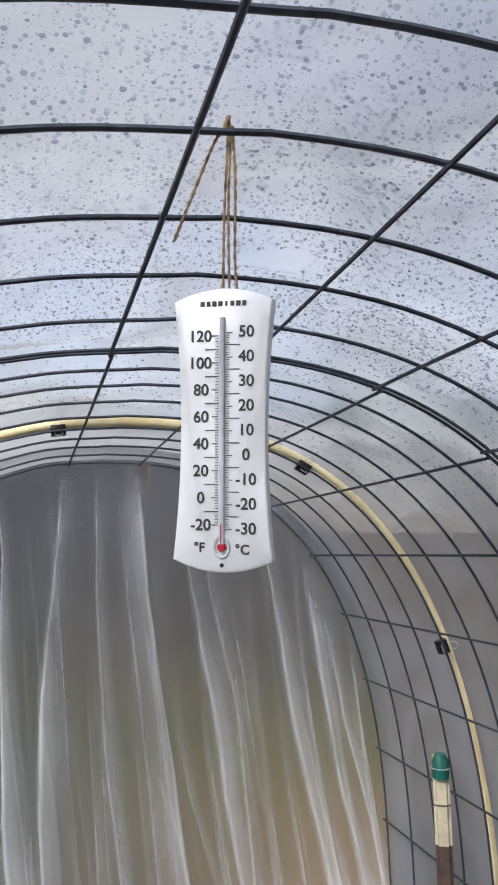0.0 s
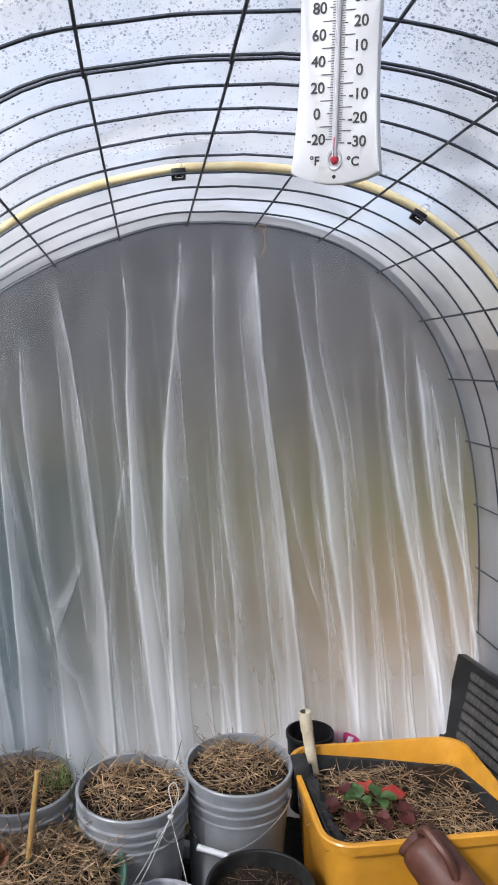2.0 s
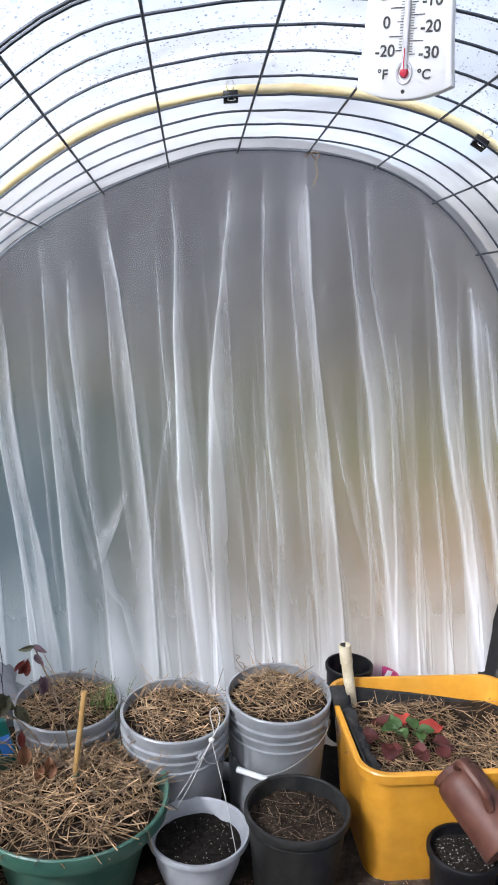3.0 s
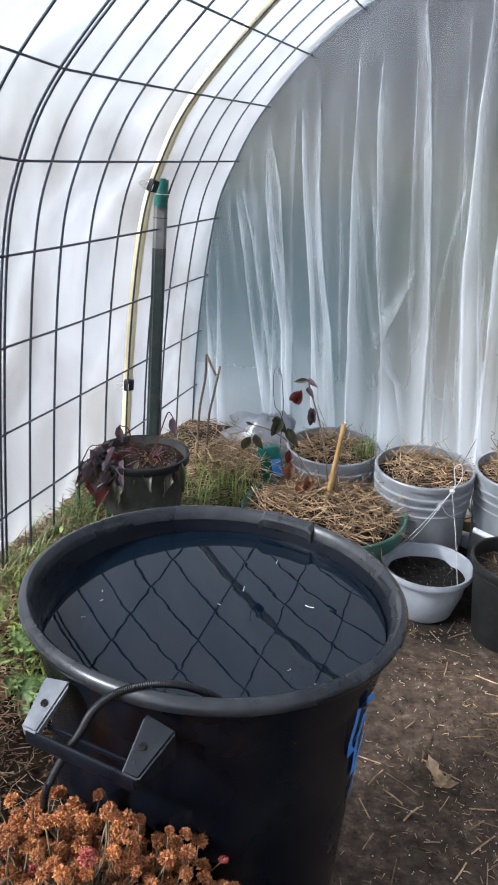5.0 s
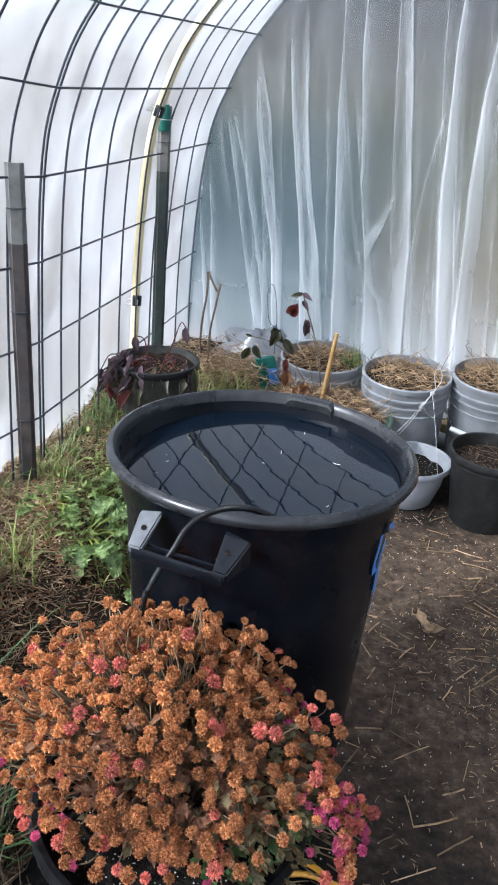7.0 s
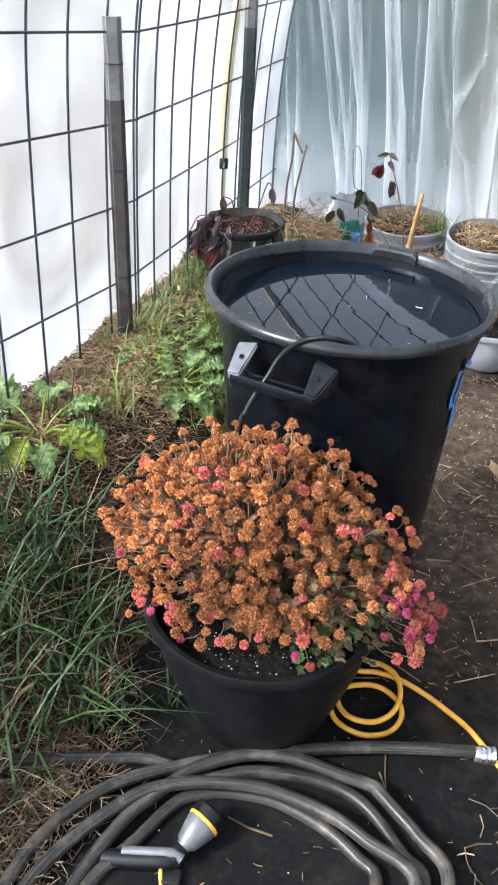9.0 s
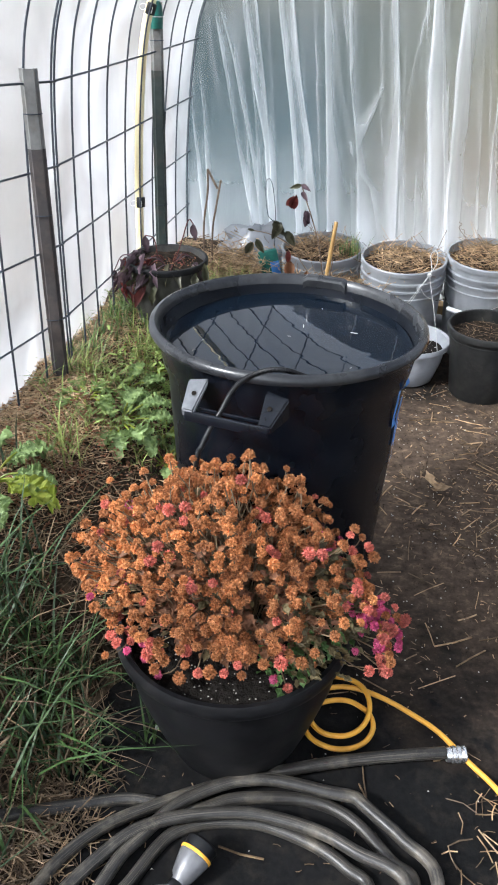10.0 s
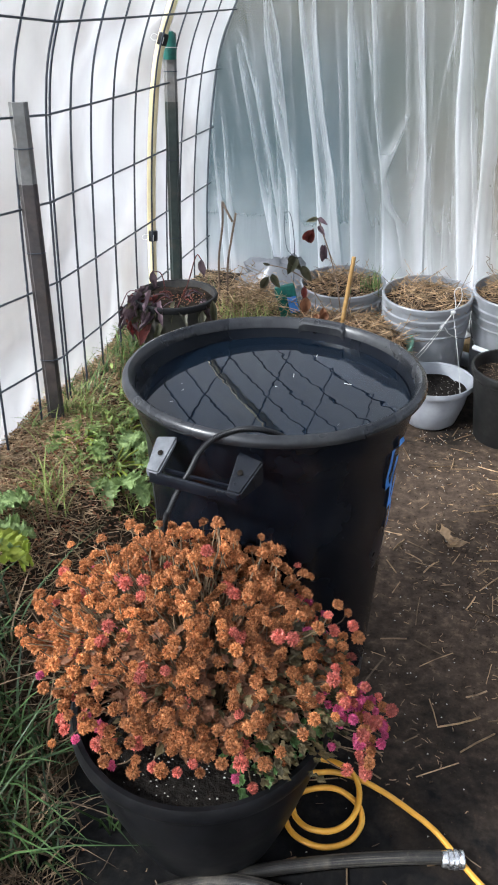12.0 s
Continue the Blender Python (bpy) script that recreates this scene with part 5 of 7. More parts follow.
KN = hw(-0.031, 0.295, 2.050)
tied = th.matrix_basis @ Vector((0.0, TL / 2 - 0.004, -0.004))


def twist(pts, r, phase=0.0):
    bm = bmesh.new()
    sp = smooth_path(pts, 30)
    for k in range(2):
        q = []
        for i, p in enumerate(sp):
            a = i * 0.55 + k * math.pi + phase
            q.append(p + Vector((math.cos(a), math.sin(a), 0.3 * math.sin(a))) * r * 0.6)
        tube(q, r * 0.75, 6, bm)
    return bm


part("strand", twist([KN + Vector((0, -0.004, -0.004)), KN.lerp(tied, 0.5) + Vector((-0.001, 0, 0)), tied + Vector((-0.001, 0, 0))], 0.0009), M["twine"], twine)
part("strand", twist([KN + Vector((0.002, -0.004, -0.004)), KN.lerp(tied, 0.5) + Vector((0.002, 0, 0)), tied + Vector((0.003, -0.004, 0))], 0.0009, 1), M["twine"], twine)
part("strand", twist([KN + Vector((0.003, -0.004, -0.003)), KN.lerp(tied, 0.35) + Vector((0.006, -0.004, 0)), KN.lerp(tied, 0.8) + Vector((0.007, -0.003, 0)), tied + Vector((0.010, -0.002, -0.004))], 0.001, 2), M["twine"], twine)
part("strand", twist([KN + Vector((-0.001, -0.005, -0.002)), KN + Vector((-0.012, -0.008, -0.020)), KN + Vector((-0.030, -0.010, -0.066)), KN + Vector((-0.043, -0.010, -0.100))], 0.0011, 3), M["twine"], twine, "loose frayed end")
part("knot", twist([KN + Vector((-0.003, -0.004, -0.004)), KN + Vector((0.0, -0.005, 0.003)), KN + Vector((0.001, 0.003, 0.006)), KN + Vector((0.003, 0.004, -0.003)), KN + Vector((0.002, -0.005, -0.005))], 0.0014), M["twine"], twine)

# ---- posts, pipe and fittings ----


def fence_post(base, top, cap, paint, label, seed, bare=0.2, taped=0.0, tip="zinc"):
    """A studded U-section steel post, painted below and bare at the top."""
    t = thing("fence_post", label, "post", group="steel posts along the walls")
    base, top = Vector(base), Vector(top)
    d = (top - base).normalized()
    L = (top - base).length
    face = Vector((-math.copysign(0.45, base.x), -0.9, 0))
    face = (face - d * face.dot(d)).normalized()
    side = d.cross(face)
    sec = [(-0.021, 0.000), (-0.021, 0.004), (-0.015, 0.006), (-0.012, 0.015), (0.012, 0.015), (0.015, 0.006), (0.021, 0.004), (0.021, 0.000), (0.010, 0.000), (0.008, 0.011), (-0.008, 0.011), (-0.010, 0.000)]

    def length(a, b):
        bm = bmesh.new()
        rings = [[bm.verts.new(base + d * h + side * u + face * w) for u, w in sec] for h in (a, b)]
        n = len(sec)
        for i in range(n):
            bm.faces.new((rings[0][i], rings[0][(i + 1) % n], rings[1][(i + 1) % n], rings[1][i]))
        bm.faces.new(rings[0][::-1])
        bm.faces.new(rings[1])
        bmesh.ops.recalc_face_normals(bm, faces=bm.faces)
        return bm
    part("painted_shaft", length(0, L - bare), M[paint], t, smooth=False)
    part("bare_tip", length(L - bare, L), M[tip], t, "bare weathered tip", smooth=False)
    if taped:
        bm = tube([base + d * (L - taped) + face * 0.008, base + d * (L - taped * 0.6) + face * 0.009, base + d * (L - 0.012) + face * 0.007, base + d * (L + 0.004) + face * 0.008], 0.02, 10, radii=[0.021, 0.022, 0.0205, 0.013])
        wrap = part("tape_wrap", bm, M["tape"], t, "green tape wrapped round the tip")
        part("tie", tube([base + d * (L - taped * 0.55) + face * 0.008 + (math.cos(a) * side + math.sin(a) * face) * 0.0235 for a in [k * 0.42 for k in range(16)]], 0.0013, 5), M["string"], wrap, "pale tie")
    for h in ([L - bare * 0.55, L - bare * 1.9, L * 0.35] if L > 0.5 else []):
        ring = [base + d * h + face * 0.007 + math.cos(a) * side * 0.0215 + math.sin(a) * face * 0.0115 for a in [k * 0.42 for k in range(16)]]
        part("wire_tie", tube(ring, 0.0014, 5), M["wire"], t)
    return t


fence_post((-1.078, 0.796, 0.10), (-1.072, 0.830, 1.033), None, "rustpaint", "steel fence post, brown paint worn bare at the tip", 1, 0.175)
fence_post((-1.126, 1.735, 0.12), (-1.119, 1.79, 1.102), None, "postpaint", "dark green steel post with a green taped tip", 2, 0.20, 0.075)
fence_post((0.842, 1.80, -0.05), (0.828, 1.83, 1.10), None, "rust", "rusty brown steel post, cream tip capped with green tape", 3, 0.22, 0.055, "cream")

PIPE_Y = 1.60
pipe = thing("plastic_pipe", "yellowed white plastic pipe bent into an arch", "pipe")
pp = arch_dense(PIPE_Y, 0.0165, n=180)[::2]
pp[:, 0] += 0.012 * np.clip(pp[:, 0] / 0.5, 0, 1)  # it rides outwards on the right
part("pipe", tube([hw(x, PIPE_Y + 0.012 * math.sin(i * 0.1), z) for i, (x, z) in enumerate(pp)], 0.0115, 12, radii=[0.0115 + 0.003 * smoothstep(-0.5, -0.9, float(x)) - 0.003 * smoothstep(0.3, 0.6, float(x)) for x, z in pp]), M["pvc"], pipe)


def binder_clip(s, roll=0):
    x, z = arch_at(PIPE_Y, s, 0.010)
    x2, z2 = arch_at(PIPE_Y, s + 0.01, 0.010)
    tang = (hw(x2, PIPE_Y, z2) - hw(x, PIPE_Y, z)).normalized()
    yy = Vector((0, math.cos(LEAN_BACK), -math.sin(LEAN_BACK)))
    inw = tang.cross(yy)
    if inw.dot(hw(-0.16, PIPE_Y, 0.9) - hw(x, PIPE_Y, z)) < 0:
        inw = -inw
    c = thing("binder_clip", "black binder clip with chrome loops gripping the pipe", "clip", group="binder clips on the pipe")
    o = hw(x, PIPE_Y - 0.012, z)
    c.matrix_basis = Matrix(((tang.x, yy.x, inw.x, o.x), (tang.y, yy.y, inw.y, o.y), (tang.z, yy.z, inw.z, o.z), (0, 0, 0, 1)))
    bm = bmesh.new()
    prof = [(-0.013, -0.008), (0.012, -0.015), (0.014, -0.012), (0.014, 0.012), (0.012, 0.015), (-0.013, 0.008)]
    vs = [[bm.verts.new((u, a, b + 0.004)) for a, b in prof] for u in (-0.0165, 0.0165)]
    for i in range(6):
        bm.faces.new((vs[0][i], vs[0][(i + 1) % 6], vs[1][(i + 1) % 6], vs[1][i]))
    bm.faces.new(vs[0][::-1])
    bm.faces.new(vs[1])
    bmesh.ops.recalc_face_normals(bm, faces=bm.faces)
    bmesh.ops.bevel(bm, geom=list(bm.edges), offset=0.001, segments=1, affect="EDGES")
    part("body", bm, M["blackmat"], c)
    for sg in (-1, 1):
        loop = [(-0.006, -0.012, sg * 0.009 + 0.004), (-0.009, -0.026, sg * 0.016 + 0.004), (-0.004, -0.036, sg * 0.020 + 0.004), (0.004, -0.036, sg * 0.020 + 0.004), (0.009, -0.026, sg * 0.016 + 0.004), (0.006, -0.012, sg * 0.009 + 0.004)]
        part("loop", tube(smooth_path(loop, 4), 0.0009, 5), M["chrome"], c)
    return c


for s in (-0.137, 0.46, 1.03, -0.824, -1.46, -2.06):
    binder_clip(s)

# water drops under the roof film
rng = random.Random(9)
DV, DF = [], []
taken = {}
row_p = arch_dense(0.4, 0.05, n=120)
row_L = np.r_[0, np.cumsum(np.linalg.norm(np.diff(row_p, axis=0), axis=1))]
row_L = row_L - np.interp(0.0, row_p[:, 0], row_L)
for _ in range(74000):
    y = rng.uniform(-0.12, 0.95) if rng.random() < 0.9 else rng.uniform(0.9, 1.6)
    s = rng.uniform(-0.6, 0.75)
    if noise.noise((s * 5, y * 5, 3.0)) < -0.62:
        continue
    r = 0.0007 + 0.0025 * rng.random() ** 2.5
    cell = (int(s / 0.004), int(y / 0.004))
    if any((s - q[0]) ** 2 + (y - q[1]) ** 2 < (0.95 * (r + q[2])) ** 2 for dx in (-1, 0, 1) for dy in (-1, 0, 1) for q in taken.get((cell[0] + dx, cell[1] + dy), ())):
        continue
    taken.setdefault(cell, []).append((s, y, r))
    j = min(max(int((y + 2.3) / 0.03), 0), 150)
    i = int(min(max(np.interp(s, row_L, np.arange(nrow)), 1), nrow - 3))
    a, b, c = CV[j * nrow + i], CV[j * nrow + i + 1], CV[(j + 1) * nrow + i]
    u = min(max(np.interp(s, row_L, np.arange(nrow)) - i, 0), 1)
    v = min(max((y + 2.3) / 0.03 - j, 0), 1)
    p = a + (b - a) * u + (c - a) * v
    nrm = (b - a).cross(c - a).normalized()
    if nrm.z > 0:
        nrm = -nrm
    e1 = (b - a).normalized()
    e2 = nrm.cross(e1)
    base = len(DV)
    big = r > 0.0013
    seg = 8 if big else 5
    rings = ((0.0, 1.0), (0.42, 0.93), (0.74, 0.66)) if big else ((0.0, 1.0), (0.55, 0.75))
    wide, turned = rng.uniform(0.88, 1.12), rng.uniform(0, 1)
    for hgt, rad in rings:
        for k in range(seg):
            an = 2 * math.pi * k / seg + turned
            DV.append(p + nrm * (hgt * r * 0.8 + 0.0004) + (e1 * math.cos(an) * wide + e2 * math.sin(an) / wide) * r * rad)
    DV.append(p + nrm * (r * 0.74 + 0.0004))
    top = base + seg * len(rings)
    DF.append(tuple(base + k for k in range(seg)))
    for k in range(seg):
        q = (k + 1) % seg
        for row in range(len(rings) - 1):
            o_ = base + seg * row
            DF.append((o_ + k, o_ + q, o_ + seg + q, o_ + seg + k))
        DF.append((top - seg + k, top - seg + q, top))
tagged(raw("water_droplets", DV, DF, M["drop"], smooth=True), "beads of condensation under the roof film", "droplets", kind="stuff")

# ---- chrysanthemum ----


def flower_mesh(name, seed, material, r=0.0145, petals=165):
    rng = random.Random(seed)
    V, F = [], []
    for i in range(petals):
        ct = 1 - 1.35 * (i + 0.5) / petals
        st = math.sqrt(max(0, 1 - ct * ct))
        a = i * 2.39996 + rng.uniform(-0.2, 0.2)
        d = Vector((st * math.cos(a), st * math.sin(a), ct))
        side = d.cross(Vector((rng.uniform(-1, 1), rng.uniform(-1, 1), rng.uniform(-1, 1)))).normalized()
        L = r * rng.uniform(0.7, 0.98)
        w = r * rng.uniform(0.08, 0.15)
        up = d.cross(side)
        b = len(V)
        V += [d * r * 0.25 - side * w * 0.6, d * r * 0.25 + side * w * 0.6, d * L * 0.8 + side * w, d * L * 0.8 - side * w, d * L + up * w * 1.3]
        F += [(b, b + 1, b + 2, b + 3), (b + 3, b + 2, b + 4)]
    me = bpy.data.meshes.new(name)
    me.from_pydata([tuple(v) for v in V], [], F)
    me.materials.append(M[material])
    return me


heads = [flower_mesh("flower_head", 1, "petal"), flower_mesh("flower_head", 2, "petal", 0.013), flower_mesh("flower_head", 3, "petal", 0.0155), flower_mesh("flower_head", 4, "petalrose", 0.015), flower_mesh("flower_head", 5, "pink", 0.0138, 150)]
mum = thing("chrysanthemum", "bushy chrysanthemum with faded orange and pink flowers", "plant", (MX, MY, 0.262))
rng = random.Random(21)
spots = []


def dome(az, el, k=1.0):
    """A place on the crown, from azimuth and height angle."""
    rx = 0.235 if math.cos(az) > 0 else 0.30
    ry = 0.205
    rz = 0.275 - 0.06 * max(math.cos(az), 0)
    return Vector((rx * math.cos(el) * math.cos(az) * k, 0.005 + ry * math.cos(el) * math.sin(az) * k, 0.02 + rz * math.sin(el) * k))


tries = 0
while len(spots) < 1040 and tries < 60000:
    tries += 1
    az = rng.uniform(0, 2 * math.pi)
    el = math.asin(rng.uniform(-0.05, 1.0))
    k = rng.uniform(0.82, 1.04)
    if rng.random() < 0.16:
        k *= rng.uniform(1.02, 1.12)
    p = dome(az, el, k)
    front = math.sin(az) < -0.2 and el < 0.35
    if front and rng.random() < 0.45:
        continue
    if math.cos(az) > 0.3 and el < 1.0 and rng.random() < 0.55:
        continue
    if math.sin(az) < 0.1 and p.z < (0.078 + 0.03 * math.cos(az) if math.cos(az) > -0.25 else 0.062):
        continue
    if p.z < 0.11 and math.cos(az) < 0:
        p.x *= 0.72 + 2.5 * p.z
    if any((p - q).length < 0.0118 for q, _, _ in spots):
        continue
    low = smoothstep(0.5, 0.05, el)
    pr = 0.004 + 0.34 * low + (0.3 if math.cos(az) < -0.4 and el < 0.3 else 0) + (0.16 if math.cos(az) > 0.5 and el < 0.5 else 0)
    u = rng.random()
    kind = 4 if u < pr * 0.5 else 3 if u < pr + 0.05 else rng.choice((0, 1, 2))
    spots.append((p, (az, el), kind))
# the cluster that hangs out over the rim
for _ in range(90):
    t_ = rng.random()
    p = Vector((0.215 + 0.06 * t_ + rng.gauss(0, 0.016), rng.gauss(0.0, 0.03), 0.105 - 0.09 * t_ + rng.gauss(0, 0.016)))
    if p.x > 0.285 or p.z < -0.01:
        continue
    if any((p - q).length < 0.014 for q, _, _ in spots):
        continue
    spots.append((p, (0.0, 0.2), rng.choice((3, 3, 4, 4, 2))))
for _ in range(26):  # loose heads on long stems
    az, el = rng.uniform(-0.9, 1.9), rng.uniform(0.35, 1.3)
    spots.append((dome(az, el, rng.uniform(1.06, 1.17)), (az, el), rng.choice((0, 1, 2, 2, 3))))
for q in ((0.10, -0.15, 0.055), (-0.02, -0.165, 0.05), (-0.10, -0.15, 0.06), (0.15, -0.10, 0.05), (-0.05, -0.17, 0.035), (-0.13, -0.12, 0.045), (-0.12, -0.14, 0.03), (-0.155, -0.105, 0.04), (-0.17, -0.09, 0.03), (-0.19, -0.07, 0.05), (-0.09, -0.16, 0.02), (0.05, -0.16, 0.06), (0.12, -0.14, 0.03), (-0.21, -0.05, 0.06)):
    spots.append((Vector(q), (-1.5, 0.2), rng.choice((2, 3, 4))))
order = sorted(spots, key=lambda s: -s[0].length - (0.2 if s[0].x > 0.17 and s[0].z < 0.12 or s[0].z > 0.27 else 0) - (0.05 if s[0].y < 0 else 0))
stems = bmesh.new()
extra = {}
for i, (p, (az, el), kind) in enumerate(order):
    out = (p - Vector((0, 0, 0.02))).normalized()
    face_up = (out + Vector((0, 0, 0.8))).normalized()
    rot = face_up.to_track_quat("Z", "Y").to_matrix().to_4x4() @ pose(0, 0, 0, rng.uniform(-25, 25), rng.uniform(-25, 25), rng.uniform(0, 360))
    m = Matrix.Translation(p) @ rot @ Matrix.Scale(rng.uniform(0.55, 0.9), 4)
    if i < 300:
        h = new("flower_head", heads[kind])
        h.parent = mum
        h.matrix_basis = m
    else:
        ev, ef = extra.setdefault(max(kind, 2), ([], []))
        b = len(ev)
        ev += [m @ v.co for v in heads[kind].vertices]
        ef += [tuple(b + q for q in f.vertices) for f in heads[kind].polygons]
    root = Vector((p.x * 0.25, p.y * 0.25, 0.0))
    mid = root.lerp(p, 0.55) + Vector((rng.uniform(-0.02, 0.02), rng.uniform(-0.02, 0.02), 0.03))
    if i % 5 == 0 or p.length > 0.27 and p.z > 0.1:
        tube(smooth_path([root, mid, root.lerp(p, 0.82) + Vector((rng.uniform(-0.012, 0.012), rng.uniform(-0.012, 0.012), 0.008)), p - face_up * 0.004], 3), 0.0011, 4, stems, caps=False)
for k_, (ev, ef) in sorted(extra.items()):
    tagged(raw("inner_bloom", ev, ef, M[("petal", "petalrose", "pink")[k_ - 2]], mum), "faded flowers deeper in the crown", kind="stuff")
tagged(part("stem_mass", stems, M["stem"], mum, "pale dry branching stems"), "pale dry branching stems", kind="stuff")


def leaf_cloud(name, count, seed, material, size, place, lobes=2, width=0.6):
    g = random.Random(seed)
    bm = bmesh.new()
    for _ in range(count):
        p, out = place(g)
        L = size * g.uniform(0.6, 1.25)
        al_ = (out + Vector((g.uniform(-0.8, 0.8), g.uniform(-0.8, 0.8), g.uniform(-0.5, 0.5)))).normalized()
        leaf_faces(bm, p, al_, Vector((g.uniform(-0.5, 0.5), g.uniform(-0.5, 0.5), 1)), L, L * width, lobes, g.uniform(0, 0.5))
    return bm


def mum_inside(g):
    az, el = g.uniform(0, 2 * math.pi), math.asin(g.uniform(0.03, 0.95))
    p = dome(az, el, g.uniform(0.45, 0.88))
    if p.z < 0.085:  # low leaves stay over the soil
        p.x, p.y = p.x * 0.6, p.y * (0.5 if p.y < 0 else 0.75)
    return p, Vector((math.cos(az), math.sin(az), 0.3))


def mum_low(g):
    az, el = g.uniform(-1.15, 0.3), math.asin(g.uniform(0.0, 0.4))
    return dome(az, el, g.uniform(0.6, 0.9)), Vector((math.cos(az), math.sin(az), 0.1))


part("dry_leaves", leaf_cloud("d", 1100, 1, "dryleaf", 0.024, mum_inside), M["dryleaf"], mum, "shrivelled brown leaves", smooth=False)
part("green_leaves", leaf_cloud("g", 300, 2, "mumleaf", 0.019, mum_inside), M["mumleaf"], mum, "dull green lobed leaves", smooth=False)
def mum_right(g):
    az, el = g.uniform(-0.9, 0.7), math.asin(g.uniform(0.05, 0.75))
    return dome(az, el, g.uniform(0.7, 0.98)), Vector((math.cos(az), math.sin(az), 0.2))


part("olive_leaves", leaf_cloud("o", 380, 8, "mumleaf", 0.018, mum_right), M["mumleaf"], mum, "olive and brown lobed leaves", smooth=False)
def mum_front(g):
    az = g.uniform(-2.9, -0.4)
    q = g.uniform(0.5, 0.85)
    return Vector((0.19 * q * math.cos(az), 0.16 * q * math.sin(az), g.uniform(0.045, 0.11))), Vector((math.cos(az), math.sin(az), -0.1))


part("hanging_leaves", leaf_cloud("h", 260, 9, "dryleaf", 0.015, mum_front, 1), M["dryleaf"], mum, "brown leaves hanging over the soil", smooth=False)
part("fresh_leaves", leaf_cloud("f", 110, 3, "leaf", 0.019, mum_low), M["leaf"], mum, "fresh green leaves low on the crown", smooth=False)
V, F = speckle(random.Random(5), 420, lambda g: (lambda a, q: (0.95 * q * math.cos(a), 0.95 * q * math.sin(a), 0.270 + g.uniform(0, 0.008)))(g.uniform(0, 6.3), 0.18 * math.sqrt(g.random())), 0.0016)
tagged(raw("perlite", V, F, M["perlite"]), "pale perlite grains on the flower pot soil", "perlite", kind="stuff").matrix_basis = pose(MPX, MPY, 0)
V, F = speckle(random.Random(6), 90, lambda g: (lambda a, q: (q * math.cos(a), q * math.sin(a), 0.125 + g.uniform(0, 0.006)))(g.uniform(0, 6.3), 0.1 * math.sqrt(g.random())), 0.0014)
tagged(raw("perlite", V, F, M["perlite"]), "pale perlite grains in the hanging pot", "perlite", kind="stuff").matrix_basis = pose(HX, HY, -0.03)
straw_pile("straw_mulch", "a few dry stalks on the nursery pot soil", (NX, NY, -0.03), 0.09, 0.213, 0.004, 22, 71, "shadehay", 0.09, 0.0015, 0.15)
V, F = speckle(random.Random(72), 260, lambda g: (lambda a, q: (q * math.cos(a), q * math.sin(a), 0.214 + g.uniform(0, 0.006)))(g.uniform(0, 6.3), 0.1 * math.sqrt(g.random())), 0.0016)
tagged(raw("perlite", V, F, M["shadehay"]), "brown crumbs and grit on the nursery pot soil", "soil", kind="stuff").matrix_basis = pose(NX, NY, -0.03)

# ---- hoses ----
hose = thing("garden_hose", "worn grey rubber garden hose lying in loose coils", "hose")
strands = [  # each turn of the coil as it crosses the far side, then round the near side to the next
    (0.022, [(0.046, 0.029), (-0.031, 0.002), (-0.116, -0.031), (-0.199, -0.069), (-0.269, -0.106), (-0.359, -0.158), (-0.46, -0.232), (-0.508, -0.277), (-0.54, -0.323), (-0.559, -0.374), (-0.567, -0.46)]),
    (0.034, [(0.048, -0.227), (-0.012, -0.171), (-0.053, -0.144), (-0.086, -0.123), (-0.104, -0.114), (-0.154, -0.116), (-0.228, -0.116), (-0.276, -0.125), (-0.33, -0.15), (-0.394, -0.207), (-0.434, -0.28), (-0.457, -0.329), (-0.478, -0.439)]),
    (0.040, [(0.002, -0.25), (-0.085, -0.215), (-0.141, -0.198), (-0.202, -0.192), (-0.262, -0.194), (-0.318, -0.207), (-0.382, -0.232), (-0.421, -0.255), (-0.463, -0.296), (-0.519, -0.392), (-0.54, -0.48)]),
    (0.016, [(-0.054, -0.261), (-0.095, -0.232), (-0.135, -0.213), (-0.186, -0.2), (-0.249, -0.194), (-0.306, -0.205), (-0.349, -0.221), (-0.387, -0.248), (-0.407, -0.284), (-0.426, -0.343), (-0.459, -0.433)]),
    (0.013, [(0.014, -0.231), (-0.025, -0.201), (-0.082, -0.154), (-0.13, -0.132), (-0.186, -0.128), (-0.256, -0.142), (-0.312, -0.161), (-0.362, -0.193), (-0.424, -0.2), (-0.487, -0.207), (-0.553, -0.235), (-0.603, -0.266), (-0.646, -0.306), (-0.678, -0.358), (-0.70, -0.46)]),
]
pts = []
for k, (z, turn) in enumerate(strands):
    ends = 0.014  # the coil spreads flat towards the near side
    for i, (x, y) in enumerate(turn):
        near = smoothstep(-0.27, -0.45, y)
        pts.append((x, y, max(z + (ends + 0.006 * (k % 3) - z) * near, ground_z(x, y) + 0.013)))
    if k < 4:
        x0, x1 = turn[-1][0], strands[k + 1][1][0][0]
        for a in (20, 55, 90, 125, 160):
            x, y = (x0 + x1) / 2 - (x1 - x0) / 2 * math.cos(radians(a)), -0.46 - (0.26 - 0.02 * k) * math.sin(radians(a)) + 0.2 * max(0, a - 90) / 90
            pts.append((x, y, max(0.013 + 0.007 * k, ground_z(x, y) + 0.013)))
line = smooth_path(pts, 7)
rubber = part("hose", tube(line, 0.0112, 12), M["hose"], hose)
run, way = [], 0.0
for i, p in enumerate(line):
    way += (p - line[i - 1]).length if i else 0
    for k in range(12):
        run += [way, math.cos(2 * math.pi * k / 12), math.sin(2 * math.pi * k / 12)]
rubber.data.attributes.new("along", "FLOAT_VECTOR", "POINT").data.foreach_set("vector", run)
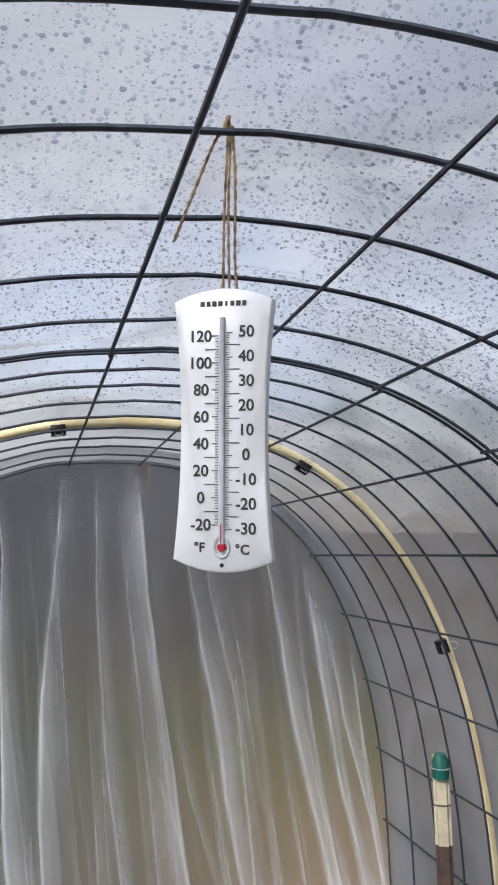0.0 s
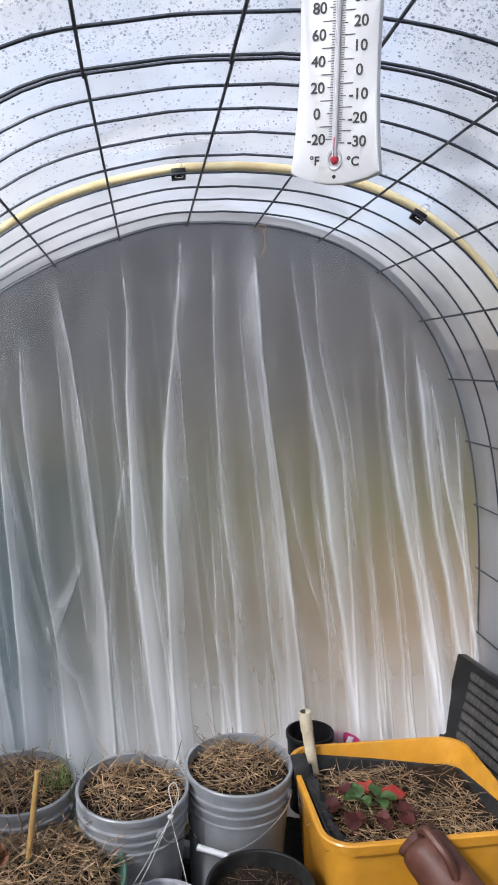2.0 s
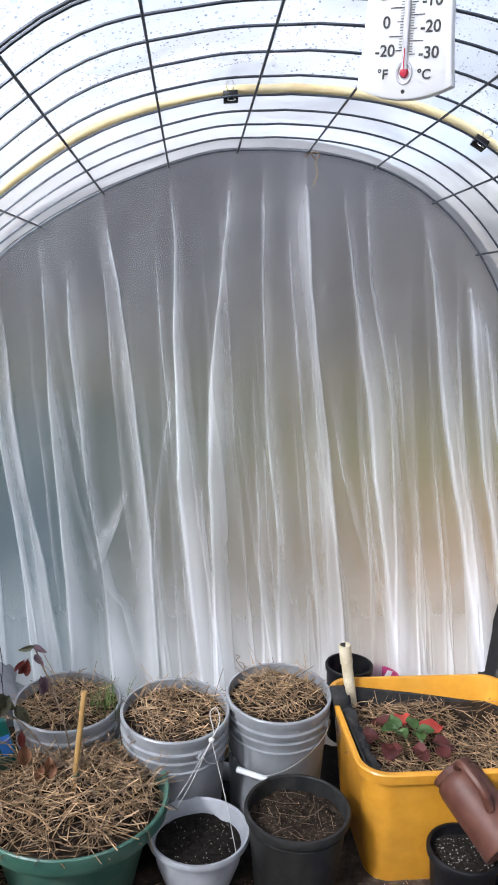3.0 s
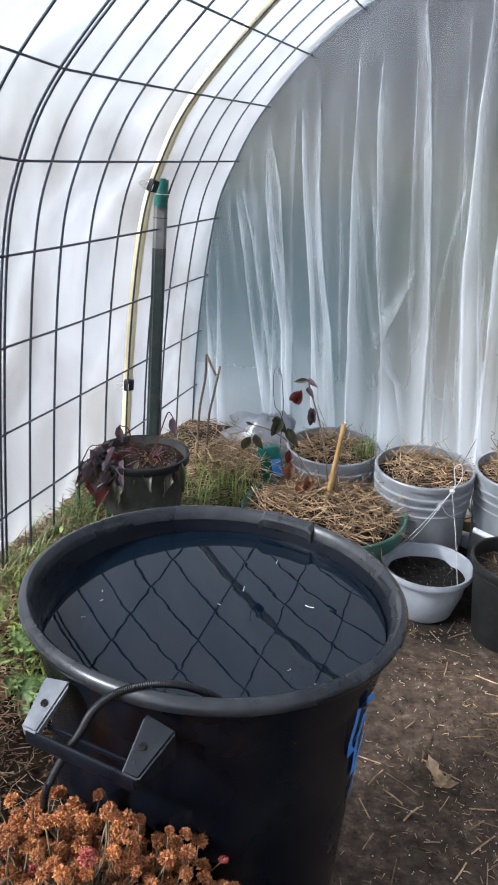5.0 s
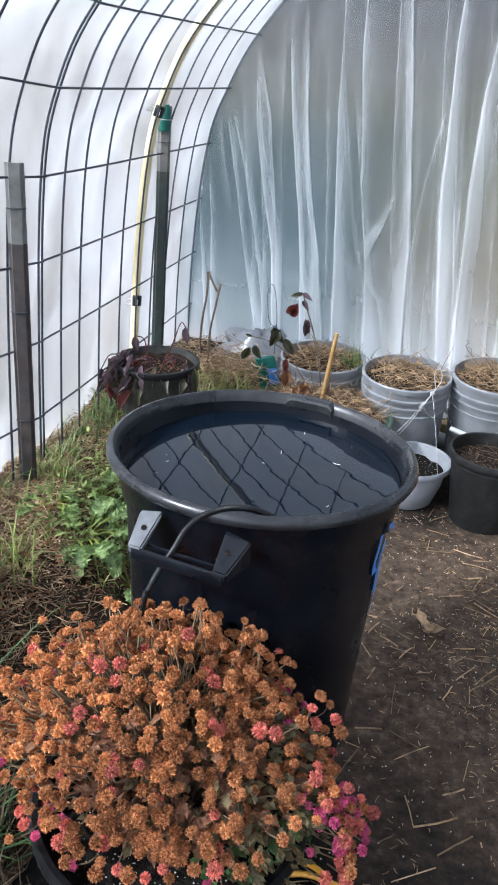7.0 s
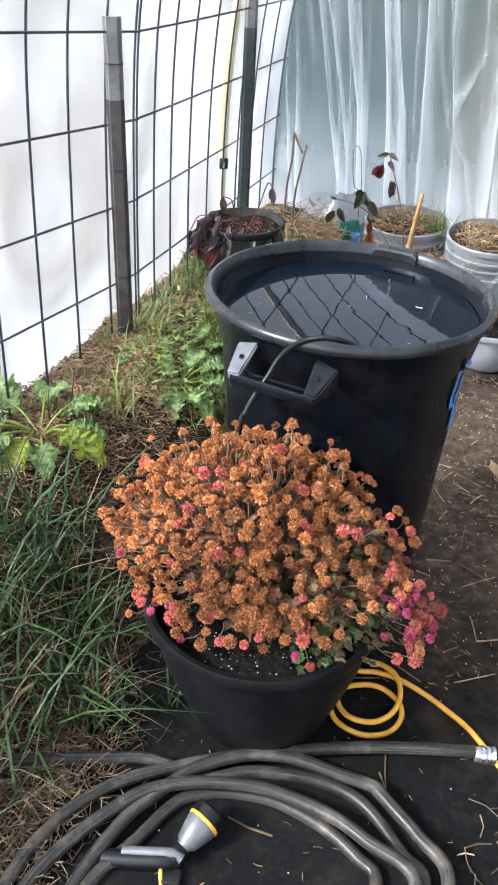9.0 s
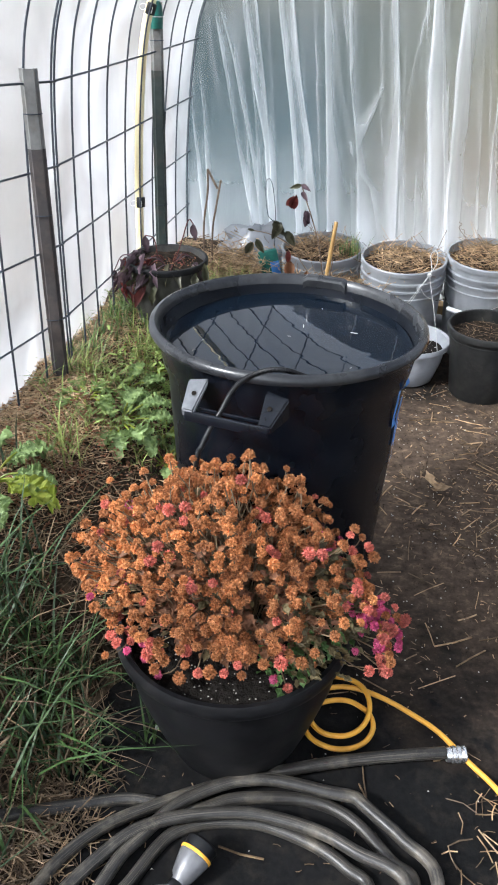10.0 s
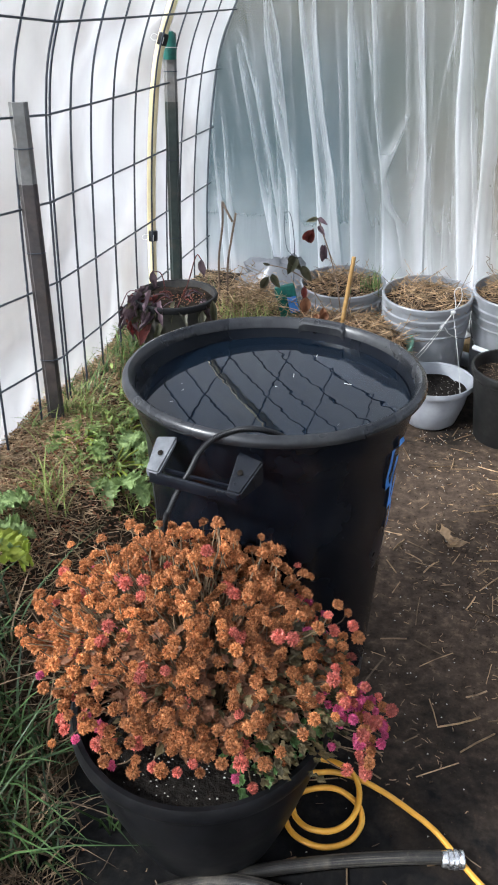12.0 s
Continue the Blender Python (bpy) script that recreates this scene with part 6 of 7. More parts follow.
bm = lathe([(0.0, 0.0), (0.0125, 0.0), (0.0135, 0.002), (0.0135, 0.010), (0.0155, 0.011), (0.0155, 0.017), (0.014, 0.018), (0.016, 0.020), (0.016, 0.026), (0.014, 0.028), (0.0155, 0.030), (0.0155, 0.036), (0.011, 0.038), (0.0, 0.036)], 20)
part("connector", bm, M["chrome"], hose, "ribbed silver hose connector").matrix_basis = look((0.047, 0.029, 0.017), (-0.06, -0.002, 0.016))

nozzle = thing("spray_nozzle", "black and silver spray nozzle with a yellow ring", "nozzle", (-0.352, -0.347, 0.019), rz=13)
aim = pose(0, 0, 0.014, 0, 78, 58)
part("head", lathe([(0.0, 0.006), (0.012, 0.006), (0.0125, 0.016), (0.018, 0.022), (0.0225, 0.038), (0.0265, 0.054), (0.0265, 0.060)], 28), M["satin"], nozzle, "flared silver head").matrix_basis = aim
part("ring", lathe([(0.0268, 0.058), (0.0282, 0.059), (0.0282, 0.063), (0.0265, 0.064)], 28), M["yhose"], nozzle, "yellow ring").matrix_basis = aim
part("face", lathe([(0.0265, 0.063), (0.0275, 0.080), (0.024, 0.084), (0, 0.080)], 28), M["blackmat"], nozzle).matrix_basis = aim
part("neck", lathe([(0.0, -0.012), (0.012, -0.012), (0.0145, -0.006), (0.0145, 0.006), (0.0125, 0.012), (0.0, 0.012)], 20), M["blackmat"], nozzle).matrix_basis = aim
part("grip", tube(smooth_path([(0.004, 0.0, 0.010), (-0.02, -0.010, 0.008), (-0.06, -0.014, 0.002), (-0.115, -0.016, -0.006)], 6), 0.0155, 14), M["blackmat"], nozzle, "black rubber grip")
part("shell", tube(smooth_path([(0.010, -0.008, 0.016), (-0.004, -0.004, 0.0205), (-0.04, -0.006, 0.0165), (-0.085, -0.008, 0.009)], 6), 0.0085, 12), M["satin"], nozzle, "silver grip inlay")
part("guard", block((0.03, 0.028, 0.012), (-0.002, -0.030, 0.0), 0.004), M["blackmat"], nozzle)
part("trigger", tube(smooth_path([(-0.020, -0.018, 0.010), (-0.019, -0.030, 0.006), (-0.014, -0.046, 0.0)], 5), 0.0032, 8), M["yhose"], nozzle, "yellow trigger")

yh = thing("yellow_hose", "thin yellow hose looped on the ground fabric", "hose")
pts = [(-0.27, 0.09, 0.012), (-0.234, 0.048, 0.012), (-0.204, 0.005, 0.012), (-0.164, -0.009, 0.012), (-0.129, -0.002, 0.012), (-0.102, 0.02, 0.012), (-0.091, 0.052, 0.012), (-0.097, 0.079, 0.012), (-0.114, 0.096, 0.012), (-0.145, 0.108, 0.012), (-0.176, 0.102, 0.012), (-0.207, 0.08, 0.013), (-0.213, 0.052, 0.014), (-0.2, 0.029, 0.015), (-0.174, 0.016, 0.016), (-0.138, 0.021, 0.018), (-0.113, 0.044, 0.02), (-0.103, 0.077, 0.023), (-0.108, 0.112, 0.025), (-0.127, 0.14, 0.026), (-0.158, 0.155, 0.022), (-0.188, 0.159, 0.016), (-0.245, 0.165, 0.012), (-0.3, 0.155, 0.012), (-0.3, 0.11, 0.012), (-0.27, 0.135, 0.012), (-0.199, 0.13, 0.012), (-0.162, 0.141, 0.012), (-0.121, 0.141, 0.013), (-0.07, 0.129, 0.012), (-0.017, 0.106, 0.012), (0.033, 0.078, 0.012), (0.088, 0.028, 0.012), (0.15, -0.03, 0.012), (0.185, -0.12, 0.012), (0.19, -0.3, 0.012), (0.16, -0.5, 0.012), (0.2, -0.8, 0.01)]
part("hose", tube(smooth_path(pts, 6), 0.0052, 10), M["yhose"], yh)

# ---- plants on the bank ----


def on_bank(x, y, lift=0.0):
    return Vector((x, y, ground_z(x, y) + lift))


def zone(cx, cy, sx, sy):
    def place(g):
        x, y = g.gauss(cx, sx), g.gauss(cy, sy)
        x = max(x, -1.17)
        return on_bank(x, y)
    return place


GRASS = [(-0.76, -0.12, 0.06, 0.12, 230, 0.23), (-0.70, -0.34, 0.06, 0.10, 170, 0.22), (-0.86, 0.02, 0.08, 0.08, 190, 0.2), (-0.62, -0.12, 0.05, 0.1, 110, 0.16), (-0.93, 0.44, 0.04, 0.04, 50, 0.13), (-1.0, 0.95, 0.05, 0.14, 420, 0.08),
         (-0.82, 1.4, 0.09, 0.16, 380, 0.10), (-0.92, 1.2, 0.05, 0.1, 350, 0.11), (-0.80, 1.62, 0.09, 0.10, 210, 0.11), (-1.1, 1.3, 0.03, 0.3, 500, 0.08), (-0.98, 0.25, 0.05, 0.1, 60, 0.1), (-0.83, 0.72, 0.07, 0.12, 160, 0.07), (-0.72, 0.95, 0.05, 0.12, 160, 0.08)]


def tufted(place, seed, tufts, spread):
    """Blades gathered in tufts."""
    g = random.Random(seed)
    roots = [place(g) for _ in range(tufts)]

    def pick(q):
        c = q.choice(roots)
        x, y = max(q.gauss(c.x, spread), -1.17), q.gauss(c.y, spread)
        return on_bank(x, y)
    return pick


for i, (cx, cy, sx, sy, n, L) in enumerate(GRASS):
    near = cy < 0.3
    V, F = blades(random.Random(100 + i), int(n * (0.7 if near else 1)), tufted(zone(cx, cy, sx, sy), 300 + i, max(6, n // 14), 0.016), L, 0.0056 if near else 0.0045, 1.25)
    tagged(raw("grass", V, F, M["shadegrass"] if near else M["grass"] if i % 3 == 0 else M["tuft"]), "tufts of long green grass on the bank" if near else "tufts of pale grass on the bank", "grass", kind="stuff")
for i, (cx, cy, sx, sy, n, L) in enumerate([(-0.97, 0.62, 0.09, 0.30, 2600, 0.055), (-1.08, 0.5, 0.035, 0.5, 2100, 0.06), (-1.13, 1.35, 0.03, 0.4, 2000, 0.06), (-0.92, 0.42, 0.07, 0.14, 800, 0.05), (-0.78, 0.35, 0.10, 0.20, 300, 0.05), (-0.60, -0.30, 0.05, 0.10, 600, 0.06), (-0.57, -0.42, 0.04, 0.08, 420, 0.06), (-0.66, -0.1, 0.05, 0.12, 300, 0.07), (-0.78, -0.15, 0.09, 0.22, 1100, 0.09), (-0.98, 1.1, 0.07, 0.3, 700, 0.05), (-0.86, 1.58, 0.10, 0.14, 1500, 0.08), (-0.80, -0.42, 0.10, 0.12, 500, 0.09)]):
    g = random.Random(200 + i)
    pl = zone(cx, cy, sx, sy)
    V, F = sticks(g, n, lambda q: pl(q) + Vector((0, 0, q.uniform(0.0, 0.018))), L, 0.0019, 0.35)
    tagged(raw("hay_litter", V, F, M["shadehay"] if cy < 0.1 else M["hay"]), "brown hay and dead grass on the bank", "hay", kind="stuff")


def frilly_plant(at, seed, count, size, label, material="kale", yellow=()):
    t = thing("kale_plant", label, "plant", at)
    g = random.Random(seed)
    for i in range(count):
        a = 2 * math.pi * i / count + g.uniform(-0.4, 0.4)
        L = size * g.uniform(0.7, 1.15)
        out = Vector((math.cos(a), math.sin(a), g.uniform(0.25, 0.7)))
        stalk_end = out * L * 0.45
        bm = bmesh.new()
        fwd = Vector((math.cos(a), math.sin(a), 0))
        side = Vector((-math.sin(a), math.cos(a), 0))
        nl, nw, ph = 54, 10, g.uniform(0, 6)
        rise, drop_ = g.uniform(0.1, 0.35), g.uniform(0.15, 0.55)
        lobes = g.choice((5, 6, 7))
        grid = []
        for r in range(nl + 1):  # one crinkled blade, cut into lobes with toothed margins
            u = r / nl
            mid = stalk_end * 0.8 + fwd * L * 0.62 * u + Vector((0, 0, L * (rise * u - drop_ * u * u)))
            cut = 0.42 + 0.58 * abs(math.sin(lobes * math.pi * u + ph)) ** 0.7
            half = L * 0.2 * (math.sin(math.pi * (0.1 + 0.84 * u)) ** 0.75) * cut * (1 + 0.16 * math.sin(u * 118 + ph))
            row = []
            for c in range(nw + 1):
                e = 2 * c / nw - 1
                frill = L * abs(e) ** 1.6 * (0.13 * noise.noise((u * 11 + ph, e * 2.5, seed)) + 0.09 * noise.noise((u * 26 + ph, e * 5, seed + 9)))
                row.append(bm.verts.new(mid + side * half * e + fwd * (0.05 * L * e * e * (1 - u) + 0.03 * L * noise.noise((u * 14, e * 3 + ph, 4.0))) + Vector((0, 0, 0.2 * half * e * e + frill))))
            grid.append(row)
        for ra, rb in zip(grid, grid[1:]):
            for c in range(nw):
                bm.faces.new((ra[c], ra[c + 1], rb[c + 1], rb[c]))
        part("leaf", bm, M["limeleaf"] if i in yellow else M[material], t, "yellowing frilly leaf" if i in yellow else "")
        part("stalk", tube(smooth_path([(0, 0, 0), out * L * 0.25 + Vector((0, 0, 0.01)), stalk_end], 3), 0.0026, 6), M["limeleaf"], t)
    return t


frilly_plant(on_bank(-0.99, 0.27), 1, 13, 0.19, "frilly green kale plant with a yellowing leaf", yellow=(0, 10))
frilly_plant(on_bank(-0.86, 0.69), 2, 14, 0.15, "frilly green kale plant in hay mulch")
frilly_plant(on_bank(-0.74, 0.69), 3, 10, 0.12, "small frilly kale plant beside the barrel")
frilly_plant(on_bank(-0.93, 0.90), 4, 11, 0.12, "small frilly kale plant by the film wall")
frilly_plant(on_bank(-0.80, 0.86), 5, 12, 0.12, "small frilly kale plant behind the barrel", "youngkale")
frilly_plant(on_bank(-0.90, 1.08), 6, 12, 0.12, "small frilly kale plant below the black pot", "youngkale")
frilly_plant(on_bank(-0.96, 0.72), 7, 10, 0.11, "small frilly kale plant beside the steel post", "youngkale")
weeds = random.Random(52)
bm = bmesh.new()
for _ in range(66):  # low sprigs of small leaves between the kale
    c = on_bank(max(weeds.gauss(-0.87, 0.07), -1.12), weeds.uniform(0.6, 1.2))
    for _ in range(weeds.randint(6, 11)):
        a, h = weeds.uniform(0, 6.3), weeds.uniform(0.015, 0.06)
        p = c + Vector((0.018 * math.cos(a), 0.018 * math.sin(a), h))
        L = weeds.uniform(0.014, 0.03)
        leaf_faces(bm, p, Vector((math.cos(a), math.sin(a), weeds.uniform(-0.1, 0.7))), Vector((0, 0, 1)), L, L * 0.34, 3, weeds.uniform(0, 0.4))
tagged(part("weed_sprigs", bm, M["weed"], None, smooth=False), "low sprigs of pale green weeds in the mulch", "weeds", kind="stuff")
V, F = speckle(random.Random(44), 4200, lambda q: on_bank(max(q.gauss(-0.92, 0.12), -1.15), q.gauss(0.5, 0.4), q.uniform(0.002, 0.02)), 0.0045)
tagged(raw("leaf_crumbs", V, F, M["dryleaf"]), "brown leaf crumbs and chips in the mulch", "leaf litter", kind="stuff")

V, F = blades(random.Random(171), 150, tufted(zone(-0.72, -0.16, 0.08, 0.16), 371, 18, 0.03), 0.17, 0.004, 1.5)
tagged(raw("dead_grass", V, F, M["shadehay"]), "brown dead blades among the green grass", "grass", kind="stuff")

# litter on the path
rng = random.Random(31)


def on_path(g):
    x, y = g.uniform(-0.45, 0.6), g.uniform(-0.45, 1.6) if g.random() < 0.35 else g.uniform(0.15, 1.6)
    if noise.noise((x * 3, y * 3, 1)) < -0.05 and g.random() < 0.75:
        x, y = g.gauss(0.12, 0.14), g.gauss(0.95, 0.32)
    return (x, y, ground_z(x, y) + 0.011)


V, F = sticks(rng, 60, lambda g: (lambda x, y: (x, y, ground_z(x, y) + 0.012))(g.gauss(0.15, 0.04), g.gauss(-0.1, 0.07)), 0.06, 0.0024, 0.12)
tagged(raw("straw_litter", V, F, M["straw"]), "small heap of straw beside the yellow hose", "straw", kind="stuff")
V, F = sticks(rng, 200, on_path, 0.085, 0.0034, 0.03, 0.05)
tagged(raw("straw_litter", V, F, M["straw"]), "loose straw stalks scattered on the path", "straw", kind="stuff")
V, F = speckle(random.Random(47), 700, on_path, 0.0019)
tagged(raw("pale_chips", V, F, M["perlite"]), "pale specks of chaff and perlite on the path", "chaff", kind="stuff")
V, F = sticks(rng, 1500, on_path, 0.014, 0.0019, 0.05)
tagged(raw("chaff", V, F, M["straw"]), "fine chaff and crumbs on the path", "chaff", kind="stuff")


def soil_spot(g):
    x, y = g.gauss(0.12, 0.2), g.gauss(0.95, 0.4)
    return (x, y, ground_z(x, y) + 0.010)


V, F = speckle(rng, 3600, soil_spot, 0.0022)
tagged(raw("soil_crumbs", V, F, M["bank"]), "brown soil crumbs spilled on the path", "soil", kind="stuff")
bm = bmesh.new()
for k in range(3):
    leaf_faces(bm, (0.012 * k, 0.01 * k, 0.004 * k), (math.cos(k * 2.2), math.sin(k * 2.2), 0.15), (0, 0, 1), 0.055, 0.03, 2, -0.2)
dl = part("dry_leaf", bm, M["straw"], None, smooth=False)
dl.matrix_basis = pose(-0.045, 0.90, 0.0)
tagged(dl, "curled tan dry leaf on the path", "leaf")

# ---- small plants and clutter ----


def hang_leaf(parent, at, along, length, width, material, label="", lobes=0, droop=0.3, normal=(0.2, -1, 0.3), curl=0.35):
    bm = bmesh.new()
    leaf_faces(bm, at, along, normal, length, width, lobes, droop, curl)
    return part("leaf", bm, M[material], parent, label)


# young tree in the green planter
sap = thing("sapling", "spindly young tree with dark red autumn leaves", "sapling")
part("stem", tube(smooth_path([(-0.50, 1.69, 0.20), (-0.525, 1.69, 0.36), (-0.555, 1.70, 0.46), (-0.585, 1.70, 0.54), (-0.60, 1.70, 0.585)], 5), 0.0024, 6), M["twig"], sap)
part("twig", tube(smooth_path([(-0.50, 1.68, 0.20), (-0.56, 1.66, 0.30), (-0.63, 1.67, 0.385), (-0.70, 1.69, 0.41), (-0.76, 1.70, 0.415)], 5), 0.0018, 5), M["twig"], sap)
part("twig", tube(smooth_path([(-0.49, 1.66, 0.22), (-0.475, 1.64, 0.32), (-0.47, 1.64, 0.36)], 4), 0.0016, 5), M["twig"], sap)
for at, al_, L, w, mt in (((-0.612, 1.685, 0.552), (-0.35, 0.1, -1), 0.062, 0.05, "redleaf"), ((-0.625, 1.70, 0.545), (-0.5, 0.2, -1), 0.055, 0.045, "redleaf"), ((-0.60, 1.70, 0.585), (0.8, -0.3, -0.4), 0.036, 0.026, "purple"), ((-0.60, 1.70, 0.583), (-0.8, -0.3, -0.2), 0.04, 0.026, "bronze"), ((-0.598, 1.70, 0.56), (0.6, -0.3, -0.7), 0.035, 0.028, "purple"),
                          ((-0.575, 1.70, 0.50), (-0.1, -0.2, -1), 0.06, 0.04, "purple"), ((-0.585, 1.70, 0.50), (0.4, -0.2, -1), 0.05, 0.035, "purple"), ((-0.66, 1.675, 0.46), (-0.3, -0.3, -0.6), 0.065, 0.055, "bronze"), ((-0.69, 1.69, 0.455), (0.7, -0.3, -0.6), 0.06, 0.05, "bronze"), ((-0.645, 1.68, 0.43), (0.6, -0.2, -0.8), 0.06, 0.05, "bronze"),
                          ((-0.755, 1.70, 0.385), (0.5, -0.2, -0.7), 0.055, 0.04, "bronze"), ((-0.765, 1.70, 0.375), (-0.5, -0.2, -0.8), 0.055, 0.045, "bronze"), ((-0.62, 1.655, 0.335), (-0.05, -0.3, -1), 0.062, 0.062, "dryleaf"), ((-0.63, 1.66, 0.37), (0.1, -0.3, -1), 0.05, 0.035, "redleaf"),
                          ((-0.56, 1.64, 0.31), (0.2, -0.4, -0.9), 0.07, 0.045, "dryleaf"), ((-0.54, 1.63, 0.30), (-0.5, -0.4, -0.7), 0.06, 0.045, "dryleaf"), ((-0.575, 1.63, 0.29), (-0.2, -0.5, -0.9), 0.05, 0.04, "dryleaf"), ((-0.76, 1.70, 0.415), (-0.8, 0, 0.1), 0.03, 0.016, "bronze")):
    hang_leaf(sap, at, al_, L, w * 0.82, mt, "", 0, 0.45, (0.2, -1, 0.3), 1.1)
stake = thing("bamboo_stake", "short golden bamboo stake in the green planter", "stake")
part("cane", tube([(-0.504, 1.615, 0.15), (-0.487, 1.633, 0.315), (-0.486, 1.634, 0.322), (-0.469, 1.652, 0.484)], 0.007, 10, radii=[0.0068, 0.0068, 0.0075, 0.0068]), M["bamboo"], stake)
part("tie", tube([Vector((-0.493, 1.627, 0.262)) + Vector((math.cos(a) * 0.0085, math.sin(a) * 0.0085, 0.001 * a)) for a in [k * 0.4 for k in range(18)]], 0.0012, 5), M["tape"], stake, "green twist tie")

# grass sprouting in the first bucket, twig in the third
V, F = blades(random.Random(77), 60, lambda g: (g.gauss(-0.45, 0.025), g.gauss(1.90, 0.03), 0.295), 0.085, 0.0028, 0.8)
tagged(raw("grass", V, F, M["grass"]), "thin green grass sprouting in a bucket", "grass", kind="stuff")
tw = thing("dead_twig", "thin curled dead twig in a bucket", "twig")
part("twig", tube(smooth_path([(-0.01, 1.95, 0.33), (-0.05, 1.955, 0.375), (-0.075, 1.96, 0.405), (-0.066, 1.96, 0.418), (-0.078, 1.96, 0.425)], 5), 0.0012, 5), M["twig"], tw)
part("shoot", tube([(-0.05, 1.955, 0.375), (-0.055, 1.955, 0.40), (-0.068, 1.957, 0.402)], 0.001, 5), M["twig"], tw)

# strings of the hanging pot, knotted on the bucket
st = thing("hanger_strings", "white knotted strings of the hanging pot", "string")
kn = Vector((-0.148, 1.70, 0.315))
for q in ((-0.30, 1.585, 0.118), (-0.085, 1.53, 0.115)):
    part("string", tube(smooth_path([q, kn.lerp(Vector(q), 0.5) + Vector((0.004, 0, -0.005)), kn], 5), 0.001, 5), M["string"], st)
part("string", tube(smooth_path([(-0.295, 1.575, 0.118), kn.lerp(Vector((-0.295, 1.575, 0.118)), 0.55) + Vector((0.012, -0.01, 0)), kn], 5), 0.0009, 5), M["string"], st)
part("loop", tube(smooth_path([kn, kn + Vector((0.02, 0.02, 0.04)), kn + Vector((0.012, 0.03, 0.075)), kn + Vector((-0.005, 0.03, 0.06)), kn + Vector((0.005, 0.01, 0.02)), kn], 5), 0.0014, 5), M["string"], st)
part("knot", lathe([(0, -0.008), (0.007, -0.004), (0.008, 0.003), (0, 0.009)], 10, at=kn), M["string"], st)

# strawberries in the tub
sb = thing("strawberry_plant", "strawberry plant with green and scarlet leaves", "plant", (0.362, 1.765, 0.262))
g = random.Random(12)
for k, (dx, dy, al_, L, mt) in enumerate(((0, 0, (-0.7, -0.2, 0.35), 0.05, "leaf"), (0, 0, (0.2, -0.7, 0.3), 0.048, "leaf"), (0.0, 0.01, (-0.1, 0.6, 0.4), 0.045, "leaf"), (0.05, 0.0, (0.7, -0.2, 0.3), 0.05, "leaf"), (0.05, 0.01, (-0.1, 0.7, 0.4), 0.045, "leaf"), (0.05, -0.01, (0.1, -0.8, 0.3), 0.045, "leaf"),
                                          (0.07, 0.03, (0.9, 0.3, 0.1), 0.075, "brightred"), (0.0, 0.05, (-0.7, 0.5, 0.1), 0.06, "redleaf"), (0.03, 0.06, (0.3, 0.9, 0.1), 0.06, "brightred"), (-0.02, -0.04, (-0.4, -0.9, 0.05), 0.065, "redleaf"), (0.03, -0.05, (0.5, -0.8, 0.05), 0.06, "redleaf"), (-0.05, 0.0, (-1, -0.1, 0.05), 0.06, "redleaf"), (0.09, -0.02, (0.9, -0.5, 0.05), 0.065, "redleaf"), (-0.08, -0.01, (-0.6, -0.6, 0.05), 0.05, "redleaf"), (0.1, -0.05, (0.3, -0.9, 0.0), 0.05, "redleaf"))):
    hang_leaf(sb, (dx, dy, 0.035 if mt == "leaf" else 0.02), al_, L * 1.05, L * 0.98, mt, {"leaf": "green toothed leaf", "brightred": "scarlet leaf", "redleaf": "dark red leaf"}[mt], 0, 0.22, (0, 0, 1))
    part("stalk", tube([(0.02, 0, -0.01), (dx, dy, 0.035 if mt == "leaf" else 0.02)], 0.0015, 5), M["mumleaf"], sb)

# white pipe stub and pots behind the tub
tb = thing("pipe_stub", "off-white plastic pipe stub stuck in the tub", "pipe")
part("pipe", tube([(0.278, 1.985, 0.245), (0.256, 1.99, 0.38), (0.2555, 1.99, 0.382), (0.246, 1.992, 0.44)], 0.018, 16, radii=[0.0165, 0.0165, 0.0185, 0.0185]), M["cream"], tb)
# flat dark disc in place of the shaded inside of the pipe
part("bore", lathe([(0, 0.0), (0.0135, 0.0)], 16), M["dustpot"], tb).matrix_basis = pose(0.246, 1.992, 0.4405)
bk = thing("nursery_pot", "stacked black nursery pot with a white tag", "pot", (0.292, 2.13, 0.05))
part("body", pot_walls(0.072, 0.058, 0.255, 0.004, 0.02), M["blackmat"], bk)
part("tag", block((0.018, 0.002, 0.05), (0.03, -0.01, 0.265), 0.0005), M["white"], bk, "white plant tag").rotation_euler = (0.2, 0.3, 0.1)
mg = thing("flower_pot", "magenta plastic pot behind the tub", "pot", (0.395, 2.19, -0.02))
part("body", pot_walls(0.075, 0.06, 0.25, 0.004, 0.02), M["magenta"], mg)
bp = thing("nursery_pot", "small black nursery pot beside the yellow tub", "pot", (0.468, 1.47, -0.02))
part("body", pot_walls(0.085, 0.068, 0.19, 0.004, 0.018), M["blackmat"], bp)
part("rim", lathe([(0.0855, 0.170), (0.0905, 0.172), (0.0915, 0.186), (0.089, 0.1905), (0.084, 0.191), (0.0825, 0.188)], 48), M["blackmat"], bp, "rolled rim")
V, F = fill_disc(0.08, 0.165, 0.004, 3, 0.006)
tagged(raw("potting_soil", V, F, M["blacksoil"], smooth=True), "gritty soil in the small black pot", "soil", kind="stuff").matrix_basis = pose(0.468, 1.47, -0.02)
V, F = speckle(random.Random(8), 140, lambda q: (q.uniform(-0.06, 0.06), q.uniform(-0.06, 0.06), 0.168), 0.0015)
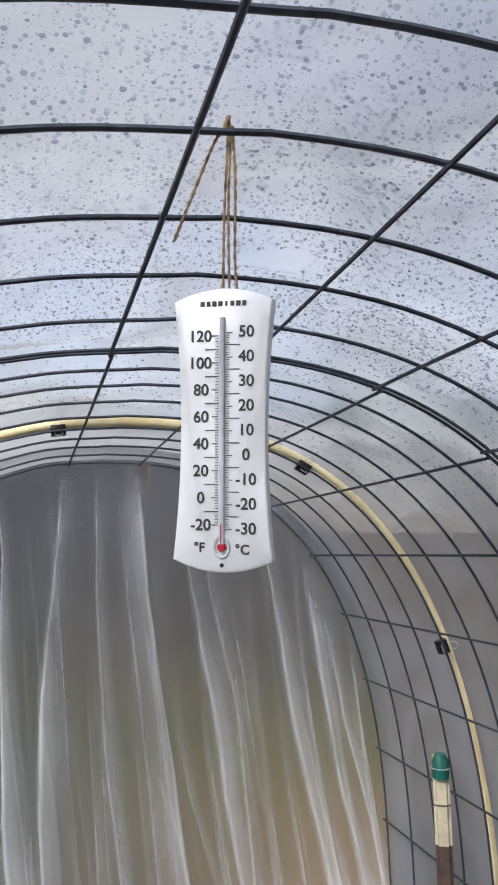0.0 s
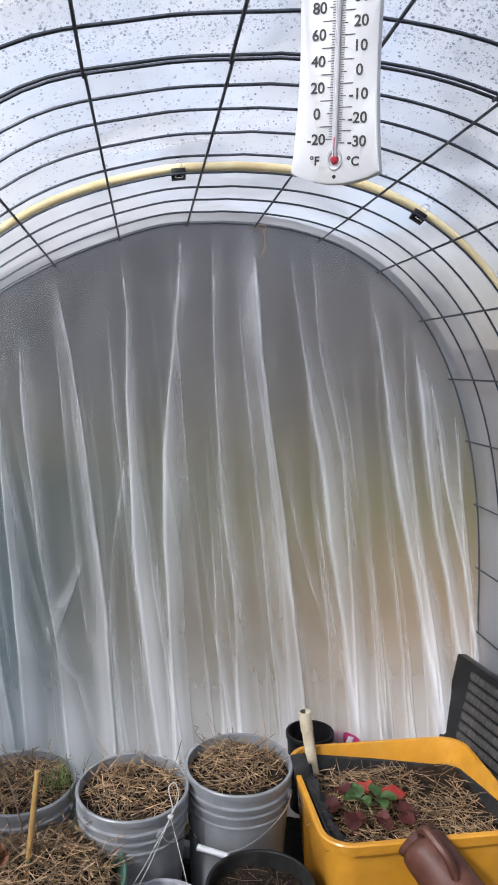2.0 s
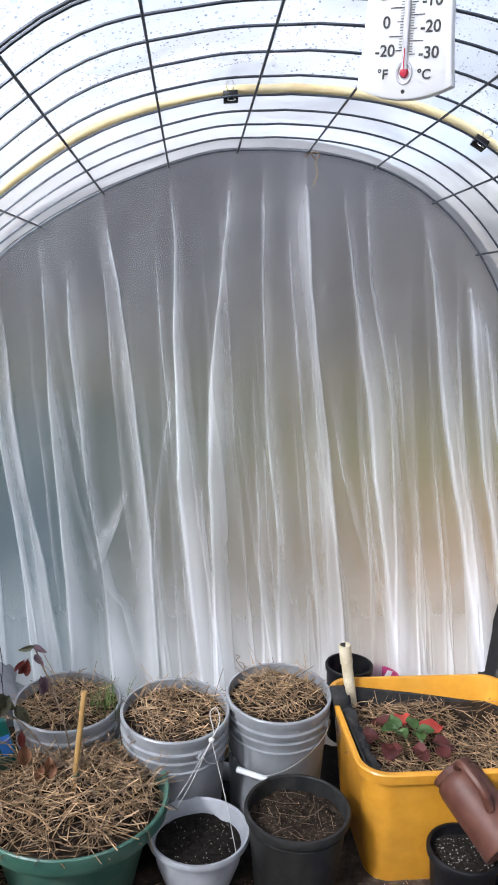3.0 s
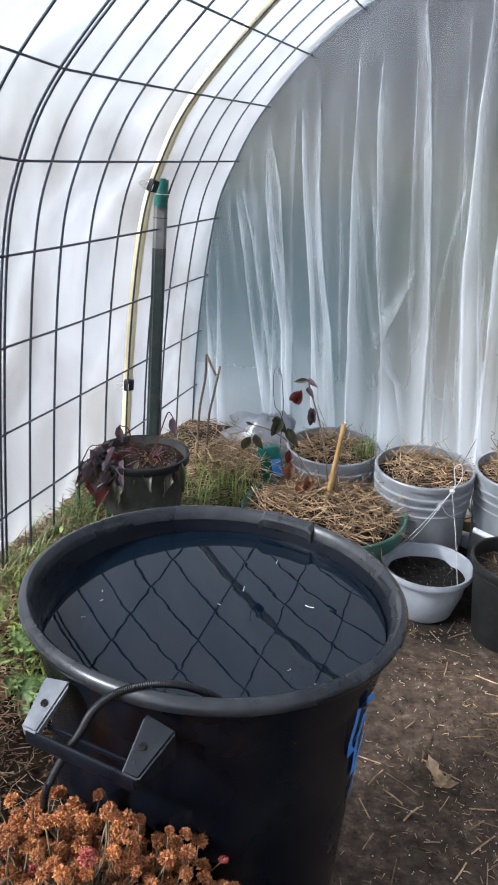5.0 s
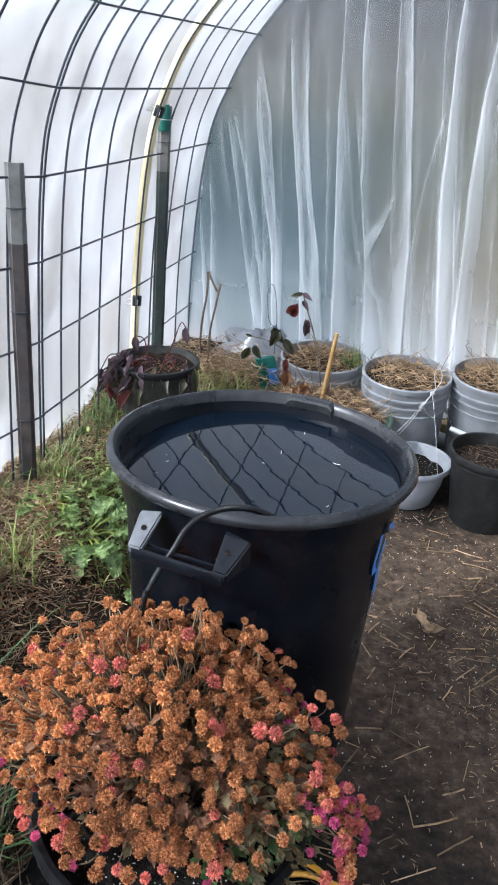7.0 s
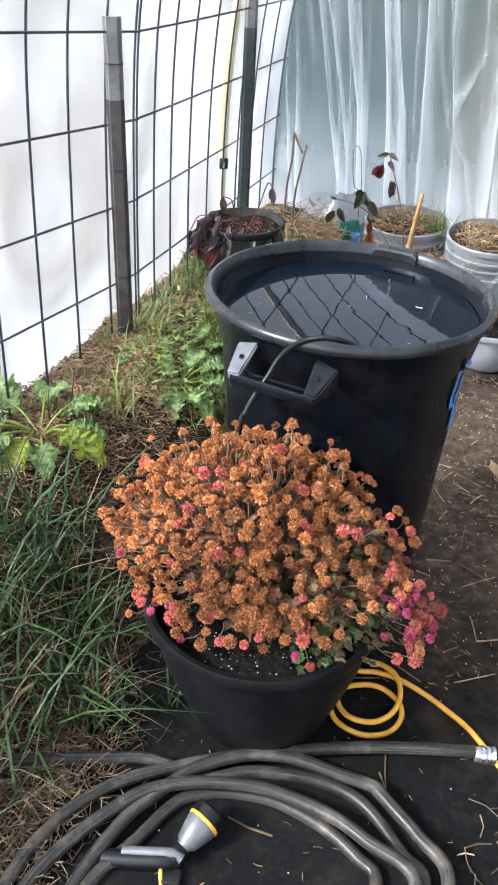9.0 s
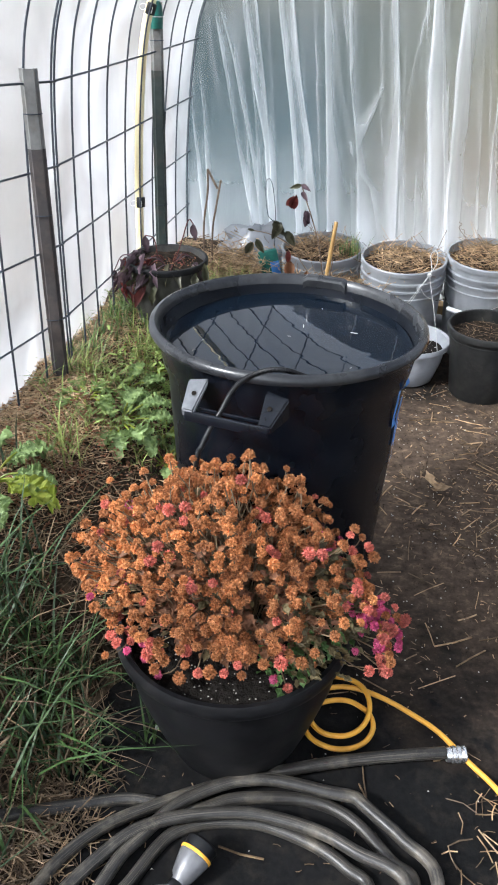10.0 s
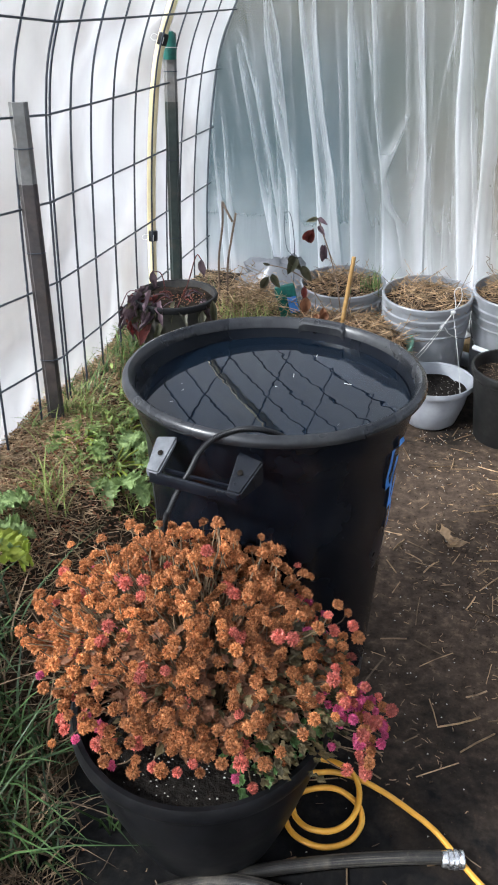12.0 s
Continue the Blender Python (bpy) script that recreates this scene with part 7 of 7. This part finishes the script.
tagged(raw("perlite", V, F, M["perlite"]), "perlite grains in the small black pot", "perlite", kind="stuff").matrix_basis = pose(0.468, 1.47, -0.02)

# brown jug lying across the small pot
A, B = Vector((0.455, 1.55, 0.315)), Vector((0.545, 1.40, 0.225))
jug = thing("plastic_jug", "brown plastic jug tipped over on a pot", "jug", A)
jug.matrix_basis = Matrix.Translation(A) @ (B - A).to_track_quat("Z", "Y").to_matrix().to_4x4() @ pose(0, 0, 0, 0, 0, 20)
JL = (B - A).length
part("body", lathe([(0, 0.0), (0.048, 0.002), (0.058, 0.012), (0.061, 0.03), (0.063, JL - 0.02), (0.065, JL - 0.006), (0.063, JL), (0.055, JL - 0.001), (0.052, JL - 0.03), (0, JL - 0.035)], 40), M["brown"], jug)
hb_ = bmesh.new()
path_ = smooth_path([(0.05, 0, 0.0), (0.092, 0, 0.008), (0.104, 0, 0.035), (0.1, 0, 0.085), (0.062, 0, 0.12)], 6)
tube(path_, 0.011, 8, hb_)
hnd = part("handle", hb_, M["brown"], jug, "strap handle")
hnd.rotation_euler = (0, 0, radians(95))
part("spout", lathe([(0.052, 0.004), (0.056, -0.010), (0.052, -0.012), (0.046, 0.002)], 28), M["brown"], jug)

# dark board leaning in the corner
bd = thing("dark_board", "black rough-faced board leaning in the corner", "board", (0.80, 2.05, 0.225), rz=12, ry=11)
part("frame", block((0.035, 0.36, 0.56), (0, 0, 0), 0.004), M["blackmat"], bd)
for k in range(16):
    part("slat", block((0.012, 0.25, 0.024), (-0.020, -0.04, -0.25 + 0.033 * k), 0.004), M["slate"], bd)

# pouch, wire loop, twigs and heap in the far corner
po = thing("blue_pouch", "small teal and blue packet standing in hay", "packet", (-0.718, 1.775, 0.258), rz=15, ry=-14)
part("packet", block((0.072, 0.024, 0.135), (0, 0, 0), 0.008), M["tape"], po, "dark teal packet")
part("label", block((0.032, 0.002, 0.06), (0.018, -0.0135, -0.005), 0.0006), M["blue"], po, "bright blue label")
wl = thing("wire_loop", "thin steel wire loop stuck in the ground", "wire")
part("wire", tube(smooth_path([(-0.748, 1.95, 0.15), (-0.748, 1.95, 0.35), (-0.775, 1.95, 0.40), (-0.785, 1.95, 0.50), (-0.772, 1.95, 0.53), (-0.757, 1.95, 0.50), (-0.745, 1.95, 0.40), (-0.750, 1.95, 0.34)], 6), 0.0014, 6), M["wire"], wl)
hp2 = []
g = random.Random(15)
for k, pts in enumerate((((-0.966, 1.75, 0.2), (-0.962, 1.75, 0.40), (-0.945, 1.75, 0.52), (-0.943, 1.75, 0.60)), ((-0.935, 1.75, 0.2), (-0.930, 1.75, 0.38), (-0.915, 1.75, 0.47), (-0.896, 1.75, 0.566)), ((-0.943, 1.75, 0.60), (-0.925, 1.75, 0.565), (-0.908, 1.75, 0.535)))):
    t = thing("bare_twig", "bare brown upright twig in the corner", "twig", group="bare twigs in the corner")
    part("twig", tube(smooth_path(pts, 5), 0.004, 6, radii=None), M["twig"], t)
    hp2.append(t)
V, F = sticks(g, 900, lambda q: (q.gauss(-0.86, 0.07), q.gauss(1.78, 0.05), 0.20 + abs(q.gauss(0.06, 0.03))), 0.08, 0.0022, 0.7)
tagged(raw("hay_litter", V, F, M["hay"]), "heap of dead grass in the far corner", "hay", kind="stuff")
V, F = blades(g, 120, lambda q: (q.gauss(-0.84, 0.07), q.gauss(1.66, 0.06), 0.2), 0.11, 0.003, 0.9)
tagged(raw("grass", V, F, M["tuft"]), "pale grass in the far corner", "grass", kind="stuff")
wadV, wadF = [], []
for j in range(13):
    for i in range(17):
        a, b = 2 * math.pi * i / 16, math.pi * j / 12
        r = 1 + 0.6 * noise.noise((math.cos(a) * 2.2, math.sin(a) * 2.2, b * 1.6))
        wadV.append((-0.83 + 0.15 * r * math.sin(b) * math.cos(a), 2.06 + 0.07 * r * math.sin(b) * math.sin(a), 0.22 + 0.09 * r * math.cos(b)))
for j in range(12):
    for i in range(16):
        wadF.append((j * 17 + i, j * 17 + i + 1, j * 17 + 18 + i, j * 17 + 17 + i))
tagged(raw("plastic_sheet", wadV, wadF, M["cover"], smooth=True), "crumpled white plastic sheet on the ground", "plastic sheet")

# wilted plant in the black pot
wl2 = thing("wilted_plant", "wilted purple plant drooping over its black pot", "plant", (WX, WY, WZ + 0.21))
g = random.Random(18)
for k in range(20):  # thin stalks lying outwards from the crown
    a, r = g.uniform(0, 6.28), g.uniform(0.05, 0.10)
    part("stalk", tube(smooth_path([(0.01 + math.cos(a) * 0.012, math.sin(a) * 0.012, 0), (0.01 + math.cos(a) * r * 0.6, math.sin(a) * r * 0.6, g.uniform(0.012, 0.035)), (math.cos(a) * r, math.sin(a) * r, 0.012)], 4), 0.0014, 5), M["redleaf"] if k % 2 else M["purple"], wl2)
for k in range(60):  # limp crumpled leaves heaped over the rim
    a = g.gauss(3.95, 0.5) if k < 52 else g.uniform(2.6, 6.6)
    over = g.random() ** 1.4 if k < 52 else 0.2
    r = 0.075 + 0.062 * min(over * 2.2, 1)
    at = Vector((r * math.cos(a), r * math.sin(a), 0.045 - 0.075 * over + g.uniform(-0.012, 0.016)))
    turn = a + g.uniform(-1.1, 1.1)
    hang_leaf(wl2, at, (math.cos(turn) * 0.55, math.sin(turn) * 0.55, g.uniform(-1.4, -0.2 if over < 0.4 else -0.9)), g.uniform(0.05, 0.09), g.uniform(0.018, 0.034), g.choice(("purple", "purple", "bronze", "redleaf", "purple")), "", g.choice((0, 1, 2, 3)), g.uniform(-0.3, 0.8), (math.cos(a) + g.uniform(-0.9, 0.9), math.sin(a) + g.uniform(-0.9, 0.9), g.uniform(0, 1.0)), g.uniform(0.4, 1.3))
hang_leaf(wl2, (-0.108, -0.088, -0.012), (-0.05, -0.15, -1), 0.075, 0.042, "crimson", "crimson leaf", 0, 0.1, (-0.5, -1, 0.2))
hang_leaf(wl2, (0.132, -0.03, 0.03), (0.15, -0.2, -1), 0.085, 0.03, "bronze", "curled brown leaf", 0, 0.15, (0.4, -1, 0.2), 1.2)
for pts, mt in (((( 0.02, 0.0, 0.0), (0.05, 0.0, 0.08), (0.075, 0.0, 0.15), (0.09, 0.0, 0.14)), "redleaf"), (((-0.03, 0, 0), (-0.04, 0.0, 0.08), (-0.07, 0.0, 0.09)), "redleaf"), (((-0.05, -0.05, 0.03), (-0.13, -0.04, 0.035), (-0.17, -0.03, -0.02)), "purple")):
    part("stalk", tube(smooth_path(pts, 4), 0.0018, 5), M[mt], wl2)
    hang_leaf(wl2, pts[-1], (0.1, -0.1, -1), 0.055, 0.026, "purple", "", 0, 0.2, (0, -1, 0.3))
V, F = speckle(random.Random(19), 200, lambda q: (q.gauss(0.02, 0.04), q.gauss(0, 0.04), 0.222), 0.0022)
tagged(raw("leaf_crumbs", V, F, M["dryleaf"]), "dry leaf crumbs on the black pot soil", "leaf litter", kind="stuff").matrix_basis = pose(WX, WY, WZ)

# bits between the pots
el = thing("pipe_elbow", "grey plastic pipe elbow between the buckets", "pipe")
part("elbow", tube(smooth_path([(-0.12, 1.97, 0.04), (-0.07, 1.95, 0.04), (-0.055, 1.93, 0.035), (-0.05, 1.90, 0.02)], 5), 0.026, 14), M["pale"], el)
part("collar", tube([(-0.052, 1.912, 0.027), (-0.049, 1.885, 0.014)], 0.031, 14), M["pale"], el)
wdp = thing("wood_offcut", "short offcut of tan wood behind the buckets", "wood", (-0.10, 2.07, 0.05), rz=8)
part("board", block((0.2, 0.06, 0.04), (0, 0, 0), 0.004), M["wood"], wdp)
tp = thing("blue_strap", "crumpled strip of blue plastic on the path", "plastic strip", (0.215, 1.37, 0.0))
bm = bmesh.new()
rows = [[bm.verts.new((0.018 * s + 0.012 * math.sin(k * 1.7), -0.06 + 0.015 * k, 0.014 + 0.012 * math.sin(k * 1.9 + s * 2))) for s in (-1, 0, 1)] for k in range(9)]
for a, b in zip(rows, rows[1:]):
    for i in range(2):
        bm.faces.new((a[i], a[i + 1], b[i + 1], b[i]))
part("strip", bm, M["blue"], tp)
rt = thing("pale_root", "pale dry forked root among the grass", "root")
part("root", tube(smooth_path([(-0.70, -0.33, 0.10), (-0.695, -0.29, 0.12), (-0.70, -0.25, 0.125), (-0.69, -0.22, 0.13)], 5), 0.0028, 6), M["straw"], rt)
tie = thing("hanging_tie", "brown garden tie hanging at the end arch", "tie")
c0 = hw(0.125, 2.17, 2.05)
part("tie", tube(smooth_path([c0, c0 + Vector((0.012, -0.01, -0.02)), c0 + Vector((0.018, -0.01, -0.06)), c0 + Vector((0.008, -0.01, -0.09))], 5), 0.0016, 5), M["twine"], tie)
part("bow", tube(smooth_path([c0 + Vector((-0.02, 0, -0.01)), c0 + Vector((0, -0.004, 0.004)), c0 + Vector((0.022, 0, 0.0)), c0 + Vector((0.012, -0.01, -0.018))], 5), 0.0014, 5), M["twine"], tie)
